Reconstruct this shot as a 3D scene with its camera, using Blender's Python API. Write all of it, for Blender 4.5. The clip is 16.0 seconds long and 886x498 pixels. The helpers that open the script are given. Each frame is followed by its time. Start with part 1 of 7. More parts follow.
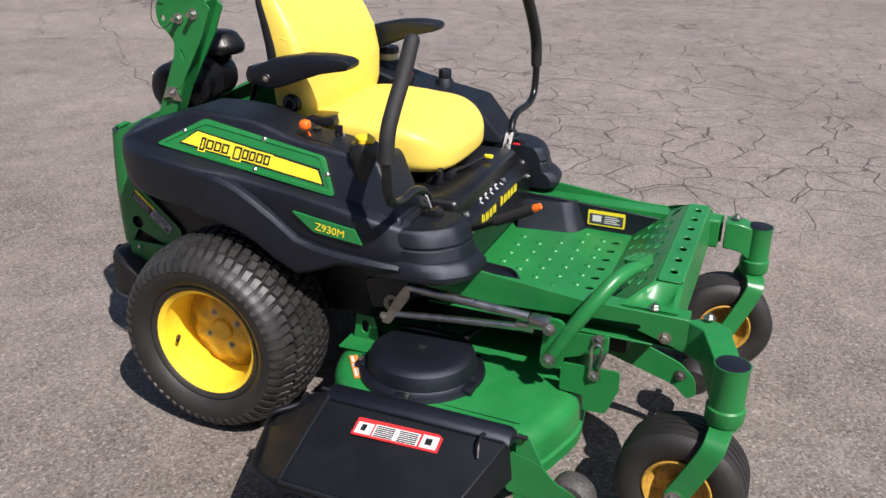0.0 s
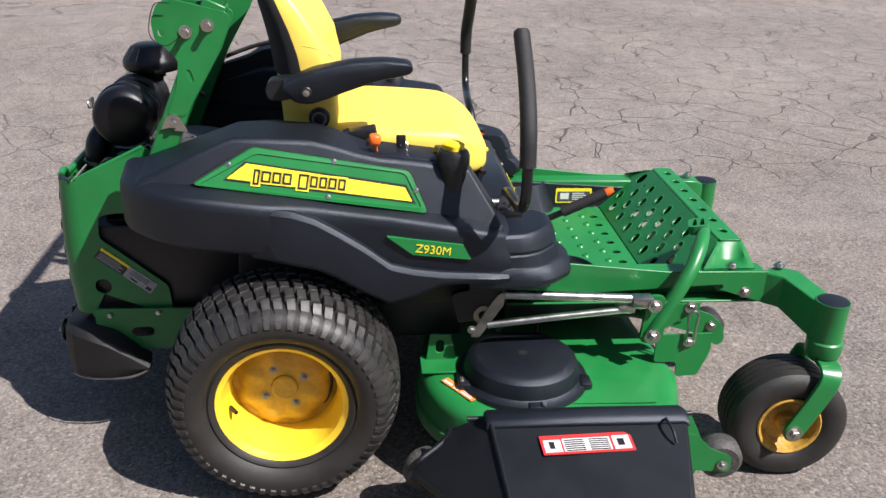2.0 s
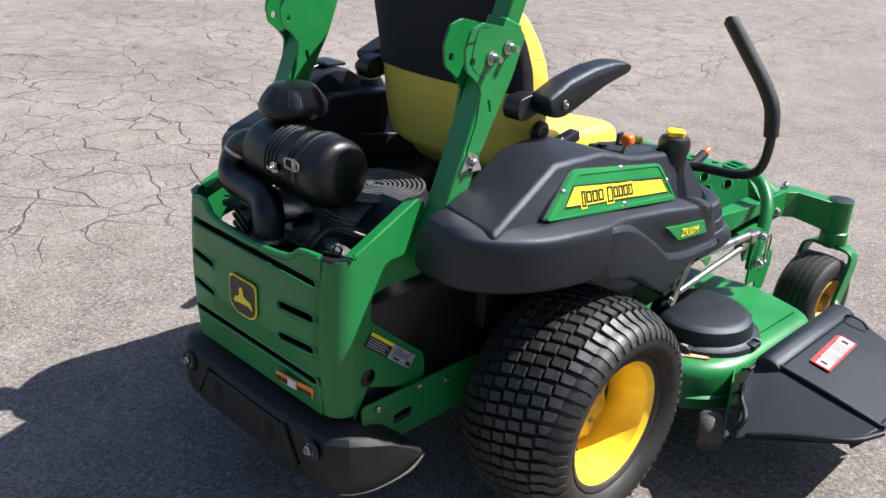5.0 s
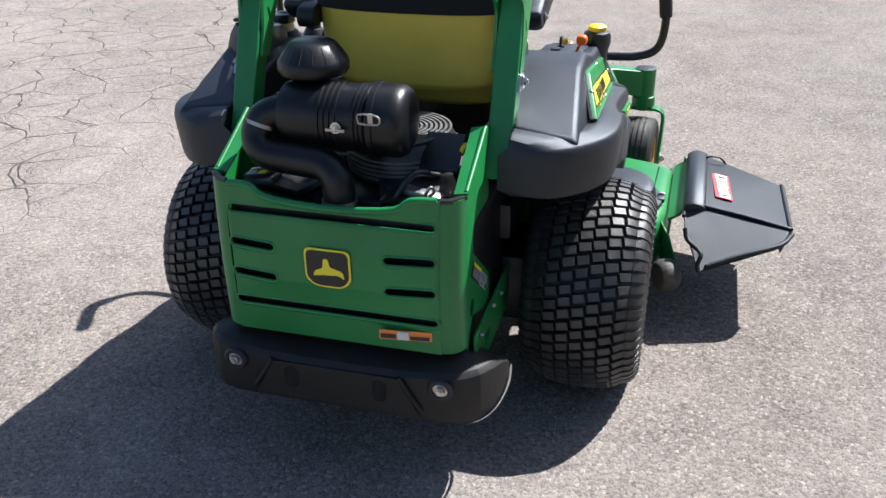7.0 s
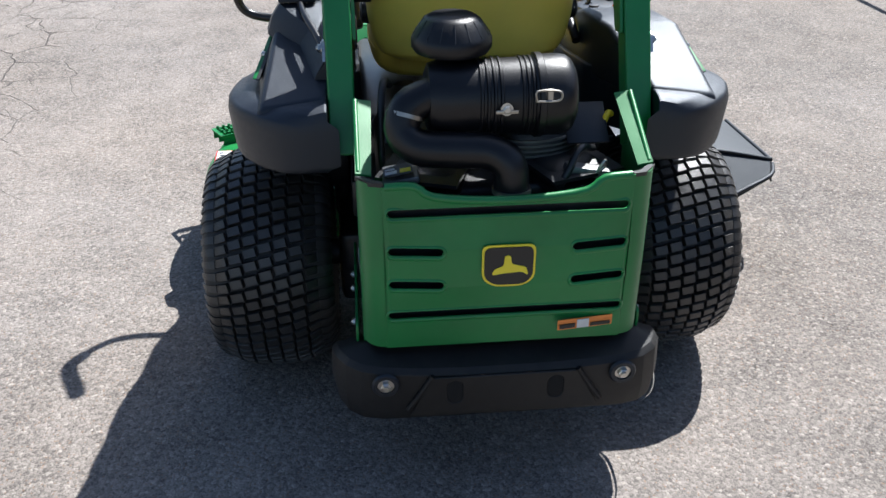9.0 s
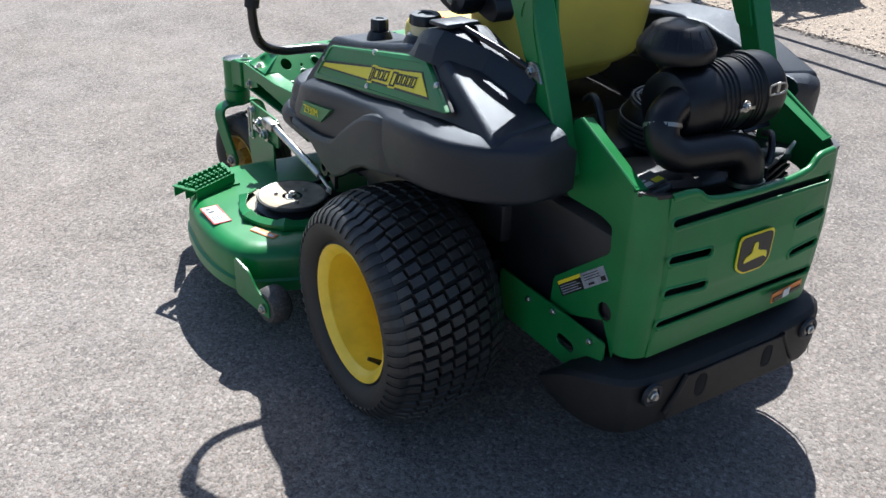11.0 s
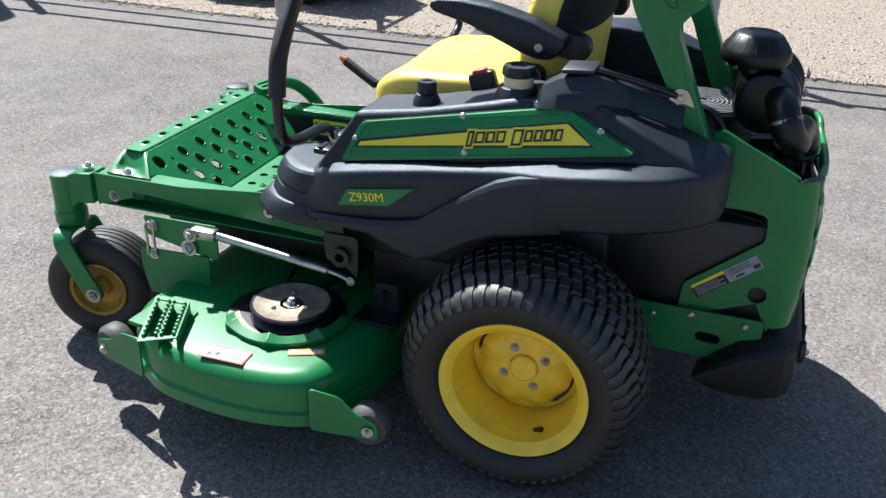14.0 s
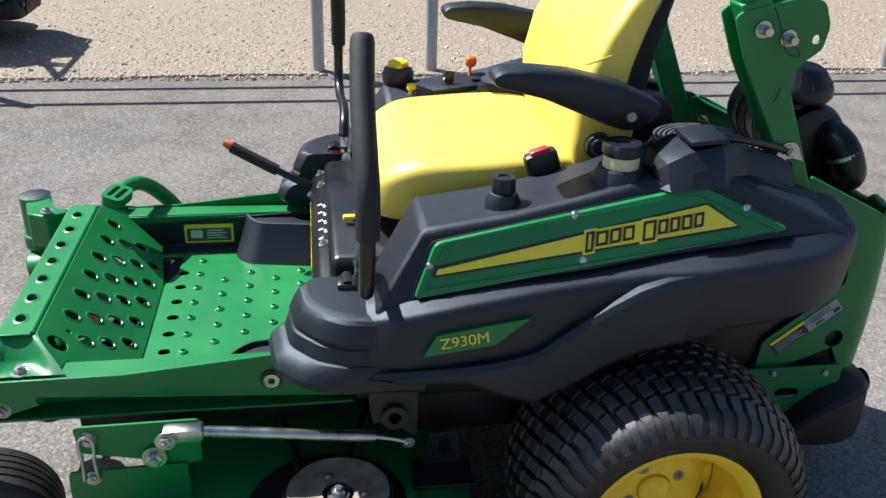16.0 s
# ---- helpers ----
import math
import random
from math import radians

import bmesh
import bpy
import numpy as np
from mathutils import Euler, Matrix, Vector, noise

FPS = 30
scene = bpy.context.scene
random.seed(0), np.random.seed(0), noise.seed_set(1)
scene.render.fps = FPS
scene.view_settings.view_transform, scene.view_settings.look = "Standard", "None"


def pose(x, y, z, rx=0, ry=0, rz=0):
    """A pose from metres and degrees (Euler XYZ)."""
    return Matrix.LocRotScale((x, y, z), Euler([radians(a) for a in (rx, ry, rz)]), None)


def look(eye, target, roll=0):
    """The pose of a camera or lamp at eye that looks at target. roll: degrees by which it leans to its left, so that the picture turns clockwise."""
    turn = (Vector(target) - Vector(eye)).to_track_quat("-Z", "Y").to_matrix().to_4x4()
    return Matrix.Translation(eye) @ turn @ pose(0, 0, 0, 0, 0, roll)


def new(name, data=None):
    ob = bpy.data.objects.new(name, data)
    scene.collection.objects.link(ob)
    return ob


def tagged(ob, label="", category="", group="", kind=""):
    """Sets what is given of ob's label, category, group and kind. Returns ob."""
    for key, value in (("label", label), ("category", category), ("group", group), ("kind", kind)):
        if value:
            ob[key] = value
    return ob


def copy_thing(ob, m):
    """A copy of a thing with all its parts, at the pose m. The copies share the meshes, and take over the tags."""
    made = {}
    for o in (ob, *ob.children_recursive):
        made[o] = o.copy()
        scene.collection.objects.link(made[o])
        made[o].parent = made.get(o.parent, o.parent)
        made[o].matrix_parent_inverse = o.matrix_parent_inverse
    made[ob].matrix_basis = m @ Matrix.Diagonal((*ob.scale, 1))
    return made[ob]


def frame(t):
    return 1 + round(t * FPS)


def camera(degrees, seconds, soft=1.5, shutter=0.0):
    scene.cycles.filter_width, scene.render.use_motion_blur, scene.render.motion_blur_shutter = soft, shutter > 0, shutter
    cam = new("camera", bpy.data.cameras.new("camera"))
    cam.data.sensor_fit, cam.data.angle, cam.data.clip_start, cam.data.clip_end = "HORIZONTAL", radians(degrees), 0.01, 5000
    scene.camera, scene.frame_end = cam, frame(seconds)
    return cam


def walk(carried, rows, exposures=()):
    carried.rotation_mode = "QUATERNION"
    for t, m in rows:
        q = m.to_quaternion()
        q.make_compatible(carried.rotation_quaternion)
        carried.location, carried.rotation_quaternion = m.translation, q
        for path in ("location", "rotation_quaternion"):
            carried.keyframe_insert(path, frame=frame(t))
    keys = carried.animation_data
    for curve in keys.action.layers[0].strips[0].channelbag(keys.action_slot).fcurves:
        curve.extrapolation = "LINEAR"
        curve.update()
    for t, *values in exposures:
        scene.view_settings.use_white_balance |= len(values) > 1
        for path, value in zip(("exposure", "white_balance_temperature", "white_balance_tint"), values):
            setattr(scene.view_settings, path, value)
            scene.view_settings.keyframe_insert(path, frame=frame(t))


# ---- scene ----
cam = camera(52.7, 16.0)
PATH = [
    (0, (2.455, 1.429, 1.55), (0.745, 0.761, 0.757), 1.3),
    (0.5, (2.488, 1.104, 1.555), (0.713, 0.592, 0.787), 1.3),
    (1, (2.537, 0.768, 1.544), (0.714, 0.492, 0.769), 1.5),
    (1.5, (2.486, 0.487, 1.532), (0.65, 0.415, 0.744), 0.9),
    (2, (2.497, 0.193, 1.526), (0.676, 0.377, 0.72), 1.8),
    (2.5, (2.487, -0.075, 1.511), (0.69, 0.25, 0.694), 2.2),
    (3, (2.32, -0.344, 1.529), (0.566, 0.144, 0.702), 2.2),
    (3.5, (2.193, -0.699, 1.509), (0.523, 0.034, 0.688), 3.4),
    (4, (2.022, -1.035, 1.492), (0.456, -0.089, 0.682), 3.5),
    (4.2, (1.926, -1.148, 1.501), (0.399, -0.132, 0.703), 3.2),
    (6.3, (1.06, -2.144, 1.495), (0.342, -0.488, 0.632), 2.1),
    (6.5, (0.968, -2.181, 1.491), (0.319, -0.505, 0.614), 1.6),
    (7, (0.715, -2.194, 1.503), (0.226, -0.482, 0.59), -0.8),
    (7.5, (0.453, -2.208, 1.503), (0.151, -0.475, 0.551), -2.2),
    (8, (0.234, -2.225, 1.488), (0.082, -0.484, 0.516), -1.3),
    (8.5, (0.015, -2.165, 1.478), (-0.033, -0.415, 0.51), -0.8),
    (9, (-0.279, -2.114, 1.473), (-0.11, -0.379, 0.491), -0.0),
    (9.5, (-0.535, -2.047, 1.463), (-0.223, -0.334, 0.48), 0.4),
    (10, (-0.793, -1.926, 1.471), (-0.34, -0.246, 0.486), 0.9),
    (10.2, (-0.942, -1.87, 1.464), (-0.384, -0.22, 0.48), 1.2),
    (12.3, (-1.939, -1.169, 1.492), (-0.545, -0.041, 0.606), 0.8),
    (12.5, (-1.981, -1.082, 1.504), (-0.543, -0.001, 0.63), 0.5),
    (13, (-2.123, -0.867, 1.489), (-0.547, -0.001, 0.615), 1.3),
    (13.5, (-2.245, -0.646, 1.479), (-0.582, 0.019, 0.588), 2.5),
    (14, (-2.269, -0.381, 1.474), (-0.578, 0.197, 0.576), 1.5),
    (14.5, (-2.272, -0.065, 1.476), (-0.528, 0.33, 0.581), 0.4),
    (15, (-2.198, 0.192, 1.46), (-0.422, 0.371, 0.558), 1.6),
    (15.5, (-2.049, 0.411, 1.486), (-0.252, 0.418, 0.607), 1.7),
    (16, (-1.852, 0.64, 1.483), (-0.078, 0.365, 0.602), 1.8),
]
walk(cam, [(t, look(eye, target, roll)) for t, eye, target, roll in PATH], [(0, 0.57, 6390, 17), (1, 0.65, 6380, 16.5), (2, 0.81, 6330, 15), (3.5, 0.98, 6290, 12.5), (4.2, 1.06, 6250, 12), (6.3, 1.36, 6080, 11), (8, 1.35, 6040, 10), (9.5, 1.27, 5970, 9), (10.2, 1.25, 5960, 9), (12.5, 1.25, 5830, 8), (14.5, 1.14, 5850, 7), (16, 1.0, 5920, 6)])

# ---- light ----
world = bpy.data.worlds.new("sky")
scene.world = world
world.use_nodes = True
wn = world.node_tree.nodes
sky = wn.new("ShaderNodeTexSky")
sky.sky_type = "NISHITA"
sky.sun_disc = False
SUN_WAY = Vector((0.50, 0.645, 1.0)).normalized()
sky.sun_elevation = math.asin(SUN_WAY.z)
sky.sun_rotation = math.atan2(SUN_WAY.x, SUN_WAY.y)
wn["Background"].inputs["Strength"].default_value = 0.062
world.node_tree.links.new(sky.outputs["Color"], wn["Background"].inputs["Color"])
sun_data = bpy.data.lights.new("sun", "SUN")
sun_data.energy = 4.9
sun_data.angle = radians(0.53)
sun_data.color = (1.0, 0.955, 0.89)
sun = new("sun", sun_data)
sun.matrix_world = look(SUN_WAY * 30, (0, 0, 0))


# ---- materials ----
def material(name, colour, rough=0.5, metal=0.0, vary=0.12, scale=9.0, bump=0.0, bump_scale=400.0, coat=0.0, dust=0.0, dust_colour=(0.32, 0.28, 0.23), spec=0.5):
    """A paint, plastic, rubber or metal with variation at two scales, fine relief and dust."""
    m = bpy.data.materials.new(name)
    m.use_nodes = True
    n, l = m.node_tree.nodes, m.node_tree.links
    b = n["Principled BSDF"]
    b.inputs["Roughness"].default_value = rough
    b.inputs["Metallic"].default_value = metal
    b.inputs["Coat Weight"].default_value = coat
    b.inputs["Coat Roughness"].default_value = 0.12
    b.inputs["Specular IOR Level"].default_value = spec
    at = n.new("ShaderNodeTexCoord")
    big, small = n.new("ShaderNodeTexNoise"), n.new("ShaderNodeTexNoise")
    big.inputs["Scale"].default_value, big.inputs["Detail"].default_value = scale, 5
    small.inputs["Scale"].default_value, small.inputs["Detail"].default_value = bump_scale, 3
    l.new(at.outputs["Object"], big.inputs["Vector"])
    l.new(at.outputs["Object"], small.inputs["Vector"])
    ramp = n.new("ShaderNodeMapRange")
    ramp.inputs["From Min"].default_value, ramp.inputs["From Max"].default_value = 0.3, 0.7
    ramp.inputs["To Min"].default_value, ramp.inputs["To Max"].default_value = 1 - vary, 1 + vary
    l.new(big.outputs["Fac"], ramp.inputs["Value"])
    mul = n.new("ShaderNodeVectorMath")
    mul.operation = "SCALE"
    mul.inputs[0].default_value = colour
    l.new(ramp.outputs["Result"], mul.inputs["Scale"])
    out = mul.outputs["Vector"]
    if dust:
        spots = n.new("ShaderNodeTexNoise")
        spots.inputs["Scale"].default_value, spots.inputs["Detail"].default_value = scale * 4.5, 8
        l.new(at.outputs["Object"], spots.inputs["Vector"])
        thr = n.new("ShaderNodeMapRange")
        thr.inputs["From Min"].default_value, thr.inputs["From Max"].default_value = 0.45, 0.8
        thr.inputs["To Max"].default_value = dust
        l.new(spots.outputs["Fac"], thr.inputs["Value"])
        mix = n.new("ShaderNodeMix")
        mix.data_type = "RGBA"
        l.new(thr.outputs["Result"], mix.inputs["Factor"])
        l.new(out, mix.inputs["A"])
        mix.inputs["B"].default_value = (*dust_colour, 1)
        out = mix.outputs["Result"]
    l.new(out, b.inputs["Base Color"])
    rr = n.new("ShaderNodeMapRange")
    rr.inputs["To Min"].default_value, rr.inputs["To Max"].default_value = max(rough - 0.1, 0.03), min(rough + 0.12, 1)
    l.new(big.outputs["Fac"], rr.inputs["Value"])
    l.new(rr.outputs["Result"], b.inputs["Roughness"])
    if bump:
        bp = n.new("ShaderNodeBump")
        bp.inputs["Strength"].default_value, bp.inputs["Distance"].default_value = bump, 0.002
        l.new(small.outputs["Fac"], bp.inputs["Height"])
        l.new(bp.outputs["Normal"], b.inputs["Normal"])
    return m


GREEN = material("green_paint", (0.010, 0.165, 0.038), 0.36, 0, 0.14, 6, 0.10, 260, 0.0, 0.03)
YELLOW_PAINT = material("yellow_paint", (0.90, 0.61, 0.030), 0.38, 0, 0.10, 14, 0.08, 300, 0.2, 0.08, (0.30, 0.19, 0.07))
VINYL = material("yellow_vinyl", (0.78, 0.585, 0.090), 0.42, 0, 0.06, 8, 0.18, 900, 0.0, 0.03)
BLACK = material("black_plastic", (0.0026, 0.0034, 0.0066), 0.47, 0, 0.3, 7, 0.30, 1100, 0.0, 0.02, (0.05, 0.048, 0.045), spec=0.60)
GLOSS = material("black_gloss_paint", (0.005, 0.005, 0.006), 0.30, 0, 0.2, 10, 0.08, 300, 0.0, 0.02)
FOAM = material("black_foam", (0.009, 0.009, 0.010), 0.66, 0, 0.2, 20, 0.5, 700, 0.0, 0.02)
RUBBER = material("tyre_rubber", (0.0160, 0.0146, 0.0132), 0.56, 0, 0.25, 16, 0.4, 500, 0.0, 0.05, (0.09, 0.075, 0.06))
WORN_ROLLER = material("worn_roller_rubber", (0.040, 0.038, 0.036), 0.6, 0, 0.3, 30, 0.4, 400, 0.0, 0.45, (0.19, 0.18, 0.165))
DARK = material("engine_black", (0.0085, 0.0088, 0.0110), 0.40, 0, 0.3, 14, 0.3, 300, 0.0, 0.03, (0.07, 0.06, 0.055))
TREAD = material("worn_tread_rubber", (0.022, 0.0212, 0.020), 0.40, 0, 0.40, 26, 0.5, 400, 0.0, 0.14, (0.075, 0.065, 0.055), spec=0.6)
MESHFABRIC = material("dark_fabric", (0.010, 0.010, 0.011), 0.85, 0, 0.2, 30, 0.6, 1500)
CHROME = material("zinc_plated_steel", (0.50, 0.49, 0.46), 0.30, 1.0, 0.18, 30, 0.1, 300)
DISC_YELLOW = material("dusty_yellow_paint", (0.62, 0.39, 0.035), 0.48, 0, 0.18, 18, 0.1, 300, 0.05, 0.35, (0.26, 0.15, 0.06))
RUSTY_YELLOW = material("rusty_yellow_paint", (0.46, 0.26, 0.03), 0.55, 0, 0.3, 22, 0.2, 300, 0.0, 0.75, (0.13, 0.07, 0.035))
STEEL = material("worn_steel", (0.40, 0.38, 0.34), 0.42, 1.0, 0.25, 30, 0.2, 200)
ALUMINIUM = material("cast_aluminium", (0.20, 0.20, 0.20), 0.5, 0.8, 0.25, 25, 0.4, 200)
STRIPE = material("yellow_decal", (0.80, 0.66, 0.03), 0.38, 0, 0.03, 8)
STICKER_BLACK = material("black_decal", (0.012, 0.012, 0.012), 0.4, 0, 0.05, 20)
STICKER_GREY = material("grey_decal", (0.05, 0.055, 0.06), 0.4, 0, 0.1, 40)
STICKER_WHITE = material("white_decal", (0.58, 0.58, 0.56), 0.45, 0, 0.06, 60)
# worn white print, greyed further for the shade on the guard's sides
STICKER_DIMMED = material("worn_shaded_white_decal", (0.30, 0.31, 0.33), 0.45, 0, 0.25, 70)
STICKER_RED = material("red_decal", (0.60, 0.03, 0.03), 0.42, 0, 0.06, 40)
STICKER_ORANGE = material("orange_decal", (0.72, 0.22, 0.04), 0.42, 0, 0.06, 40)
ORANGE = material("orange_plastic", (0.80, 0.14, 0.012), 0.4, 0, 0.06, 30)
REDP = material("red_plastic", (0.55, 0.02, 0.03), 0.35, 0, 0.06, 30)
CREAM = material("cream_plastic", (0.62, 0.55, 0.33), 0.5, 0, 0.08, 30)
YELLOWP = material("yellow_plastic", (0.80, 0.58, 0.02), 0.4, 0, 0.05, 30)
PALE = material("worn_pale_metal", (0.27, 0.225, 0.16), 0.6, 0.3, 0.35, 30, 0.3, 150)
ZINC = material("dull_zinc_plate", (0.50, 0.49, 0.47), 0.45, 0.35, 0.25, 60, 0.1, 300)
GREYPOST = material("galvanised_steel", (0.42, 0.41, 0.40), 0.55, 0.4, 0.12, 8, 0.2, 80)

SCUFFED = material("scuffed_plastic", (0.06, 0.054, 0.045), 0.6, 0, 0.45, 26, 0.4, 300, 0.0, 0.6, (0.03, 0.03, 0.03))
DUSTY_BLACK = material("dusty_black_plastic", (0.0055, 0.0054, 0.0056), 0.55, 0, 0.3, 9, 0.4, 500, 0.0, 0.13, (0.050, 0.042, 0.034), spec=0.42)
PITCH = material("unlit_recess", (0.002, 0.002, 0.002), 0.9, 0, 0.1, 9)
CANISTER = material("air_cleaner_black", (0.0040, 0.0042, 0.0058), 0.36, 0, 0.3, 14, 0.2, 300, 0.0, 0.02, (0.05, 0.045, 0.04), spec=0.38)
CHUTE = material("chute_rubber", (0.0045, 0.0048, 0.0060), 0.50, 0, 0.3, 8, 0.3, 600, 0.0, 0.03, (0.05, 0.045, 0.04), spec=0.42)
for moulded in (BLACK, CHUTE):
    moulded.node_tree.nodes["Principled BSDF"].inputs["Specular Tint"].default_value = (0.80, 0.89, 1.0, 1)
WALL = material("dark_wall", (0.06, 0.055, 0.05), 0.8, 0, 0.15, 0.4, 0.2, 8)


def asphalt_material():
    m = bpy.data.materials.new("weathered_asphalt")
    m.use_nodes = True
    n, l = m.node_tree.nodes, m.node_tree.links
    b = n["Principled BSDF"]
    b.inputs["Roughness"].default_value = 0.88
    b.inputs["Specular IOR Level"].default_value = 0.35
    at = n.new("ShaderNodeTexCoord")
    xyz = n.new("ShaderNodeSeparateXYZ")
    l.new(at.outputs["Object"], xyz.inputs["Vector"])

    def noise_tex(scale, detail=4, rough=0.55):
        t = n.new("ShaderNodeTexNoise")
        t.inputs["Scale"].default_value, t.inputs["Detail"].default_value, t.inputs["Roughness"].default_value = scale, detail, rough
        l.new(at.outputs["Object"], t.inputs["Vector"])
        return t

    def ranged(sock, a, b2, c, d):
        r = n.new("ShaderNodeMapRange")
        for key, v in (("From Min", a), ("From Max", b2), ("To Min", c), ("To Max", d)):
            r.inputs[key].default_value = v
        l.new(sock, r.inputs["Value"])
        return r.outputs["Result"]

    def maths(op, a, b2):
        q = n.new("ShaderNodeMath")
        q.operation = op
        for i, v in enumerate((a, b2)):
            if isinstance(v, (int, float)):
                q.inputs[i].default_value = v
            else:
                l.new(v, q.inputs[i])
        return q.outputs[0]

    def blend(fac, a, b2):
        q = n.new("ShaderNodeMix")
        q.data_type = "RGBA"
        for key, v in (("Factor", fac), ("A", a), ("B", b2)):
            if isinstance(v, tuple):
                q.inputs[key].default_value = (*v, 1)
            elif isinstance(v, (int, float)):
                q.inputs[key].default_value = v
            else:
                l.new(v, q.inputs[key])
        return q.outputs["Result"]

    # stones of the surface: cells of two sizes, each with its own shade
    cells = n.new("ShaderNodeTexVoronoi")
    cells.inputs["Scale"].default_value = 115
    l.new(at.outputs["Object"], cells.inputs["Vector"])
    fine = n.new("ShaderNodeTexVoronoi")
    fine.inputs["Scale"].default_value = 260
    l.new(at.outputs["Object"], fine.inputs["Vector"])
    tone = n.new("ShaderNodeSeparateColor")
    l.new(cells.outputs["Color"], tone.inputs["Color"])
    tone2 = n.new("ShaderNodeSeparateColor")
    l.new(fine.outputs["Color"], tone2.inputs["Color"])
    stone = maths("ADD", ranged(tone.outputs[0], 0, 1, -0.30, 0.30), ranged(tone2.outputs[1], 0, 1, -0.32, 0.32))
    broad = maths("ADD", ranged(noise_tex(0.55, 5).outputs["Fac"], 0.3, 0.7, -0.18, 0.18), ranged(noise_tex(4.5, 6).outputs["Fac"], 0.3, 0.7, -0.15, 0.15))
    # the asphalt grows darker towards +x, with a noisy border
    x_drift = maths("ADD", xyz.outputs["X"], ranged(noise_tex(0.8, 4).outputs["Fac"], 0.3, 0.7, -0.6, 0.6))
    shade = maths("MULTIPLY", maths("ADD", maths("ADD", stone, broad), 1.0), ranged(x_drift, -2.6, 1.4, 1.12, 0.86))
    warm = blend(ranged(noise_tex(0.9, 4).outputs["Fac"], 0.35, 0.65, 0, 1), (0.168, 0.145, 0.126), (0.170, 0.151, 0.136))
    scaled = n.new("ShaderNodeVectorMath")
    scaled.operation = "SCALE"
    l.new(warm, scaled.inputs[0])
    l.new(shade, scaled.inputs["Scale"])
    # light and rusty single stones
    lone = maths("GREATER_THAN", tone.outputs[2], 0.92)
    col = blend(maths("MULTIPLY", maths("MULTIPLY", lone, tone2.outputs[0]), 0.55), scaled.outputs["Vector"], (0.42, 0.38, 0.33))
    rust = maths("GREATER_THAN", tone2.outputs[2], 0.972)
    col = blend(maths("MULTIPLY", rust, 0.5), col, (0.20, 0.11, 0.06))
    # pits between stones
    pits = maths("LESS_THAN", noise_tex(170, 3, 0.7).outputs["Fac"], 0.35)
    col = blend(maths("MULTIPLY", pits, 0.75), col, (0.035, 0.032, 0.03))
    # oil drips and dust
    spot = ranged(noise_tex(3.2, 3).outputs["Fac"], 0.70, 0.76, 0, 0.5)
    col = blend(spot, col, (0.05, 0.045, 0.04))
    # net of cracks, only well out on the -x side
    warp = noise_tex(1.5, 3, 0.5)
    moved = n.new("ShaderNodeVectorMath")
    moved.operation = "SCALE"
    moved.inputs["Scale"].default_value = 0.40
    l.new(warp.outputs["Color"], moved.inputs[0])
    place = n.new("ShaderNodeVectorMath")
    l.new(at.outputs["Object"], place.inputs[0])
    l.new(moved.outputs["Vector"], place.inputs[1])

    def cracks(scale, width):
        v = n.new("ShaderNodeTexVoronoi")
        v.feature = "DISTANCE_TO_EDGE"
        v.inputs["Scale"].default_value = scale
        l.new(place.outputs["Vector"], v.inputs["Vector"])
        w = maths("MULTIPLY", ranged(noise_tex(6, 3).outputs["Fac"], 0.3, 0.7, 0.1, 1.3), width * scale)
        return maths("SUBTRACT", 1.0, ranged_by(v.outputs["Distance"], w))

    def ranged_by(sock, w):
        r = n.new("ShaderNodeMapRange")
        r.inputs["From Min"].default_value = 0
        l.new(w, r.inputs["From Max"])
        l.new(sock, r.inputs["Value"])
        return r.outputs["Result"]

    patch = maths("MULTIPLY", ranged(noise_tex(0.35, 2).outputs["Fac"], 0.24, 0.36, 0.0, 1.0), ranged(xyz.outputs["Y"], -2.8, -1.2, 0.2, 1))
    zone = maths("MULTIPLY", ranged(xyz.outputs["X"], -1.5, -2.1, 0, 1), patch)
    net = maths("MULTIPLY", maths("MAXIMUM", cracks(3.1, 0.0080), maths("MULTIPLY", cracks(6.3, 0.0036), 0.45)), zone)
    far_lines = maths("MULTIPLY", maths("MULTIPLY", cracks(0.33, 0.012), 0.8), maths("ADD", ranged(xyz.outputs["X"], -1.4, -2.2, 0, 1), ranged(xyz.outputs["X"], 1.7, 2.2, 0, 0.25)))
    lines = maths("MAXIMUM", net, far_lines)
    col = blend(maths("MULTIPLY", lines, 0.92), col, (0.042, 0.035, 0.031))
    l.new(col, b.inputs["Base Color"])
    height = maths("ADD", maths("MULTIPLY", cells.outputs["Distance"], -0.55), maths("MULTIPLY", fine.outputs["Distance"], -0.35))
    height = maths("SUBTRACT", height, maths("MULTIPLY", pits, 0.5))
    height = maths("SUBTRACT", height, maths("MULTIPLY", lines, 3.0))
    bp = n.new("ShaderNodeBump")
    bp.inputs["Strength"].default_value, bp.inputs["Distance"].default_value = 0.60, 0.005
    l.new(height, bp.inputs["Height"])
    l.new(bp.outputs["Normal"], b.inputs["Normal"])
    return m


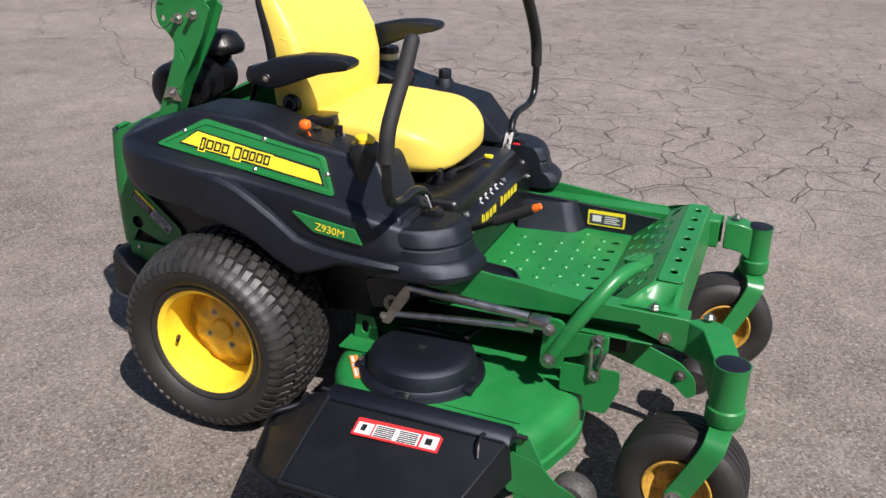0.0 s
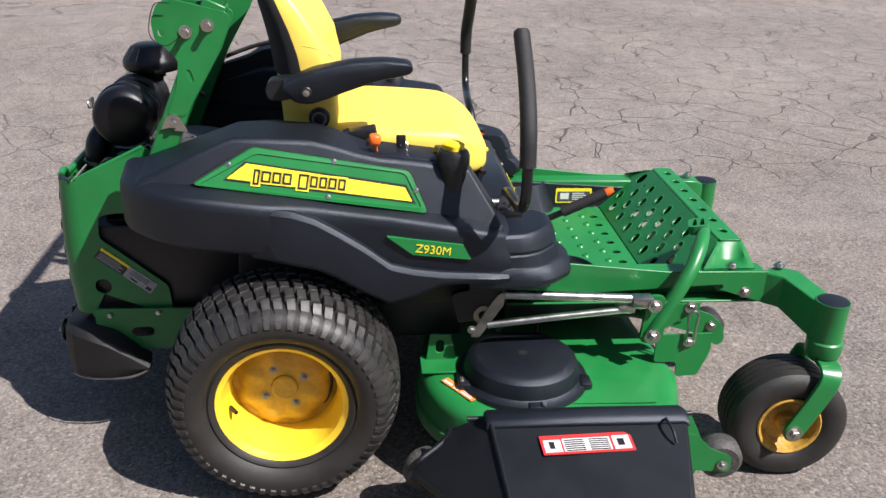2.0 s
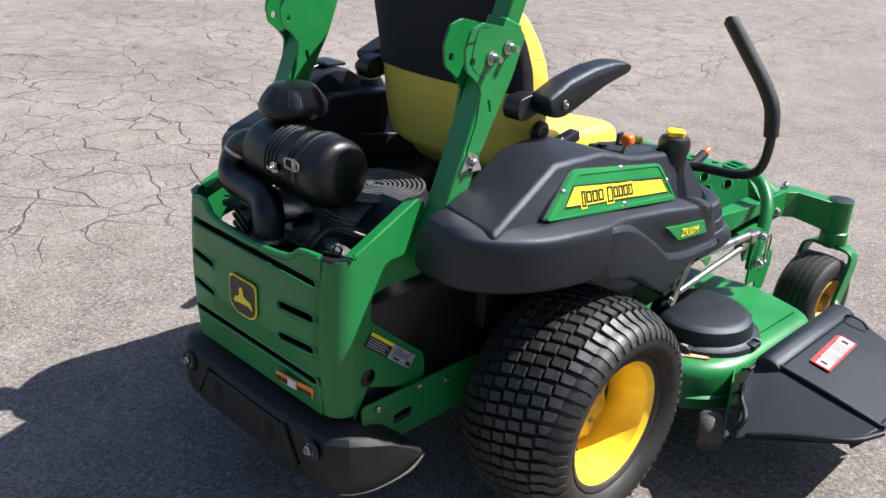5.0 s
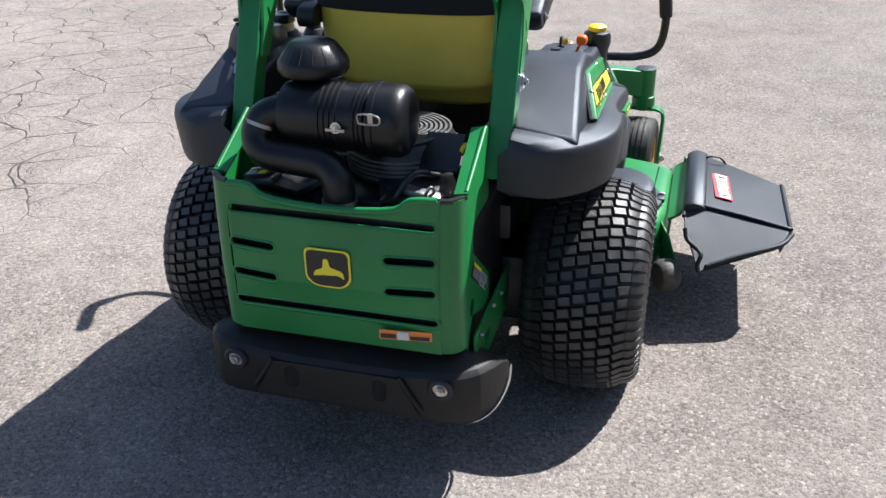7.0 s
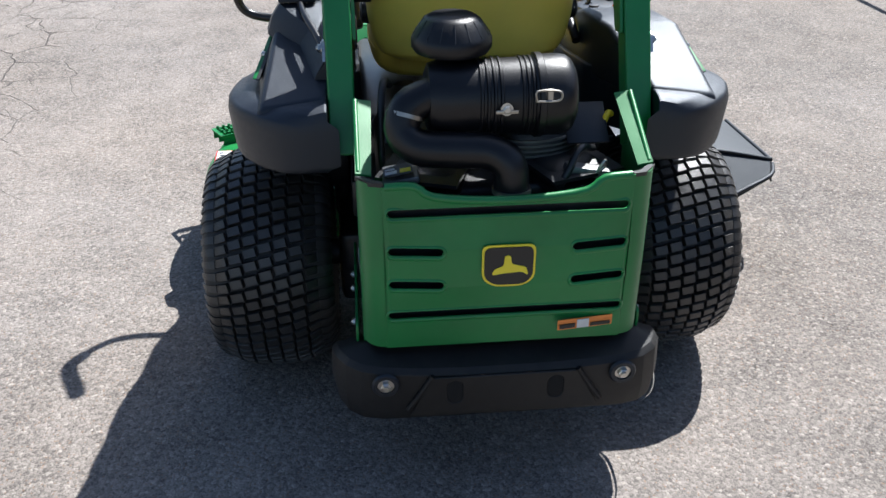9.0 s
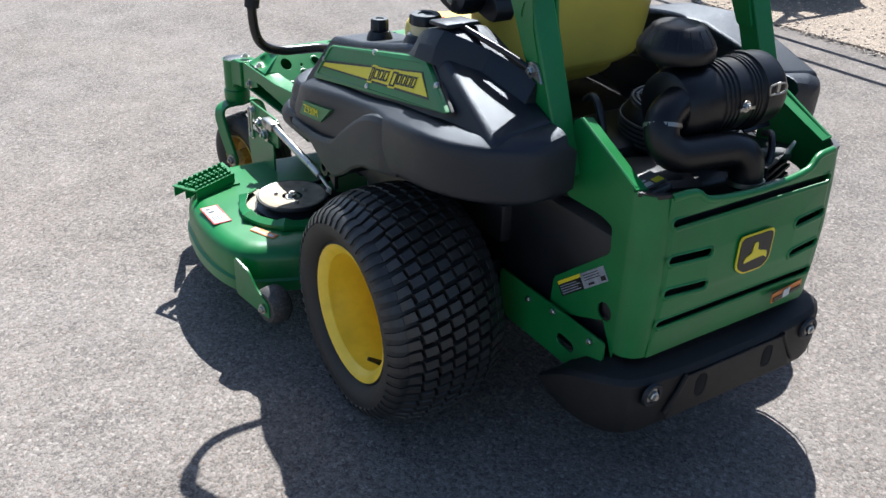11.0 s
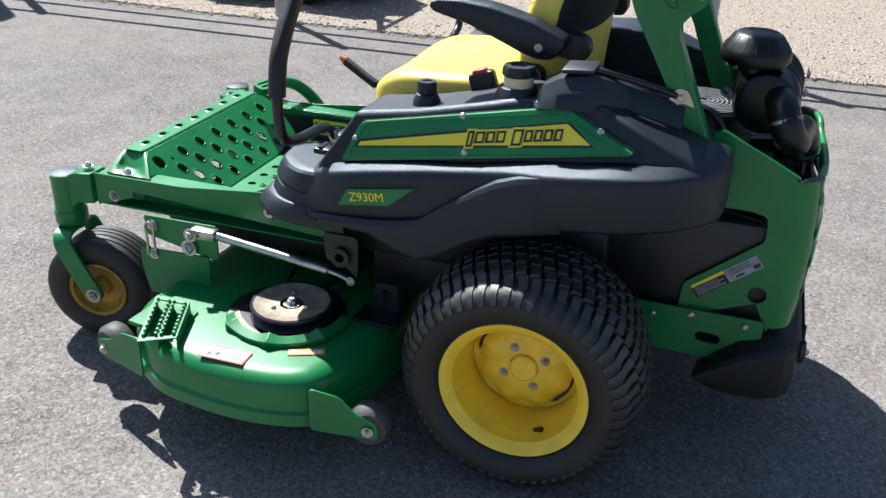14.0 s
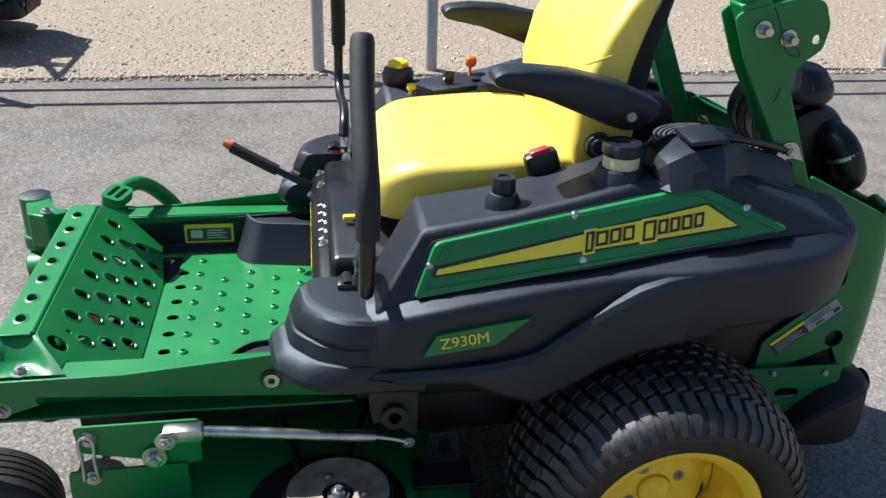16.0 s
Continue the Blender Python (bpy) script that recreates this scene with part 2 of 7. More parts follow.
def gravel_material(name, base):
    m = bpy.data.materials.new(name)
    m.use_nodes = True
    n, l = m.node_tree.nodes, m.node_tree.links
    b = n["Principled BSDF"]
    b.inputs["Roughness"].default_value = 0.9
    at, geo = n.new("ShaderNodeTexCoord"), n.new("ShaderNodeNewGeometry")
    t = n.new("ShaderNodeTexVoronoi")
    t.inputs["Scale"].default_value = 55
    l.new(at.outputs["Object"], t.inputs["Vector"])
    sep = n.new("ShaderNodeSeparateColor")
    l.new(t.outputs["Color"], sep.inputs["Color"])
    ramp = n.new("ShaderNodeValToRGB")
    e = ramp.color_ramp.elements
    e[0].color = tuple(c * 0.42 for c in base) + (1,)
    e[1].color = tuple(min(c * 1.45, 0.8) for c in base) + (1,)
    add = n.new("ShaderNodeMath")
    add.operation = "MULTIPLY_ADD"
    l.new(geo.outputs["Random Per Island"], add.inputs[0])
    add.inputs[1].default_value = 0.7
    half = n.new("ShaderNodeMath")
    half.operation = "MULTIPLY"
    half.inputs[1].default_value = 0.3
    l.new(sep.outputs[0], half.inputs[0])
    l.new(half.outputs[0], add.inputs[2])
    l.new(add.outputs[0], ramp.inputs["Fac"])
    l.new(ramp.outputs["Color"], b.inputs["Base Color"])
    bp = n.new("ShaderNodeBump")
    bp.inputs["Strength"].default_value, bp.inputs["Distance"].default_value = 0.8, 0.012
    l.new(t.outputs["Distance"], bp.inputs["Height"])
    l.new(bp.outputs["Normal"], b.inputs["Normal"])
    return m


ASPHALT = asphalt_material()
GRAVEL = gravel_material("gravel_bed", (0.39, 0.31, 0.235))
STONES = gravel_material("gravel_stones", (0.48, 0.395, 0.315))


# ---- mesh tools ----
def frame_of(origin, u, v):
    """A matrix whose x and y axes run along u and v from origin."""
    u, v = Vector(u).normalized(), Vector(v)
    w = u.cross(v).normalized()
    v = w.cross(u)
    m = Matrix((u, v, w)).transposed().to_4x4()
    m.translation = Vector(origin)
    return m


def axis_frame(p0, p1):
    """A matrix at p0 whose z axis runs to p1."""
    d = Vector(p1) - Vector(p0)
    m = d.to_track_quat("Z", "Y").to_matrix().to_4x4()
    m.translation = Vector(p0)
    return m


def add_box(bm, c, s, rot=None, bev=0.0, seg=2):
    m = Matrix.Translation(c) @ (rot.to_4x4() if rot else Matrix.Identity(4)) @ Matrix.Diagonal((*s, 1))
    vs = bmesh.ops.create_cube(bm, size=1, matrix=m)["verts"]
    if bev:
        es = {e for v in vs for e in v.link_edges}
        bmesh.ops.bevel(bm, geom=list(es), offset=bev, segments=seg, profile=0.5, affect="EDGES")


def add_lathe(bm, prof, m=None, seg=32, closed=False):
    """Turns a profile of (radius, height) round the z axis of m."""
    m = m or Matrix.Identity(4)
    rings = []
    for r, h in prof:
        if r < 1e-6:
            rings.append([bm.verts.new(m @ Vector((0, 0, h)))])
        else:
            rings.append([bm.verts.new(m @ Vector((r * math.cos(a), r * math.sin(a), h))) for a in (2 * math.pi * i / seg for i in range(seg))])
    pairs = list(zip(rings, rings[1:]))
    if closed:
        pairs.append((rings[-1], rings[0]))
    for a, b in pairs:
        for i in range(seg):
            j = (i + 1) % seg
            if len(a) == 1 and len(b) == 1:
                continue
            if len(a) == 1:
                bm.faces.new((a[0], b[i], b[j]))
            elif len(b) == 1:
                bm.faces.new((a[i], a[j], b[0]))
            else:
                bm.faces.new((a[i], a[j], b[j], b[i]))


def add_cyl(bm, p0, p1, r0, r1=None, seg=20, bev=0.0):
    r1 = r0 if r1 is None else r1
    h = (Vector(p1) - Vector(p0)).length
    prof = [(0, 0), (r0, 0), (r1, h), (0, h)] if not bev else [(0, 0), (r0 - bev, 0), (r0, bev), (r1, h - bev), (r1 - bev, h), (0, h)]
    add_lathe(bm, prof, axis_frame(p0, p1), seg)


def curve_points(pts, n=6):
    """A smooth line through the points."""
    pts = [Vector(p) for p in pts]
    ext = [2 * pts[0] - pts[1], *pts, 2 * pts[-1] - pts[-2]]
    out = []
    for i in range(1, len(ext) - 2):
        p0, p1, p2, p3 = ext[i - 1 : i + 3]
        for k in range(n):
            t = k / n
            out.append(0.5 * (2 * p1 + (p2 - p0) * t + (2 * p0 - 5 * p1 + 4 * p2 - p3) * t * t + (3 * p1 - p0 - 3 * p2 + p3) * t**3))
    out.append(pts[-1])
    return out


def add_tube(bm, pts, r, seg=14, n=6, flat=1.0):
    """A tube along a smooth line; r: a radius, or one at each given point."""
    line = curve_points(pts, n) if n > 1 else [Vector(p) for p in pts]
    count = len(pts)
    side = None
    rings = []
    for i, p in enumerate(line):
        d = (line[min(i + 1, len(line) - 1)] - line[max(i - 1, 0)]).normalized()
        if side is None:
            side = d.orthogonal().normalized()
        side = (side - d * side.dot(d)).normalized()
        up = d.cross(side)
        f = i / (len(line) - 1) * (count - 1)
        rr = r if isinstance(r, (int, float)) else r[int(f)] + (r[min(int(f) + 1, count - 1)] - r[int(f)]) * (f - int(f))
        rings.append([bm.verts.new(p + side * (rr * math.cos(a)) + up * (rr * flat * math.sin(a))) for a in (2 * math.pi * k / seg for k in range(seg))])
    for a, b in zip(rings, rings[1:]):
        for k in range(seg):
            bm.faces.new((a[k], a[(k + 1) % seg], b[(k + 1) % seg], b[k]))
    bm.faces.new(rings[0][::-1])
    bm.faces.new(rings[-1])


def round_poly(pts, r=0.01, n=4):
    """The polygon with its corners rounded; r: one radius or one for each corner."""
    out = []
    k = len(pts)
    for i, p in enumerate(pts):
        p, a, b = Vector(p), Vector(pts[i - 1]), Vector(pts[(i + 1) % k])
        rr = r if isinstance(r, (int, float)) else r[i]
        da, db = a - p, b - p
        cut = min(rr, da.length * 0.48, db.length * 0.48)
        if cut < 1e-5:
            out.append(p)
            continue
        s, e = p + da.normalized() * cut, p + db.normalized() * cut
        for j in range(n + 1):
            t = j / n
            out.append(s * (1 - t) ** 2 + p * (2 * t * (1 - t)) + e * t * t)
    return out


def slot(cx, cy, w, h, turn=0.0, n=5):
    """A loop in the shape of a long hole."""
    r = min(w, h) / 2
    pts = []
    dx, dy = (w / 2 - r, 0) if w >= h else (0, h / 2 - r)
    a0 = -90 if w >= h else 0
    for sgn, start in ((1, a0), (-1, a0 + 180)):
        for j in range(n + 1):
            a = radians(start + 180 * j / n)
            pts.append(Vector((sgn * dx + r * math.cos(a), sgn * dy + r * math.sin(a))))
    c, s = math.cos(radians(turn)), math.sin(radians(turn))
    return [Vector((cx + c * p.x - s * p.y, cy + s * p.x + c * p.y)) for p in pts]


def add_plate(bm, outer, holes=(), thick=0.004, m=None, bow=None):
    """A sheet of metal of the given outline with holes in it; it grows along the z axis of m. bow: a shift along z by place."""
    m = m or Matrix.Identity(4)
    tmp = bmesh.new()
    for loop in (outer, *holes):
        vs = [tmp.verts.new((p[0], p[1], 0)) for p in loop]
        for a, b in zip(vs, vs[1:] + vs[:1]):
            tmp.edges.new((a, b))
    bmesh.ops.triangle_fill(tmp, edges=tmp.edges[:], use_beauty=True, normal=(0, 0, 1))
    bmesh.ops.recalc_face_normals(tmp, faces=tmp.faces[:])
    if tmp.faces and sum(f.normal.z for f in tmp.faces) < 0:
        bmesh.ops.reverse_faces(tmp, faces=tmp.faces[:])
    tmp.verts.index_update()
    shift = (lambda p: bow(p.x, p.y)) if bow else (lambda p: 0.0)
    low = [bm.verts.new(m @ Vector((v.co.x, v.co.y, shift(v.co)))) for v in tmp.verts]
    top = [bm.verts.new(m @ Vector((v.co.x, v.co.y, shift(v.co) + thick))) for v in tmp.verts]
    for f in tmp.faces:
        ids = [v.index for v in f.verts]
        bm.faces.new([top[i] for i in ids])
        bm.faces.new([low[i] for i in reversed(ids)])
    for e in tmp.edges:
        if len(e.link_faces) == 1:
            loop = e.link_loops[0]
            a, b = loop.vert.index, loop.link_loop_next.vert.index
            bm.faces.new((low[a], low[b], top[b], top[a]))
    tmp.free()


def add_loft(bm, sections, caps=True):
    """A skin over closed sections with equal numbers of points."""
    rings = [[bm.verts.new(p) for p in s] for s in sections]
    k = len(rings[0])
    for a, b in zip(rings, rings[1:]):
        for i in range(k):
            j = (i + 1) % k
            bm.faces.new((a[i], a[j], b[j], b[i]))
    if caps:
        bm.faces.new(rings[0][::-1])
        bm.faces.new(rings[-1])


def add_cushion(bm, c, size, e1=0.35, e2=0.35, nu=40, nv=24, shape=None):
    """A soft box (superellipsoid); shape moves its points."""
    def sp(v, e):
        return math.copysign(abs(v) ** e, v)

    rows = []
    for j in range(nv + 1):
        a = -math.pi / 2 + math.pi * j / nv
        row = []
        for i in range(nu):
            t = 2 * math.pi * i / nu
            p = Vector((size[0] / 2 * sp(math.cos(a), e1) * sp(math.cos(t), e2), size[1] / 2 * sp(math.cos(a), e1) * sp(math.sin(t), e2), size[2] / 2 * sp(math.sin(a), e1)))
            row.append(bm.verts.new(Vector(c) + (shape(p) if shape else p)))
        rows.append(row)
    for a, b in zip(rows, rows[1:]):
        for i in range(nu):
            j = (i + 1) % nu
            bm.faces.new((a[i], a[j], b[j], b[i]))
    bmesh.ops.remove_doubles(bm, verts=rows[0] + rows[-1], dist=1e-5)


def part(name, bm, mat, parent=None, label="", smooth=38, bevel=0.0, bseg=2):
    """Links a bmesh as one mesh object, under a thing or under a part."""
    bmesh.ops.recalc_face_normals(bm, faces=bm.faces[:])
    lim = radians(smooth)
    for f in bm.faces:
        f.smooth = True
    for e in bm.edges:
        if len(e.link_faces) == 2 and e.calc_face_angle(0) > lim:
            e.smooth = False
    me = bpy.data.meshes.new(name)
    bm.to_mesh(me)
    bm.free()
    me.materials.append(mat)
    ob = new(name, me)
    if parent:
        ob.parent = parent
    if bevel:
        bv = ob.modifiers.new("edges", "BEVEL")
        bv.width, bv.segments, bv.limit_method, bv.angle_limit = bevel, bseg, "ANGLE", radians(24)
        bv.harden_normals = False
    return tagged(ob, label)


def bolt(parent, p, way, r=0.010, mat=None, name="bolt", washer=True):
    """A hex bolt head with its washer, standing out along way."""
    bm = bmesh.new()
    way = Vector(way).normalized()
    p = Vector(p)
    if washer:
        add_lathe(bm, [(0, 0), (r * 1.55, 0), (r * 1.55, r * 0.22), (0, r * 0.22)], axis_frame(p, p + way), 18)
    add_lathe(bm, [(0, r * 0.22), (r, r * 0.22), (r, r * 0.85), (r * 0.8, r * 1.0), (0, r * 1.0)], axis_frame(p, p + way), 6)
    add_lathe(bm, [(0, r), (r * 0.5, r), (r * 0.5, r * 1.35), (0, r * 1.35)], axis_frame(p, p + way), 10)
    return part(name, bm, mat or CHROME, parent)


def flat_sticker(parent, name, mat, origin, u, v, w, h, lift=0.0012, r=0.004, label=""):
    bm = bmesh.new()
    add_plate(bm, round_poly([(0, 0), (w, 0), (w, h), (0, h)], r, 3), (), lift, frame_of(origin, u, v))
    return part(name, bm, mat, parent, label)


def bars(parent, name, mat, origin, u, v, rows, lift=0.0018):
    """Plain bars in the place of small print: rows of (x, y, w, h) on a label."""
    for x, y, w, h in rows:
        bm = bmesh.new()
        add_plate(bm, [(x, y), (x + w, y), (x + w, y + h), (x, y + h)], (), lift, frame_of(origin, u, v))
        part(name, bm, mat, parent)


# ---- ground ----
bm = bmesh.new()
bmesh.ops.create_grid(bm, x_segments=8, y_segments=8, size=400)
ground = tagged(part("ground", bm, ASPHALT), "weathered grey asphalt lot with a net of cracks", "ground", kind="structure")

bm = bmesh.new()
edge = [(3.56 + 0.035 * math.sin(1.7 * y) + 0.03 * noise.noise((y * 2.3, 0.4, 0)), y) for y in (-14 + 0.25 * i for i in range(113))]
add_plate(bm, [Vector(p) for p in edge] + [Vector((60, 14)), Vector((60, -14))], (), 0.012, Matrix.Translation((0, 0, 0.0005)))
gravel_bed = tagged(part("gravel_bed", bm, GRAVEL), "pale tan gravel strip beside the asphalt", "gravel", kind="structure")


def gravel_stones():
    rng = random.Random(5)
    verts, faces = [], []
    shape = [(1, 0, -0.2), (0.3, 0.95, -0.2), (-0.8, 0.6, -0.2), (-0.8, -0.6, -0.2), (0.3, -0.95, -0.2), (0.55, 0.25, 0.75), (-0.3, 0.5, 0.8), (-0.35, -0.45, 0.7)]
    tris = [(0, 1, 5), (1, 6, 5), (1, 2, 6), (2, 3, 7), (2, 7, 6), (3, 4, 7), (4, 0, 5), (4, 5, 7), (5, 6, 7)]
    for i in range(26000):
        x = 3.5 + 5.5 * rng.random() ** 1.6
        y = rng.uniform(-6.5, 7.5)
        s = rng.uniform(0.004, 0.013) * (1.7 if rng.random() < 0.05 else 1)
        a, q = rng.uniform(0, 6.28), rng.uniform(0.6, 1.0)
        c, d = math.cos(a), math.sin(a)
        base = len(verts)
        for px, py, pz in shape:
            px, py = px * s * rng.uniform(0.85, 1.15), py * s * q
            verts.append((x + c * px - d * py, y + d * px + c * py, 0.011 + pz * s * 0.75))
        faces += [tuple(base + k for k in t) for t in tris]
    me = bpy.data.meshes.new("gravel_stones")
    me.from_pydata(verts, [], faces)
    me.materials.append(STONES)
    return tagged(new("gravel_stones", me), "loose tan and grey gravel stones", "gravel", kind="stuff")


gravel_stones()


# ---- the mower ----
mower = new("riding_mower")
tagged(mower, "green riding mower with yellow seat and wheels parked on asphalt", "mower")
AXLE_Z = 0.287


def tyre_tread(bm, m, radius, half, columns, around, depth):
    """Blocks of rubber in slanted rows on the crown of a tyre."""
    w = 2 * half / columns
    for c in range(columns):
        mid = -half + w * (c + 0.5)
        for k in range(around):
            ph = (k - 0.34 * c + 0.05 * math.sin(1.7 * k + 2.3 * c)) / around * 2 * math.pi
            da = 2 * math.pi / around * 0.73
            skew = -0.085 * 2 * math.pi / around
            ring = []
            for lift, shrink in ((-0.006, 1.0), (depth * 0.8, 0.97), (depth, 0.84)):
                row = []
                for sx, sa in ((-1, -1), (1, -1), (1, 1), (-1, 1)):
                    x = mid + sx * w * 0.445 * shrink + 0.0022 * sa
                    a = ph + sa * da / 2 * shrink + skew * sx
                    drop = 0.030 * (abs(x) / half) ** 3.2
                    r = radius - depth - drop + lift
                    row.append(bm.verts.new(m @ Vector((r * math.cos(a), r * math.sin(a), x))))
                ring.append(row)
            for a, b in zip(ring, ring[1:]):
                for i in range(4):
                    bm.faces.new((a[i], a[(i + 1) % 4], b[(i + 1) % 4], b[i]))
            bm.faces.new(ring[-1])
    # short lugs on the shoulders
    for sgn in (-1, 1):
        for k in range(around):
            ph = (k - 0.34 * (columns - 0.7 if sgn > 0 else -0.3)) / around * 2 * math.pi
            da = 2 * math.pi / around * 0.66
            ring = []
            for out, rr in ((-0.004, radius - 0.026), (0.011, radius - 0.031), (0.024, radius - 0.044), (0.0320, radius - 0.060)):
                g = 1 - max(0, out) * 9
                ring.append([bm.verts.new(m @ Vector(((rr + q) * math.cos(ph + s * da / 2 * g), (rr + q) * math.sin(ph + s * da / 2 * g), sgn * (half + out + e)))) for s, q, e in ((-1, 0, 0), (1, 0, 0), (1, -0.012, -0.012), (-1, -0.012, -0.012))])
            for a, b in zip(ring, ring[1:]):
                for i in range(4):
                    bm.faces.new((a[i], a[(i + 1) % 4], b[(i + 1) % 4], b[i]))
            bm.faces.new(ring[0][::-1])
            bm.faces.new(ring[-1])


def rear_wheel(s):
    """s: 1 on the mower's right, -1 on its left."""
    mid = 0.512 if s > 0 else -0.520
    inset = 0.0 if s > 0 else 0.011
    lip = 0.0 if s > 0 else 0.004
    m = Matrix.Translation((mid, 0, AXLE_Z)) @ Matrix.Rotation(radians(90) * s, 4, "Y")
    half, rad = 0.125, 0.292
    bm = bmesh.new()
    side = [(0.157, 0.116), (0.163, 0.128), (0.175, 0.133), (0.180, 0.130), (0.184, 0.136), (0.205, 0.151), (0.228, 0.154), (0.246, 0.148), (0.259, 0.134), (0.265, 0.09), (0.271, 0.05), (0.273, 0.0)]
    prof = [(r, -h) for r, h in side] + [(r, h) for r, h in reversed(side[:-1])]
    add_lathe(bm, prof, m, 96)
    tyre = part("rear_wheel", bm, RUBBER, mower, "wide black turf tyre on a yellow steel rim", 50)
    bm = bmesh.new()
    tyre_tread(bm, m, rad, half, 7, 56, 0.016)
    tagged(part("tread", bm, TREAD, tyre, "dusty worn turf tread blocks", 50), kind="stuff")
    bm = bmesh.new()
    outer = [(0.157, -0.12), (0.157, -0.06), (0.150, -0.03), (0.138, 0.0), (0.138, 0.055), (0.148, 0.085), (0.151, 0.108), (0.160, 0.117), (0.172, 0.121), (0.177, 0.124), (0.174, 0.129), (0.165, 0.127), (0.156, 0.120), (0.147, 0.112), (0.143, 0.088), (0.133, 0.058), (0.133, 0.0), (0.146, -0.03), (0.152, -0.06), (0.152, -0.12)]
    outer = [(r, h + lip if h > 0.05 else h) for r, h in outer]
    add_lathe(bm, outer, m, 72, closed=True)
    part("rim", bm, YELLOW_PAINT, tyre, "deep yellow steel rim")
    bm = bmesh.new()
    rows = []
    for rr, h in ((0.034, 0.034), (0.050, 0.034), (0.078, 0.033), (0.094, 0.031), (0.106, 0.026), (0.117, 0.014), (0.134, 0.004)):
        row = []
        for i in range(96):
            a = 2 * math.pi * i / 96
            wave = 0.5 + 0.5 * math.cos(8 * a)
            dip = -0.012 * wave * max(0, min(1, (rr - 0.055) / 0.05)) if rr < 0.13 else 0
            row.append(bm.verts.new(m @ Vector((rr * math.cos(a), rr * math.sin(a), h + dip - inset))))
        rows.append(row)
    for a, b in zip(rows, rows[1:]):
        for i in range(96):
            bm.faces.new((a[i], a[(i + 1) % 96], b[(i + 1) % 96], b[i]))
    part("wheel_disc", bm, DISC_YELLOW if s > 0 else YELLOW_PAINT, tyre, "fluted yellow wheel disc")
    bm = bmesh.new()
    add_lathe(bm, [(0, 0.046 - inset), (0.029, 0.046 - inset), (0.033, 0.042 - inset), (0.033, 0.02 - inset)], m, 32)
    part("hub", bm, DISC_YELLOW if s > 0 else YELLOW_PAINT, tyre)
    for k in range(4):
        a = radians(28 + 90 * k)
        bolt(tyre, m @ Vector((0.055 * math.cos(a), 0.055 * math.sin(a), 0.033 - inset)), m.to_3x3() @ Vector((0, 0, 1)), 0.0075, STEEL, "wheel_nut")
    for a0, a1 in ((55, 130),) if s > 0 else ((35, 85), (215, 262)):
        bm = bmesh.new()
        line = [m @ Vector((0.1165 * math.cos(radians(a0 + (a1 - a0) * k / 8)), 0.1165 * math.sin(radians(a0 + (a1 - a0) * k / 8)), 0.0135 - inset)) for k in range(9)]
        add_tube(bm, line, [0.0008] + [0.0042] * 7 + [0.0008], 8, 2)
        part("disc_gap", bm, DARK, tyre)
    a = radians(285 if s > 0 else 208)
    bm = bmesh.new()
    p = m @ Vector((0.138 * math.cos(a), 0.138 * math.sin(a), 0.070 + inset))
    add_cyl(bm, p, p + m.to_3x3() @ Vector((-0.02 * math.cos(a), -0.02 * math.sin(a), 0.030)), 0.007, 0.005, 12)
    part("valve", bm, DARK, tyre)
    return tyre


for side_sign in (1, -1):
    rear_wheel(side_sign)
bm = bmesh.new()
add_cyl(bm, (-0.48, 0, AXLE_Z), (0.48, 0, AXLE_Z), 0.035)
add_box(bm, (0.27, 0.02, AXLE_Z), (0.16, 0.24, 0.20), None, 0.02)
add_box(bm, (-0.27, 0.02, AXLE_Z), (0.16, 0.24, 0.20), None, 0.02)
part("transaxle", bm, DARK, mower, "dark drive unit between the wheels")


# ---- frame, foot well, front casters ----
BEAM = 0.395
for s in (1, -1):
    bm = bmesh.new()
    pts = [(0.58, 0.548), (0.60, 0.560), (0.74, 0.553), (1.01, 0.526), (1.290, 0.523), (1.290, 0.428), (1.02, 0.428), (0.74, 0.448), (0.58, 0.452)]
    holes = [slot(1.160, 0.478, 0.016, 0.016)]
    add_plate(bm, pts, holes, 0.007, frame_of((s * BEAM, 0, 0), (0, 1, 0), (0, 0, 1)) if s > 0 else frame_of((-BEAM - 0.007, 0, 0), (0, 1, 0), (0, 0, 1)))
    add_box(bm, (s * (BEAM - 0.028), 0.933, 0.519), (0.054, 0.70, 0.006))
    add_box(bm, (s * (BEAM - 0.028), 0.933, 0.431), (0.054, 0.70, 0.006))
    add_box(bm, (s * (BEAM - 0.055), 0.933, 0.476), (0.006, 0.70, 0.086))
    rail = part("frame_rail", bm, GREEN, mower, "green painted steel frame rail", bevel=0.0025)
    bolt(rail, (s * (BEAM + 0.005), 1.232, 0.462), (s, 0, 0), 0.011, STEEL)
    bolt(rail, (s * (BEAM - 0.018), 1.195, 0.527), (0, 0, 1), 0.011, CHROME)
    bolt(rail, (s * (BEAM - 0.02), 1.33, 0.527), (0, 0, 1), 0.010, CHROME)
bm = bmesh.new()
add_tube(bm, [(-0.36, 1.19, 0.470), (0.36, 1.19, 0.470)], 0.030, 18, 1)
part("cross_tube", bm, GREEN, mower)

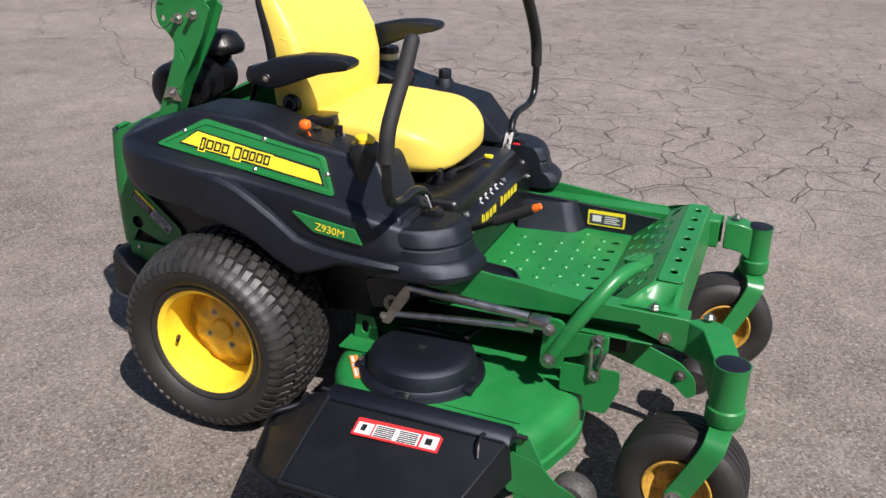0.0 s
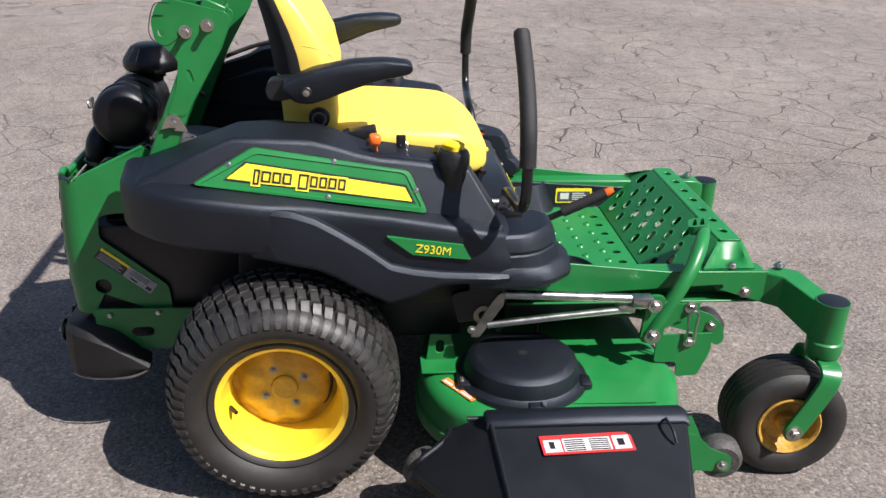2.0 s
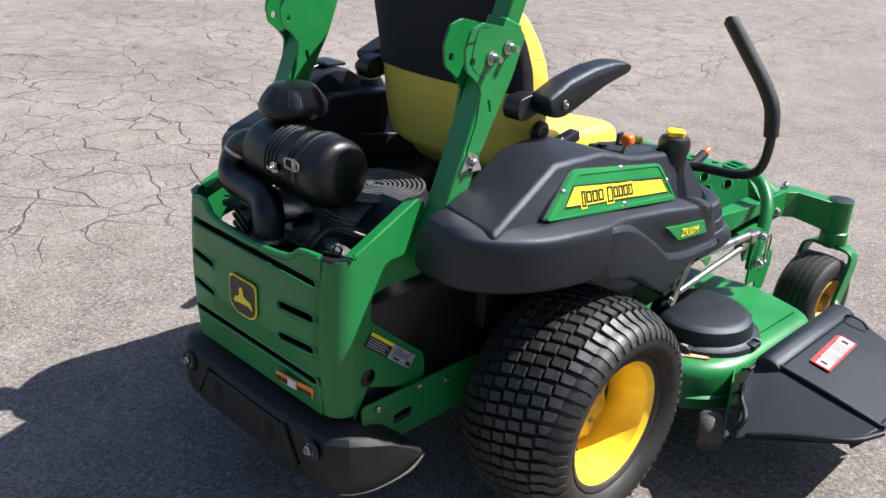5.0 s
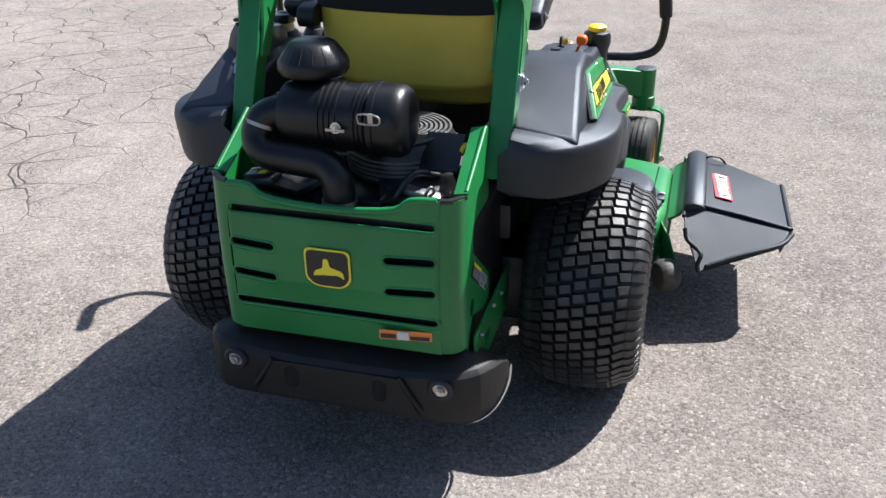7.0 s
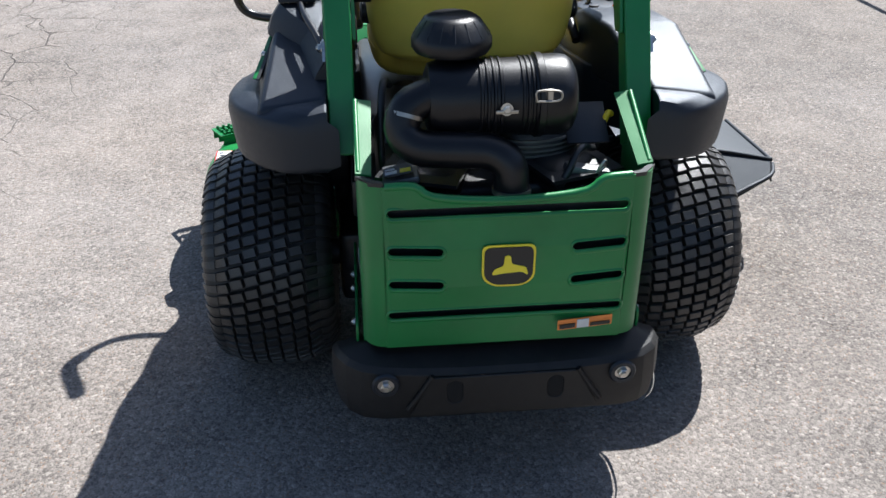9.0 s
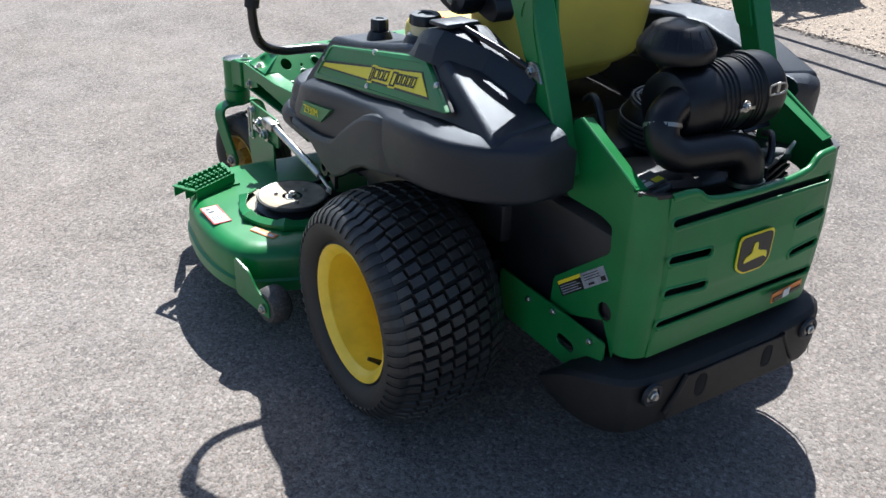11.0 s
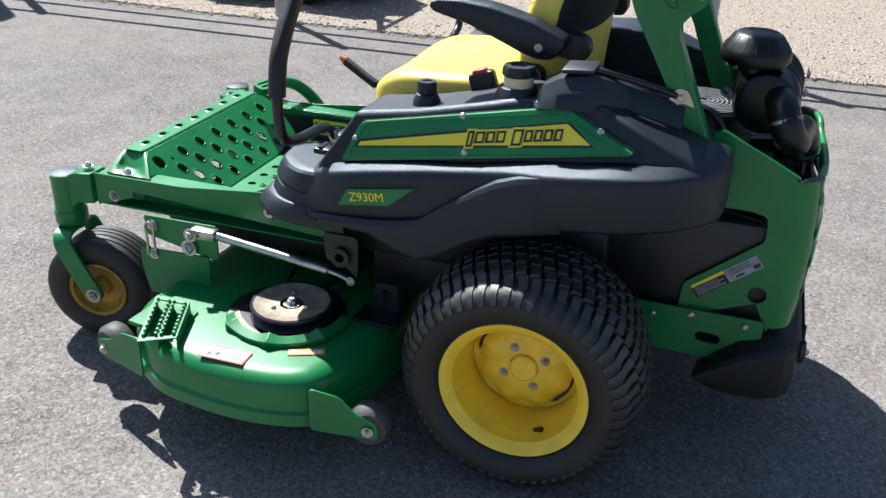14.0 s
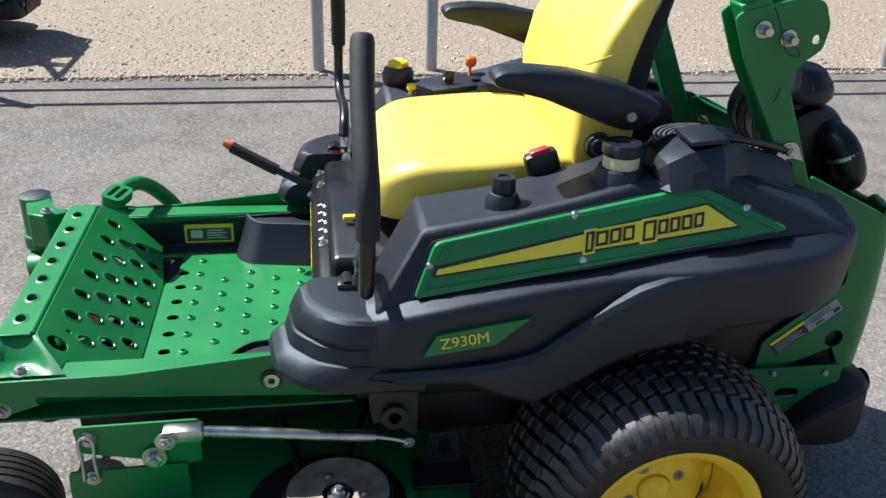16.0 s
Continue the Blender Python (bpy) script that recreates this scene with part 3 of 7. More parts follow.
# dimpled floor
bm = bmesh.new()
floor_z = 0.427
holes = [slot(-0.243 + 0.0725 * i, 0.975, 0.022, 0.027, 0) for i in range(7)]
add_plate(bm, [(-0.334, 0.55), (0.322, 0.55), (0.300, 0.985), (0.190, 0.990), (0.120, 1.020), (-0.334, 1.020)], holes, 0.004, Matrix.Translation((0, 0, floor_z - 0.004)))
floor_plate = part("floor_plate", bm, GREEN, mower, "green foot plate with raised dimples and slots")
for j in range(5):
    for k in range(-1, 9):
        x, y = 0.253 - 0.036 * j - 0.0715 * k, 0.935 - 0.062 * j
        if -0.30 < x < (0.26 if j == 0 else 0.20) and not (j > 1 and x < -0.19):
            bm = bmesh.new()
            add_lathe(bm, [(0.012, 0), (0.009, 0.004), (0.005, 0.006), (0.0035, 0.0), (0, -0.001)], Matrix.Translation((x, y, floor_z)), 10)
            part("dimple", bm, GREEN, floor_plate)

# black side walls of the foot well with their warning labels
for s in (1, -1):
    bm = bmesh.new()
    foot = 0.300 if s > 0 else 0.3315
    add_loft(bm, [[Vector((s * x, y, z)) for x, z in ((foot, 0.4275), (0.3335, 0.437), (0.3335, top), (0.339, top), (0.339, 0.4275))] for y, top in ((0.57, 0.526), (0.74, 0.520), (1.03, 0.503), (1.125, 0.498))])
    liner = part("side_liner", bm, BLACK, mower, "black plastic foot well liner", bevel=0.003)
    bm = bmesh.new()
    base = [(0.3385, 0.858), (0.275, 0.852), (0.248, 0.838), (0.228, 0.812), (0.215, 0.730), (0.200, 0.640), (0.3385, 0.640)]
    brim = [(0.3385, 0.826), (0.318, 0.822), (0.292, 0.808), (0.272, 0.784), (0.262, 0.715), (0.252, 0.640), (0.3385, 0.640)]
    shift = 0.0 if s > 0 else 0.040
    loops = []
    for z, u, q in ((0.4275, 0.0, 0.0), (0.470, 0.55, 0.0), (0.512, 1.0, 0.0), (0.519, 1.02, 0.002), (0.520, 1.0, 0.006), (0.510, 1.0, 0.010)):
        plan = [(min(a[0] + (b[0] - a[0]) * u + shift * (1 - 0.5 * u) + q, 0.3385), a[1] + (b[1] - a[1]) * u - (q if a[1] > 0.7 else 0)) for a, b in zip(base, brim)]
        loops.append([Vector((s * p.x, p.y, z)) for p in round_poly(plan, (0.002, 0.006, 0.012, 0.012, 0.02, 0.003, 0.002), 4)])
    add_loft(bm, loops)
    part("foot_well_box", bm, BLACK, liner, "black plastic box in the foot well corner", 35)
    o = (s * 0.3325, 0.860 if s < 0 else 0.985, 0.444)
    u = (0, 1, 0) if s < 0 else (0, -1, 0)
    flat_sticker(liner, "label", STRIPE, o, u, (0, 0, 1), 0.125, 0.052, 0.0015, 0.004, "yellow bordered warning label")
    flat_sticker(liner, "label_field", STICKER_GREY, Vector(o) + Vector(u) * 0.006 + Vector((0, 0, 0.005)), u, (0, 0, 1), 0.113, 0.036, 0.0022, 0.002)
    bars(liner, "print", STICKER_WHITE, Vector(o) + Vector(u) * 0.012 + Vector((0, 0, 0.008)), u, (0, 0, 1), [(0.045, 0.004 + 0.007 * k, 0.05 - 0.008 * (k % 2), 0.003) for k in range(4)] + [(0.004, 0.006, 0.030, 0.022)], 0.0028)

# perforated foot rest: a sloped face, a flat top and a front apron, with pressed rims round the holes
INCLINE = math.hypot(0.162, 0.140)
m_incl = frame_of((-0.336, 1.018, 0.427), (1, 0, 0), (0, 0.162, 0.140))
m_top = frame_of((-0.310, 1.185, 0.570), (1, 0, 0), (0, 1, 0))


def hole_rims(parent, m, places, w, h, turn):
    """A pressed rim round each hole."""
    for x, y in places:
        bm = bmesh.new()
        rows = []
        for grow, lift in ((0.014, 0.0038), (0.008, 0.0052), (0.003, 0.0054), (0.0, 0.0030)):
            rows.append([bm.verts.new(m @ Vector((p.x, p.y, lift))) for p in slot(x, y, w + grow, h + grow, turn)])
        for a, b in zip(rows, rows[1:]):
            for k in range(len(a)):
                bm.faces.new((a[k], a[(k + 1) % len(a)], b[(k + 1) % len(a)], b[k]))
        part("hole_rim", bm, GREEN, parent, "", 60)


sloped = [(0.336 + x + 0.0893 * k, v) for x, v, count in ((-0.192, 0.167, 6), (-0.247, 0.123, 6), (-0.302, 0.081, 7), (-0.262, 0.038, 6)) for k in range(count)]
bm = bmesh.new()
add_plate(bm, [(0.0, 0.0), (0.470, 0.0), (0.636, 0.030), (0.674, 0.140), (0.722, 0.150), (0.638, INCLINE), (0.030, INCLINE), (-0.054, 0.150), (0.0, 0.140)], [slot(x, y, 0.024, 0.033, 25) for x, y in sloped] + [slot(0.035, 0.170, 0.036, 0.044), slot(0.088, 0.160, 0.009, 0.011)], 0.004, m_incl)
foot_rest = part("foot_rest", bm, GREEN, mower, "green perforated steel foot rest", bevel=0.0012)
hole_rims(foot_rest, m_incl, sloped, 0.024, 0.033, 25)
flat = [(0.053 + 0.0825 * i, 0.032) for i in range(7)]
bm = bmesh.new()
add_plate(bm, [(-0.008, 0.0), (0.61, 0.0), (0.61, 0.058), (-0.008, 0.058)], [slot(x, y, 0.028, 0.018, 15) for x, y in flat], 0.004, m_top)
part("top_strip", bm, GREEN, foot_rest, "", bevel=0.0012)
hole_rims(foot_rest, m_top, flat, 0.028, 0.018, 15)
bm = bmesh.new()
add_tube(bm, [(-0.310, 1.1865, 0.5680), (0.290, 1.1865, 0.5680)], 0.0068, 12, 1)
part("rear_bend", bm, GREEN, foot_rest, "", 60)
bm = bmesh.new()
add_tube(bm, [(-0.310, 1.2425, 0.5665), (0.290, 1.2425, 0.5665)], 0.0075, 12, 1)
part("front_bend", bm, GREEN, foot_rest, "", 60)
bm = bmesh.new()
add_plate(bm, [(0.0, 0.0), (0.60, 0.0), (0.695, 0.045), (0.695, 0.140), (-0.078, 0.140), (-0.078, 0.045)], (), 0.004, frame_of((-0.310, 1.2455, 0.568), (1, 0, 0), (0, 0.06, -1)))
part("front_apron", bm, GREEN, foot_rest, "", bevel=0.0015)
for s, x0, xr in ((-1, -0.310, -0.392), (1, 0.302, 0.390)):
    bm = bmesh.new()
    sheets = []
    for drop in (0.0, -0.004):
        rows = []
        for w in range(17):
            v = w / 16
            a = Vector((x0, 1.179, 0.569)).lerp(Vector((x0, 1.248, 0.569)), v)
            b = Vector((xr, 1.112, 0.5285)).lerp(Vector((xr, 1.254, 0.5285)), v)
            pocket = max(0.0, math.sin(math.pi * min(1, max(0, (v - 0.14) / 0.72)))) ** 0.55
            row = []
            for k in range(15):
                u = k / 14
                p = a.lerp(b, u)
                near = min(1, u / 0.5)
                p.z = a.z + (b.z - a.z) * (near * pocket + u ** 1.15 * (1 - pocket)) + drop
                row.append(bm.verts.new(p))
            rows.append(row)
        for r0, r1 in zip(rows, rows[1:]):
            for k in range(14):
                bm.faces.new((r0[k], r0[k + 1], r1[k + 1], r1[k]))
        sheets.append(rows)
    for r0, r1 in ((sheets[0][0], sheets[1][0]), (sheets[0][-1], sheets[1][-1])):
        for k in range(14):
            bm.faces.new((r0[k], r0[k + 1], r1[k + 1], r1[k]))
    part("flare", bm, GREEN, foot_rest, "pressed green foot of the foot rest", 45)

# deck lift pedal on its bent arm
bm = bmesh.new()
add_tube(bm, [(0.470, 0.958, 0.378), (0.468, 0.985, 0.43), (0.458, 1.025, 0.500), (0.435, 1.060, 0.552), (0.395, 1.090, 0.590), (0.345, 1.115, 0.603), (0.300, 1.135, 0.600)], [0.019, 0.019, 0.020, 0.020, 0.019, 0.018, 0.016], 16, 6)
add_plate(bm, round_poly([(0.93, 0.352), (0.99, 0.352), (1.00, 0.45), (0.985, 0.49), (0.94, 0.49)], 0.018), (), 0.012, frame_of((0.462, 0, 0), (0, 1, 0), (0, 0, 1)))
pedal = part("lift_pedal", bm, GREEN, mower, "bent green foot pedal arm")
bolt(pedal, (0.489, 0.958, 0.379), (1, 0, 0), 0.014, CHROME)
bm = bmesh.new()
m_pad = frame_of((0.232, 1.118, 0.585), (1, -0.35, 0.05), (0.35, 1, 0.25))
add_plate(bm, round_poly([(0, 0), (0.078, 0), (0.078, 0.054), (0, 0.054)], 0.020, 6), [slot(0.039, 0.017 + 0.020 * k, 0.054, 0.012) for k in range(2)], 0.024, m_pad)
part("pedal_pad", bm, GREEN, pedal)


def caster(x, y, turn, axle):
    """A front caster at x, y; turn: the heading of its fork; the arm runs to the frame."""
    s = 1 if x > 0 else -1
    bm = bmesh.new()
    add_lathe(bm, [(0.020, 0.352), (0.043, 0.352), (0.046, 0.358), (0.046, 0.392), (0.041, 0.396), (0.041, 0.498), (0.043, 0.505), (0.020, 0.505)], Matrix.Translation((x, y, 0)), 32, True)
    tube = part("caster_tube", bm, GREEN, mower, "upright green caster bearing tube")
    bm = bmesh.new()
    add_lathe(bm, [(0, 0.509), (0.030, 0.509), (0.040, 0.506), (0.040, 0.498), (0, 0.498)], Matrix.Translation((x, y, 0)), 28)
    part("cap", bm, BLACK, tube, "black plastic cap")
    bm = bmesh.new()
    x1 = s * (BEAM - 0.02)
    ends = []
    for px, py, hw, zt, zb in ((x1, 1.30, 0.034, 0.519, 0.430), (x1 + (x - x1) * 0.18, 1.352, 0.036, 0.517, 0.425), (x - (x - x1) * 0.12, y - 0.012, 0.032, 0.500, 0.392)):
        d = Vector((-(y - 1.30), x - x1, 0))
        if abs(x - x1) < 0.05:
            d = Vector((0.09, 0.0, 0))
        d = d.normalized() * hw
        if d.x < 0:
            d = -d
        ends.append([Vector((px, py, zb)) - d, Vector((px, py, zb)) + d, Vector((px, py, zt)) + d, Vector((px, py, zt)) - d])
    add_loft(bm, ends)
    part("caster_arm", bm, GREEN, tube, bevel=0.004)
    # fork, of two bent flat arms, and a swivel plate
    mt = Matrix.Translation((x, y, 0)) @ Matrix.Rotation(radians(turn), 4, "Z")
    bm = bmesh.new()
    ax = Vector((0, axle, 0.160))
    for q in (1, -1):
        line = [(q * 0.014, 0.0, 0.343), (q * 0.060, 0.0, 0.340), (q * 0.084, -0.005, 0.318), (q * 0.088, axle * 0.35, 0.265), (q * 0.088, axle * 0.75, 0.200), (q * 0.088, axle, 0.160)]
        pts = curve_points(line, 5)
        secs = []
        for i, p in enumerate(pts):
            d = (pts[min(i + 1, len(pts) - 1)] - pts[max(i - 1, 0)]).normalized()
            u = d.cross(Vector((0, 1, 0)))
            if abs(d.x) > 0.6:
                u = Vector((0, 0, 1))
                v = Vector((0, 1, 0))
            else:
                u = Vector((1, 0, 0))
                v = d.cross(u).normalized()
            k = min(1, i / 9)
            t = Vector((0, 0, 1)).lerp(Vector((q, 0, 0)), k).normalized()
            w2 = d.cross(t).normalized() * 0.027
            t = t * 0.0065
            secs.append([mt @ (p - w2 - t), mt @ (p + w2 - t), mt @ (p + w2 + t), mt @ (p - w2 + t)])
        add_loft(bm, secs)
        add_lathe(bm, [(0, -0.007), (0.026, -0.007), (0.026, 0.007), (0, 0.007)], mt @ Matrix.Translation((q * 0.088, axle, 0.160)) @ Matrix.Rotation(radians(90), 4, "Y"), 24)
    add_lathe(bm, [(0, 0.337), (0.036, 0.337), (0.036, 0.352), (0, 0.352)], Matrix.Translation((x, y, 0)), 24)
    part("caster_fork", bm, GREEN, tube, bevel=0.0025)
    for q in (1, -1):
        bolt(tube, mt @ Vector((q * 0.095, axle, 0.160)), mt.to_3x3() @ Vector((q, 0, 0)), 0.014, STEEL, "axle_nut")
    mw = mt @ Matrix.Translation((0, axle, 0.160)) @ Matrix.Rotation(radians(90), 4, "Y")
    bm = bmesh.new()
    side = [(0.078, 0.052), (0.088, 0.062), (0.105, 0.071), (0.128, 0.073), (0.146, 0.066), (0.156, 0.055)]
    crown = []
    for k in range(5):
        w0 = 0.046 - 0.0205 * k
        crown += [(0.1595 - 0.02 * (w0 / 0.06) ** 2 * 0.3, w0), (0.1595 - 0.02 * ((w0 - 0.0145) / 0.06) ** 2 * 0.3, w0 - 0.0145), (0.154, w0 - 0.0155), (0.154, w0 - 0.0195)]
    prof = [(r, h) for r, h in side] + crown[:-2] + [(r, -h) for r, h in reversed(side)]
    add_lathe(bm, prof, mw, 64)
    wheel = part("caster_wheel", bm, RUBBER, mower, "ribbed black front tyre on a yellow rim", 30)
    bm = bmesh.new()
    half = [(0.084, 0.060), (0.086, 0.064), (0.082, 0.066), (0.076, 0.062), (0.070, 0.040), (0.060, 0.028), (0.040, 0.026), (0.030, 0.030), (0.028, 0.060), (0.014, 0.062), (0.0, 0.062)]
    add_lathe(bm, [(0.078, 0.0)] + half, mw, 40)
    add_lathe(bm, [(0.078, 0.0)] + [(r, -h) for r, h in half], mw, 40)
    part("rim", bm, RUSTY_YELLOW, wheel, "rusty yellow steel rim")


caster(0.543, 1.405, -4, -0.075)
caster(-0.390, 1.403, 14, -0.075)


# ---- side tanks ----
def body_section(crease, low, x_up, x_low, x_in, tilt):
    """A cut across the lower half of a tank with rounded corners: inside, ledge, outer wall."""
    pts = [(x_in, low), (x_in, crease + 0.012 + tilt), (x_up - 0.050, crease + 0.012 + tilt * 0.2), (x_up - 0.006, crease - 0.001), (x_up, crease - 0.020), (x_low, (crease + low) / 2), (x_low - 0.008, low)]
    return round_poly(pts, (0.004, 0.006, 0.010, 0.009, 0.009, 0.02, 0.014), 4)


def side_tank(s):
    # lower half: cuts of (y, ledge height, low edge, x of the ledge, x of the wall, rise to the inside)
    rows = [
        (-0.383, 0.775, 0.702, 0.385, 0.383, 0.000),
        (-0.3805, 0.788, 0.692, 0.414, 0.412, 0.006),
        (-0.373, 0.798, 0.686, 0.442, 0.440, 0.012),
        (-0.359, 0.801, 0.682, 0.466, 0.464, 0.016),
        (-0.34, 0.801, 0.680, 0.489, 0.487, 0.018),
        (-0.315, 0.801, 0.678, 0.512, 0.509, 0.018),
        (-0.285, 0.801, 0.676, 0.535, 0.531, 0.016),
        (-0.25, 0.800, 0.674, 0.554, 0.550, 0.000),
        (-0.2, 0.799, 0.670, 0.570, 0.566, 0.000),
        (-0.15, 0.796, 0.665, 0.575, 0.571, 0.000),
        (-0.08, 0.787, 0.656, 0.574, 0.571, 0.000),
        (-0.02, 0.779, 0.650, 0.569, 0.569, 0.000),
        (0.03, 0.773, 0.642, 0.556, 0.560, 0.000),
        (0.08, 0.766, 0.634, 0.546, 0.551, 0.000),
        (0.140, 0.756, 0.600, 0.541, 0.545, 0.0),
        (0.200, 0.747, 0.556, 0.540, 0.543, 0.0),
        (0.265, 0.739, 0.522, 0.541, 0.543, 0.0),
        (0.320, 0.731, 0.540, 0.544, 0.545, 0.0),
        (0.390, 0.720, 0.560, 0.544, 0.545, 0.0),
        (0.450, 0.709, 0.560, 0.544, 0.545, 0.0),
        (0.500, 0.697, 0.557, 0.536, 0.543, 0.0),
        (0.530, 0.688, 0.555, 0.524, 0.538, 0.0),
        (0.560, 0.676, 0.553, 0.508, 0.528, 0.0),
    ]
    bm = bmesh.new()
    secs = []
    for y, crease, low, xu, xl, tilt in rows:
        x_in = min(0.365 if y > 0.48 else float(np.interp(y, (-0.12, -0.04), (0.348, 0.275))), xu - 0.06)
        secs.append([Vector((s * p.x, y, p.y)) for p in body_section(crease, low, xu, xl, x_in, tilt)])
    add_loft(bm, secs)
    tank = part("side_tank", bm, BLACK, mower, "black moulded plastic side tank", 32)
    # upper half: a bonnet with sloped sides, a long rear slope and a steep front
    bm = bmesh.new()
    secs = []
    cuts = [(-0.328, 0.812, 0.790, 0.022, 0.348), (-0.104, 0.912, 0.772, -0.004, 0.300), (-0.02, 0.908, 0.766, 0.0, 0.285), (0.08, 0.902, 0.752, 0.0, 0.285)]
    if s > 0:
        # the shelf with the controls lies a little lower
        cuts += [(0.135, 0.889, 0.744, -0.004, 0.285), (0.185, 0.874, 0.735, -0.010, 0.285), (0.235, 0.863, 0.727, -0.016, 0.285), (0.32, 0.853, 0.716, -0.018, 0.285), (0.456, 0.834, 0.694, -0.010, 0.285)]
    else:
        cuts += [(0.139, 0.887, 0.742, -0.004, 0.285), (0.209, 0.871, 0.731, -0.008, 0.285), (0.309, 0.849, 0.718, -0.008, 0.285), (0.409, 0.833, 0.702, -0.006, 0.285), (0.460, 0.825, 0.694, -0.004, 0.285)]
    cuts.append((0.546, 0.694, 0.672, 0.0, 0.345))
    for y, top, base, tilt, x_in in cuts:
        side = 0.809 - 0.08 * y
        shut = 0.030 if y < -0.3 else 0.0
        secs.append([Vector((s * x, y, z)) for x, z in ((x_in, base), (x_in, top + tilt), (side - 0.388 * top - shut, top), (side - 0.388 * base - shut, base))])
    add_loft(bm, secs)
    part("bonnet", bm, BLACK, tank, "smooth black upper half of the tank", 40, bevel=0.016, bseg=5)
    # raised flare that follows the wheel arch and runs out along the nose
    bm = bmesh.new()
    flare = []
    for y, zl, zu, xo in ((-0.06, 0.650, 0.775, 0.560), (0.0, 0.640, 0.774, 0.5690), (0.04, 0.631, 0.768, 0.5700), (0.09, 0.620, 0.750, 0.569), (0.14, 0.596, 0.720, 0.567), (0.20, 0.556, 0.680, 0.564), (0.265, 0.523, 0.630, 0.562), (0.32, 0.540, 0.617, 0.563), (0.39, 0.570, 0.607, 0.560), (0.45, 0.573, 0.603, 0.557), (0.52, 0.572, 0.598, 0.553), (0.56, 0.572, 0.590, 0.540)):
        flare.append([Vector((s * x, y, z)) for x, z in ((xo - 0.05, zl), (xo - 0.004, zl - 0.001), (xo, zl + 0.008), (xo, zu - 0.016), (xo - 0.008, zu - 0.004), (xo - 0.05, zu))])
    add_loft(bm, flare)
    part("flare", bm, BLACK, tank, "", 40, bevel=0.003)
    # stepped nose in front of the bonnet: level loops from the lower lip to the flat top
    bm = bmesh.new()
    loops = []
    for z, xa, xb, yb, xc, yc, xd, yd, ye in (
        (0.541, 0.524, 0.518, 0.604, 0.500, 0.657, 0.446, 0.712, 0.722),
        (0.545, 0.536, 0.530, 0.616, 0.512, 0.669, 0.457, 0.724, 0.735),
        (0.553, 0.541, 0.536, 0.621, 0.518, 0.675, 0.463, 0.730, 0.741),
        (0.566, 0.541, 0.537, 0.622, 0.519, 0.676, 0.464, 0.731, 0.742),
        (0.580, 0.540, 0.534, 0.619, 0.515, 0.671, 0.460, 0.725, 0.736),
        (0.592, 0.537, 0.529, 0.614, 0.509, 0.662, 0.454, 0.713, 0.724),
        (0.597, 0.535, 0.526, 0.611, 0.505, 0.657, 0.450, 0.706, 0.717),
        (0.599, 0.532, 0.522, 0.607, 0.501, 0.651, 0.446, 0.699, 0.710),
        (0.626, 0.529, 0.517, 0.603, 0.496, 0.644, 0.442, 0.691, 0.702),
        (0.629, 0.526, 0.514, 0.600, 0.493, 0.641, 0.439, 0.688, 0.699),
        (0.635, 0.526, 0.514, 0.600, 0.493, 0.641, 0.439, 0.688, 0.699),
        (0.638, 0.529, 0.517, 0.602, 0.495, 0.643, 0.441, 0.689, 0.700),
        (0.660, 0.525, 0.512, 0.598, 0.490, 0.637, 0.437, 0.681, 0.690),
        (0.672, 0.521, 0.507, 0.595, 0.485, 0.632, 0.433, 0.675, 0.683),
        (0.678, 0.516, 0.501, 0.591, 0.479, 0.627, 0.429, 0.670, 0.677),
        (0.6805, 0.508, 0.493, 0.585, 0.471, 0.620, 0.423, 0.663, 0.670),
        (0.681, 0.498, 0.483, 0.577, 0.461, 0.611, 0.416, 0.655, 0.662),
    ):
        plan = [(xa, 0.46), (xb, yb), (xc, yc), (xd, yd), (0.365, ye), (0.338, ye - 0.02), (0.338, 0.46)]
        loops.append([Vector((s * p.x, p.y, z)) for p in round_poly(plan, (0.002, 0.024, 0.020, 0.020, 0.006, 0.004, 0.002), 5)])
    add_loft(bm, loops)
    part("nose", bm, BLACK, tank, "stepped black plastic nose", 21)

    # green panel with a stepped face
    def on(y, z, lift=0.0):
        return Vector((s * (0.809 - 0.08 * y - 0.388 * z + 0.002 + lift), y, z))

    if s > 0:
        outline = [(-0.192, 0.817), (-0.055, 0.893), (0.312, 0.832), (0.356, 0.737)]
        stripe = [(-0.113, 0.829), (-0.068, 0.860), (0.300, 0.798), (0.318, 0.766)]
    else:
        outline = [(-0.190, 0.832), (-0.034, 0.904), (0.440, 0.808), (0.480, 0.716)]
        stripe = [(-0.095, 0.838), (-0.040, 0.872), (0.436, 0.766), (0.440, 0.757)]
    mid = Vector((sum(p[0] for p in outline) / 4, sum(p[1] for p in outline) / 4))
    loops = []
    for shrink, lift in ((1.0, -0.004), (1.0, 0.006), (0.988, 0.010), (0.90, 0.011), (0.885, 0.008)):
        loop = []
        for p in round_poly(outline, 0.012, 3):
            q = mid + Vector(((p.x - mid.x) * (1 - (1 - shrink) * 0.55), (p.y - mid.y) * (1 - (1 - shrink) * 1.6)))
            loop.append(on(q.x, q.y, lift))
        loops.append(loop)
    bm = bmesh.new()
    rim = [mid + (Vector(p) - mid) * 1.0 + (Vector(p) - mid).normalized() * 0.007 for p in round_poly(outline, 0.012, 3)]
    add_loft(bm, [[on(q.x, q.y, lift) for q in rim] for lift in (-0.006, 0.0012)])
    part("panel_gap", bm, DARK, tank, "dark gap round the trim panel")
    bm = bmesh.new()
    add_loft(bm, loops)
    part("panel", bm, GREEN, tank, "green painted trim panel", 30)
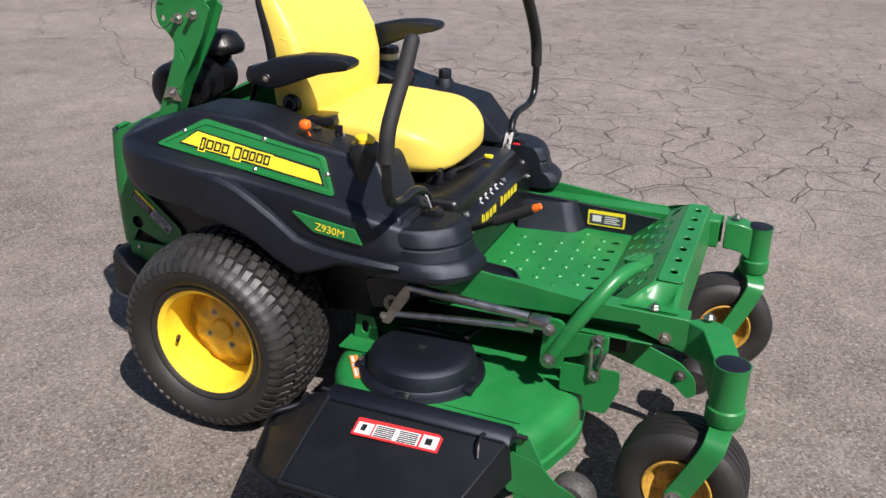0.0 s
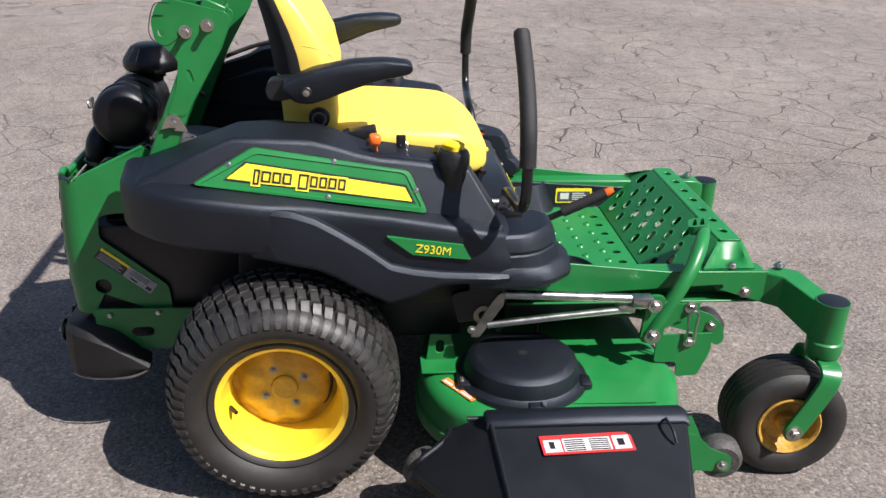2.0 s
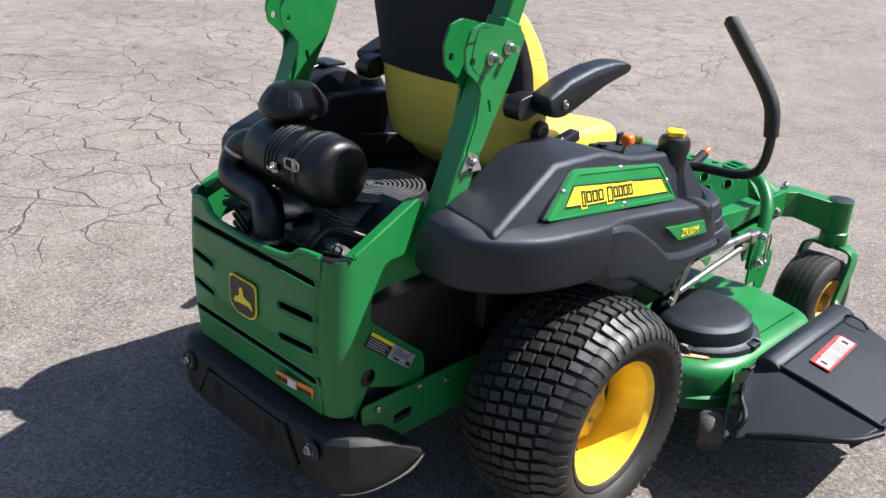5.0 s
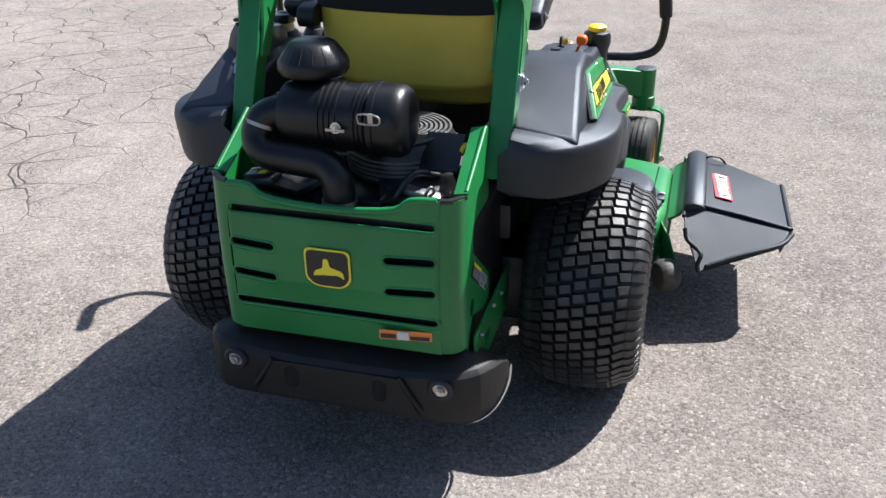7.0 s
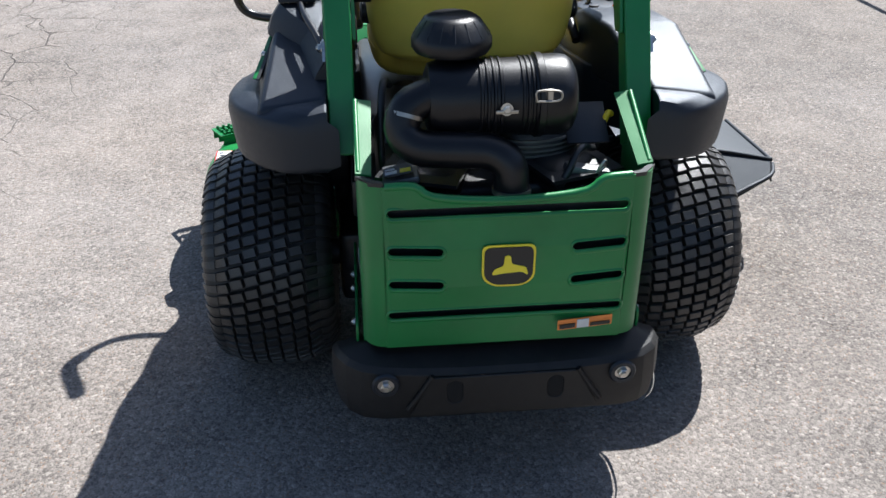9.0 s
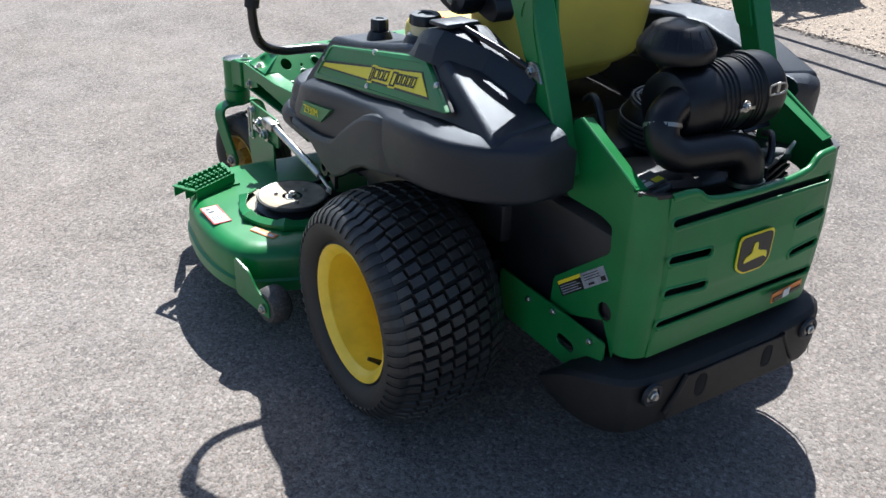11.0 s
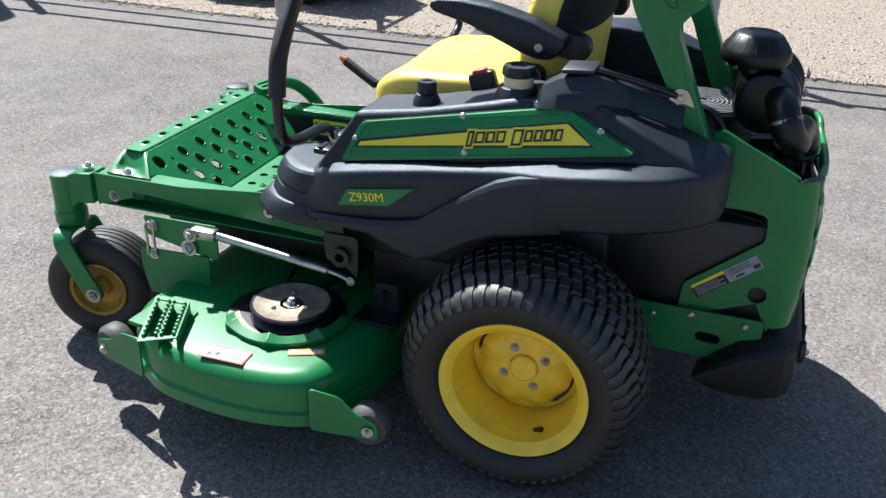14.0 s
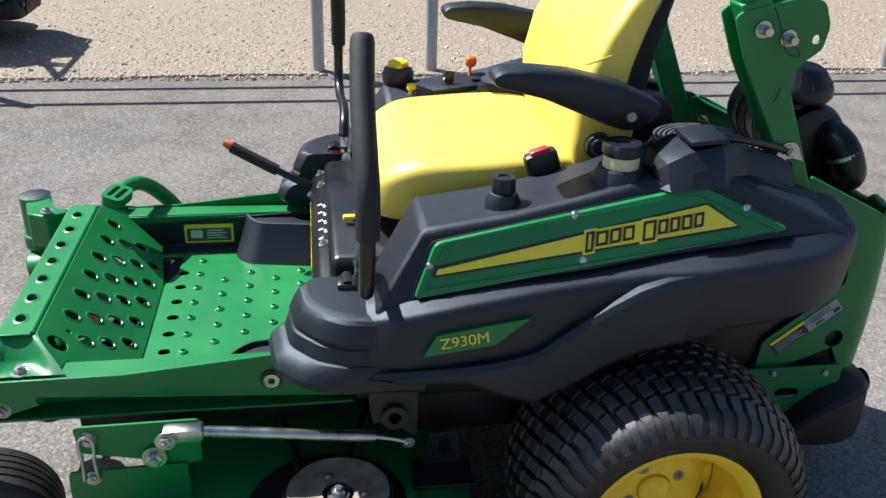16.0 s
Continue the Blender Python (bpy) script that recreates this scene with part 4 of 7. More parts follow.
    bm = bmesh.new()
    add_loft(bm, [[on(p[0] + q[0], p[1] + q[1], h) for p, q in zip(stripe, ((-0.008, -0.004), (-0.004, 0.004), (0.004, 0.005), (0.008, -0.005)))] for h in (0.006, 0.0090)])
    part("stripe_border", bm, STICKER_BLACK, tank)
    bm = bmesh.new()
    add_loft(bm, [[on(p[0], p[1], h) for p in stripe] for h in (0.007, 0.0100)])
    part("stripe", bm, STRIPE, tank, "yellow decal stripe")
    # plain hollow blocks in the place of the maker's lettering
    if s > 0:
        start, step = Vector((-0.054, 0.822)), Vector((0.230, -0.029)).normalized()
    else:
        start, step = Vector((0.178, 0.801)), Vector((-0.219, 0.038)).normalized()
    up = Vector((0.16, 1.0)) if s > 0 else Vector((-0.10, 1.0))

    def block(c, w, h):
        return [c, c + step * w, c + step * w + up * h, c + up * h]

    def prism(bm, loop, lo, hi):
        add_loft(bm, [[on(c.x, c.y, q) for c in loop] for q in (lo, hi)])

    at_x = 0.0
    for w, tall in ((0.014, 1), (0.021, 0), (0.019, 0), (0.020, 0), (0.007, -1), (0.023, 1), (0.017, 0), (0.017, 0), (0.018, 0), (0.017, 0)):
        if tall >= 0:
            h, drop = (0.033, -0.007) if tall else (0.024, 0.0)
            c = start + step * at_x + up * drop
            bm = bmesh.new()
            prism(bm, block(c - step * 0.004 - up * 0.004, w + 0.008, h + 0.008), 0.008, 0.0106)
            part("letter_ground", bm, STRIPE, tank)
            bm = bmesh.new()
            prism(bm, block(c, w, 0.0042), 0.0100, 0.0118)
            prism(bm, block(c + up * (h - 0.0042), w, 0.0042), 0.0100, 0.0118)
            prism(bm, block(c + up * 0.0042, 0.0042, h - 0.0084), 0.0100, 0.0118)
            prism(bm, block(c + up * 0.0042 + step * (w - 0.0042), 0.0042, h - 0.0084), 0.0100, 0.0118)
            part("letter_block", bm, STICKER_BLACK, tank)
        at_x += w + 0.0045
    for y, z in (((0.132, 0.857), (0.118, 0.779), (0.327, 0.788), (-0.109, 0.856)) if s > 0 else ((0.195, 0.853), (0.180, 0.779), (0.450, 0.770), (-0.112, 0.865))):
        bm = bmesh.new()
        p = on(y, z, 0.004)
        add_lathe(bm, [(0, 0.008), (0.004, 0.008), (0.0075, 0.005), (0.008, 0.0), (0, 0)], axis_frame(p, p + Vector((s, 0, 0.39))), 14)
        part("screw", bm, CHROME, tank)
    # model badge with its number
    quad = [(0.256, 0.697), (0.438, 0.674), (0.458, 0.636), (0.318, 0.650)] if s > 0 else [(0.443, 0.670), (0.280, 0.696), (0.340, 0.646), (0.467, 0.628)]
    bm = bmesh.new()
    add_loft(bm, [[Vector((s * (0.548 + h), y, z)) for y, z in quad] for h in (-0.01, 0.0035)])
    part("badge", bm, GREEN, tank)
    txt = bpy.data.curves.new("model_number", "FONT")
    txt.body = "Z930M"
    txt.size, txt.extrude = 0.030, 0.0006
    txt.materials.append(STRIPE)
    mark = new("model_number", txt)
    mark.parent = tank
    u = Vector((0, 1, -0.12)) if s > 0 else Vector((0, -1, 0.13))
    o = (0.5525, 0.322, 0.658) if s > 0 else (-0.5525, 0.437, 0.643)
    mark.matrix_basis = frame_of(o, u, (0, 0, 1))
    return tank


tank_right, tank_left = side_tank(1), side_tank(-1)


# ---- seat and its platform ----
bm = bmesh.new()
add_box(bm, (0, 0.28, 0.640), (0.56, 0.68, 0.10), None, 0.02)
platform = part("seat_platform", bm, GLOSS, mower, "black painted seat platform", bevel=0.006)
bm = bmesh.new()
add_box(bm, (0, 0.02, 0.60), (0.54, 0.30, 0.16), None, 0.02)
part("rear_box", bm, GLOSS, platform, "", bevel=0.006)
bm = bmesh.new()
add_loft(bm, [[Vector((x, y, z)) for y, z in ((0.55, 0.654), (0.605, 0.647), (0.640, 0.631), (0.654, 0.612), (0.656, 0.585), (0.646, 0.470), (0.55, 0.470))] for x in (-0.335, 0.335)])
part("front_panel", bm, GLOSS, platform, "black front panel below the seat", bevel=0.006)
bars(platform, "warning_mark", STICKER_WHITE, (0.130, 0.606, 0.6475), (-1, 0, 0), (0, 1, -0.44), [(0.0115 * k, 0.004 + 0.007 * ((k * 3) % 4), 0.007, 0.006 + 0.005 * (k % 2)) for k in range(18)], 0.001)
bars(platform, "letter_block", STRIPE, (0.170, 0.6562, 0.588), (-1, 0, 0), (0, -0.05, 1), [(0.034 * k, 0, 0.009, 0.030 if k in (0, 5) else 0.024) for k in range(10) if k != 4] + [(0.034 * k + 0.015, 0.0, 0.006, 0.024) for k in range(10) if k != 4], 0.0012)
for x in (-0.30, -0.10, 0.23, 0.31):
    bolt(platform, (x, 0.629, 0.637), (0, 0.42, 0.9), 0.0075, CHROME)
for x in (-0.28, 0.26):
    bolt(platform, (x, 0.655, 0.600), (0, 1, 0.05), 0.0065, CHROME)
for s in (-1, 1):
    bm = bmesh.new()
    add_box(bm, (s * 0.338, 0.575, 0.566), (0.05, 0.10, 0.130), None, 0.010)
    part("lever_post", bm, GLOSS, mower, "black lever pivot post beside the seat", bevel=0.004)
bm = bmesh.new()
add_box(bm, (0.10, 0.52, 0.705), (0.05, 0.04, 0.03), None, 0.006)
add_box(bm, (0.16, 0.50, 0.71), (0.03, 0.05, 0.04), None, 0.006)
add_tube(bm, [(0.05, 0.40, 0.74), (0.12, 0.50, 0.75), (0.2, 0.53, 0.735)], 0.008, 8)
add_tube(bm, [(0.16, 0.50, 0.712), (0.02, 0.545, 0.706), (-0.13, 0.560, 0.702)], 0.006, 8)
part("seat_slide", bm, DARK, mower, "dark seat slide and latch")
bm = bmesh.new()
add_box(bm, (-0.115, 0.572, 0.703), (0.016, 0.03, 0.012), None, 0.004)
part("slide_handle", bm, YELLOWP, mower, "small yellow seat slide handle")


def seat_shape(p):
    x, y, z = p
    up = max(0.0, (z + 0.085) / 0.17)
    z += up * (0.030 * (abs(x) / 0.25) ** 2.4 - 0.016 - 0.018 * max(0, (y + 0.08) / 0.31) - 0.05 * max(0, (y - 0.10) / 0.13) ** 2)
    x *= 1 - 0.15 * max(0, y / 0.235) ** 2 - 0.05 * max(0, -y / 0.235)
    if y > 0.12:
        y += 0.014 * (1 - (x / 0.25) ** 2)
    return Vector((x, y, z))


bm = bmesh.new()
add_cushion(bm, (0, 0.309, 0.800), (0.50, 0.457, 0.165), 0.45, 0.36, 72, 36, seat_shape)
seat = part("seat", bm, VINYL, mower, "bright yellow vinyl high-back seat", 60)


for s in (1, -1):
    bm = bmesh.new()
    add_tube(bm, [(s * 0.235, 0.13, 0.800), (s * 0.249, 0.22, 0.802), (s * 0.246, 0.34, 0.796), (s * 0.229, 0.43, 0.776), (s * 0.203, 0.485, 0.762)], 0.0016, 6, 6)
    part("piping", bm, VINYL, seat)


BACK = [(0.800, 0.120, 0.020, 0.190), (0.815, 0.140, 0.010, 0.222), (0.845, 0.158, 0.006, 0.240), (0.90, 0.168, 0.002, 0.252), (0.98, 0.168, -0.006, 0.257), (1.06, 0.148, -0.016, 0.256), (1.12, 0.116, -0.030, 0.250), (1.17, 0.078, -0.044, 0.240), (1.21, 0.040, -0.055, 0.222), (1.24, 0.004, -0.062, 0.196), (1.257, -0.022, -0.064, 0.165), (1.264, -0.040, -0.062, 0.12)]


def back_ring(z, front, rear, hw, grow=0.0):
    """A level cut through the backrest: a soft box, hollow in front."""
    ring = []
    mid_y, hd = (front + rear) / 2, (front - rear) / 2 + grow
    for k in range(64):
        a = 2 * math.pi * k / 64
        c, d = math.cos(a), math.sin(a)
        x = math.copysign(abs(c) ** 0.5, c) * (hw + grow)
        y = math.copysign(abs(d) ** 0.55, d) * hd
        if y > 0:
            y -= 0.040 * (1 - min(1, abs(x) / hw) ** 2.2) * min(1, hd / 0.06)
        else:
            y -= 0.020 * (1 - min(1, abs(x) / hw) ** 2)
        ring.append(Vector((x, mid_y + y, z)))
    return ring


bm = bmesh.new()
zs = [r[0] for r in BACK]
fine = []
for k in range(45):
    z = zs[0] + (zs[-1] - zs[0]) * (0.5 - 0.5 * math.cos(math.pi * k / 44))
    fine.append((z, *(float(np.interp(z, zs, [r[c] for r in BACK])) for c in (1, 2, 3))))
add_loft(bm, [back_ring(*r) for r in fine])
backrest = part("backrest", bm, VINYL, seat, "yellow vinyl backrest with side bolsters", 50)
bm = bmesh.new()
secs = []
for k in range(15):
    z = 1.004 + 0.226 * k / 14
    f, r, w = (float(np.interp(z, zs, [q[c] for q in BACK])) for c in (1, 2, 3))
    outer, inner = back_ring(z, f, r, w, 0.005), back_ring(z, f, r, w, -0.012)
    span = range(33, 64)
    secs.append([outer[q] for q in span] + [inner[q] for q in reversed(span)])
add_loft(bm, secs)
part("back_cover", bm, MESHFABRIC, seat, "dark fabric cover behind the backrest", 50)
# stitched seams
for s in (1, -1):
    bm = bmesh.new()
    line = []
    for k in range(0, 12):
        z = 1.085 - 0.004 * k
        f, r, w = (float(np.interp(z, zs, [q[c] for q in BACK])) for c in (1, 2, 3))
        line.append(back_ring(z, f, r, w)[k if s > 0 else 32 - k])
    add_tube(bm, line, 0.0011, 6, 2)
    part("seam", bm, VINYL, seat)
    # dial on the side of the seat
    bm = bmesh.new()
    add_lathe(bm, [(0, 0.022), (0.012, 0.022), (0.014, 0.019), (0.021, 0.021), (0.026, 0.018), (0.028, 0.0), (0, 0)], Matrix.Translation((s * 0.247, 0.092, 0.903)) @ Matrix.Rotation(radians(90 * s), 4, "Y"), 28)
    part("dial", bm, DARK, seat, "black lumbar dial")
    # arm rest: a moulded pad with a flat flank and its bracket on the backrest
    rise = 0.0 if s > 0 else 0.040
    pad = round_poly([(0.006, 1.012), (0.085, 1.046), (0.18, 1.066), (0.26, 1.070), (0.310, 1.064), (0.325, 1.055), (0.325, 1.040), (0.312, 1.032), (0.232, 1.015), (0.15, 0.984), (0.105, 0.966), (0.070, 0.956), (0.035, 0.962), (0.014, 0.985)], (0.014, 0.014, 0.014, 0.014, 0.010, 0.008, 0.008, 0.010, 0.014, 0.014, 0.014, 0.014, 0.014, 0.014), 3)
    bm = bmesh.new()
    rings = []
    for x, q in ((0.279, 0.74), (0.283, 0.89), (0.291, 0.97), (0.304, 1.0), (0.320, 1.0), (0.333, 0.97), (0.341, 0.89), (0.345, 0.74)):
        rings.append([Vector((s * x, 0.17 + (y - 0.17) * (0.95 + 0.05 * q), 1.02 + 0.18 * (y - 0.15) + (z - 1.02 - 0.18 * (y - 0.15)) * q + rise * max(0, y - 0.05))) for y, z in pad])
    add_loft(bm, rings)
    part("armrest", bm, BLACK, seat, "black moulded plastic armrest", 60)
    bm = bmesh.new()
    add_loft(bm, [[Vector((s * x, y, z)) for y, z in round_poly([(-0.040, 0.980), (-0.028, 1.006), (0.02, 1.014), (0.065, 1.008), (0.072, 0.985), (0.05, 0.966), (0.0, 0.954), (-0.030, 0.954)], 0.012, 3)] for x in (0.242, 0.290)])
    part("armrest_bracket", bm, DARK, seat, "black armrest bracket", 40, bevel=0.008, bseg=3)
    bm = bmesh.new()
    add_lathe(bm, [(0, 0.004), (0.012, 0.004), (0.014, 0.002), (0.014, 0), (0, 0)], Matrix.Translation((s * 0.3440, 0.066, 0.990)) @ Matrix.Rotation(radians(90 * s), 4, "Y"), 20)
    part("armrest_pivot", bm, DARK, seat)
    bolt(seat, (s * 0.3475, 0.066, 0.990), (s, 0, 0), 0.0055, STEEL)
    bm = bmesh.new()
    add_lathe(bm, [(0.014, 0.0), (0.019, 0.0), (0.019, 0.0012), (0.014, 0.0012)], Matrix.Translation((s * 0.2690, 0.092, 0.903)) @ Matrix.Rotation(radians(90 * s), 4, "Y"), 24, True)
    part("dial_mark", bm, ALUMINIUM, seat)
# seat belt buckle
bm = bmesh.new()
add_box(bm, (-0.278, 0.205, 0.868), (0.034, 0.066, 0.074), Matrix.Rotation(radians(-18), 3, "X"), 0.010)
add_box(bm, (-0.285, 0.17, 0.83), (0.014, 0.05, 0.08), Matrix.Rotation(radians(-25), 3, "X"), 0.004)
part("belt_buckle", bm, DARK, seat, "black seat belt buckle with a red button")
bm = bmesh.new()
add_box(bm, (-0.281, 0.216, 0.901), (0.022, 0.038, 0.018), Matrix.Rotation(radians(-18), 3, "X"), 0.005)
part("buckle_button", bm, REDP, seat, "red push button")
bm = bmesh.new()
add_box(bm, (0.258, 0.198, 0.864), (0.034, 0.080, 0.028), Matrix.Rotation(radians(12), 3, "X"), 0.005)
add_tube(bm, [(0.265, 0.17, 0.87), (0.27, 0.13, 0.85), (0.275, 0.08, 0.82)], 0.012, 10)
part("belt_reel", bm, DARK, seat, "black belt tongue beside the seat")


# ---- control levers ----
for s in (1, -1):
    bm = bmesh.new()
    pts = [(s * 0.362, 0.566, 0.722), (s * 0.392, 0.562, 0.750), (s * 0.440, 0.560, 0.766), (s * 0.490, 0.562, 0.769), (s * 0.550, 0.566, 0.772), (s * 0.600, 0.567, 0.790), (s * 0.622, 0.567, 0.830), (s * 0.627, 0.566, 0.905), (s * 0.616, 0.565, 0.965), (s * 0.585, 0.566, 1.018), (s * 0.530, 0.566, 1.085), (s * 0.470, 0.562, 1.160)]
    add_tube(bm, pts, 0.0125, 16, 7)
    lever = part("control_lever", bm, GLOSS, mower, "bent black steering lever with a foam grip")
    bm = bmesh.new()
    gp = [(s * 0.627, 0.566, 0.895), (s * 0.616, 0.565, 0.965), (s * 0.585, 0.566, 1.018), (s * 0.530, 0.566, 1.085), (s * 0.471, 0.562, 1.158), (s * 0.467, 0.562, 1.163)]
    add_tube(bm, gp, [0.019, 0.0195, 0.0195, 0.0195, 0.0195, 0.014], 18, 6)
    part("grip", bm, FOAM, lever, "black foam grip")
    bm = bmesh.new()
    add_plate(bm, round_poly([(0, 0), (0.026, 0), (0.026, 0.138), (0, 0.138)], 0.011), [slot(0.013, 0.026 + 0.037 * k, 0.009, 0.025) for k in range(3)], 0.006, frame_of((s * 0.312, 0.548, 0.632), (0, 1, 0), (s * 0.080, 0, 0.113)))
    part("lever_plate", bm, ZINC, lever, "slotted zinc adjuster plate")
    for f in (0.33, 0.86):
        bolt(lever, (s * (0.306 + 0.080 * f), 0.561, 0.636 + 0.113 * f), (-s * 0.82, 0, 0.57), 0.007)
    bm = bmesh.new()
    add_box(bm, (s * 0.373, 0.580, 0.672), (0.044, 0.060, 0.045), None, 0.008)
    add_cyl(bm, (s * 0.35, 0.590, 0.685), (s * 0.39, 0.590, 0.685), 0.013)
    part("lever_pivot", bm, GLOSS, lever)
    bm = bmesh.new()
    add_box(bm, (s * 0.350, 0.591, 0.664), (0.006, 0.026, 0.044), None, 0.003)
    part("red_tab", bm, REDP, lever)
    bm = bmesh.new()
    add_cyl(bm, (s * 0.3475, 0.589, 0.674), (s * 0.345, 0.589, 0.674), 0.006)
    part("pin", bm, ZINC, lever)
# parking brake handle
bm = bmesh.new()
add_tube(bm, [(0.288, 0.640, 0.610), (0.290, 0.705, 0.640), (0.296, 0.760, 0.668)], 0.009, 12, 4)
brake = part("brake_lever", bm, GLOSS, mower, "black parking brake lever with a red tip")
bm = bmesh.new()
add_tube(bm, [(0.292, 0.735, 0.656), (0.300, 0.795, 0.688), (0.307, 0.846, 0.716)], 0.0145, 16, 4)
part("grip", bm, FOAM, brake, "black ribbed grip")
bm = bmesh.new()
add_tube(bm, [(0.307, 0.846, 0.716), (0.308, 0.852, 0.720), (0.309, 0.864, 0.727)], [0.011, 0.011, 0.008], 14, 2)
part("tip", bm, ORANGE, brake, "red-orange release button")


# ---- fittings on the tanks ----
def filler(parent, x, y, z, r, h, mat=None, cap=None, neck=None, name="cap", label=""):
    bm = bmesh.new()
    add_lathe(bm, [(0, -0.03), (r * 1.75, -0.03), (r * 1.6, h * 0.10), (r * 1.25, h * 0.40), (r * 1.15, h * 0.42), (0, h * 0.42)], Matrix.Translation((x, y, z)), 28)
    part("collar", bm, BLACK, parent)
    if neck:
        bm = bmesh.new()
        add_lathe(bm, [(0, h * 0.40), (r * 1.0, h * 0.40), (r * 1.0, h * 0.72), (0, h * 0.72)], Matrix.Translation((x, y, z)), 28)
        part("neck", bm, neck, parent)
    bm = bmesh.new()
    rows = []
    z0 = h * (0.70 if neck else 0.42)
    for rr, hh in ((1.0, z0), (1.08, z0 + 0.002), (1.08, h - 0.006), (1.0, h), (0.55, h), (0.5, h - 0.003)):
        row = []
        for k in range(48):
            a = 2 * math.pi * k / 48
            q = r * rr * (1 + (0.035 if rr > 1.02 else 0.0) * math.copysign(1, math.sin(8 * a)))
            row.append(bm.verts.new((x + q * math.cos(a), y + q * math.sin(a), z + hh)))
        rows.append(row)
    for a, b in zip(rows, rows[1:]):
        for k in range(48):
            bm.faces.new((a[k], a[(k + 1) % 48], b[(k + 1) % 48], b[k]))
    bm.faces.new(rows[0][::-1])
    bm.faces.new(rows[-1])
    part(name, bm, cap or BLACK, parent, label)


filler(tank_left, -0.396, 0.308, 0.850, 0.020, 0.050, name="vent_cap", label="small black vent cap")
filler(tank_left, -0.395, 0.094, 0.882, 0.033, 0.078, neck=CREAM, name="fuel_cap", label="black ribbed fuel cap")
# hump with a flap behind the fuel cap
bm = bmesh.new()
secs = []
for y, zt, zb, x0, x1 in ((0.042, 0.916, 0.895, -0.372, -0.448), (0.028, 0.936, 0.895, -0.350, -0.468), (-0.010, 0.958, 0.90, -0.342, -0.474), (-0.070, 0.968, 0.90, -0.342, -0.468), (-0.112, 0.955, 0.89, -0.340, -0.440), (-0.15, 0.936, 0.88, -0.335, -0.400), (-0.22, 0.915, 0.86, -0.335, -0.378), (-0.265, 0.895, 0.84, -0.335, -0.368)):
    secs.append([Vector((x0, y, zb)), Vector((x0, y, zt - 0.004)), Vector((x0 - 0.014, y, zt)), Vector((x1 + 0.020, y, zt)), Vector((x1, y, zt - 0.030)), Vector((x1 - 0.012, y, zb))])
add_loft(bm, secs)
part("tank_hump", bm, BLACK, tank_left, "raised black cover on the tank", bevel=0.011, bseg=4)
bm = bmesh.new()
add_box(bm, (-0.408, -0.045, 0.974), (0.085, 0.07, 0.010), Matrix.Rotation(radians(-4), 3, "X"), 0.004)
part("flap", bm, BLACK, tank_left)
bm = bmesh.new()
add_tube(bm, [(-0.405, -0.060, 0.972), (-0.392, -0.130, 0.958), (-0.366, -0.205, 0.935), (-0.352, -0.250, 0.918)], 0.007, 10, 5)
part("strap", bm, GLOSS, tank_left, "black hose along the tank top")
# right tank: throttle, key, knobs, cup and dipstick
bm = bmesh.new()
add_box(bm, (0.372, 0.300, 0.846), (0.110, 0.18, 0.020), Matrix.Rotation(radians(-7), 3, "X"), 0.006)
part("switch_plate", bm, BLACK, tank_right, "black control plate on the tank")
bm = bmesh.new()
add_cyl(bm, (0.402, 0.236, 0.850), (0.420, 0.231, 0.890), 0.004)
add_cushion(bm, (0.422, 0.230, 0.897), (0.030, 0.030, 0.028), 0.7, 0.7, 20, 12)
part("throttle_knob", bm, ORANGE, tank_right, "round orange throttle knob")
bm = bmesh.new()
add_lathe(bm, [(0, 0.0), (0.009, 0.0), (0.007, 0.012), (0.012, 0.018), (0.014, 0.026), (0, 0.028)], Matrix.Translation((0.352, 0.227, 0.846)), 16)
part("choke_knob", bm, DARK, tank_right, "black pull knob")
bm = bmesh.new()
add_lathe(bm, [(0, 0.0), (0.010, 0.0), (0.010, 0.02), (0, 0.02)], Matrix.Translation((0.356, 0.296, 0.842)), 16)
add_box(bm, (0.356, 0.296, 0.874), (0.007, 0.024, 0.030), None, 0.003)
part("key", bm, DARK, tank_right, "black ignition key")
bm = bmesh.new()
add_lathe(bm, [(0.008, 0.0), (0.011, 0.002), (0.011, 0.004), (0.008, 0.005)], Matrix.Translation((0.356, 0.304, 0.861)) @ Matrix.Rotation(radians(70), 4, "Y"), 14, True)
part("key_ring", bm, CHROME, tank_right)
bm = bmesh.new()
add_lathe(bm, [(0, 0.0), (0.008, 0.0), (0.008, 0.012), (0.013, 0.014), (0.012, 0.026), (0, 0.027)], Matrix.Translation((0.350, 0.392, 0.832)), 16)
part("pull_knob", bm, YELLOWP, tank_right, "small yellow pull knob")
bm = bmesh.new()
add_lathe(bm, [(0, -0.07), (0.030, -0.07), (0.036, -0.01), (0.041, 0.004), (0.041, 0.024), (0.036, 0.036), (0.027, 0.040), (0, 0.040)], Matrix.Translation((0.442, 0.418, 0.840)), 24)
part("filler_cup", bm, DARK, tank_right, "black filler cup")
bm = bmesh.new()
rows = []
for rr, hh in ((0.020, 0.036), (0.024, 0.040), (0.025, 0.052), (0.016, 0.058)):
    rows.append([bm.verts.new((0.442 + rr * (1 + 0.10 * math.cos(4 * a)) * math.cos(a), 0.418 + rr * (1 + 0.10 * math.cos(4 * a)) * math.sin(a), 0.840 + hh)) for a in (2 * math.pi * k / 40 for k in range(40))])
for a, b in zip(rows, rows[1:]):
    for k in range(40):
        bm.faces.new((a[k], a[(k + 1) % 40], b[(k + 1) % 40], b[k]))
bm.faces.new(rows[-1])
part("filler_cap", bm, YELLOWP, tank_right, "lobed yellow filler cap")


# ---- roll bar ----
LEAN = Vector((0, 0.42, 1.0)).normalized()


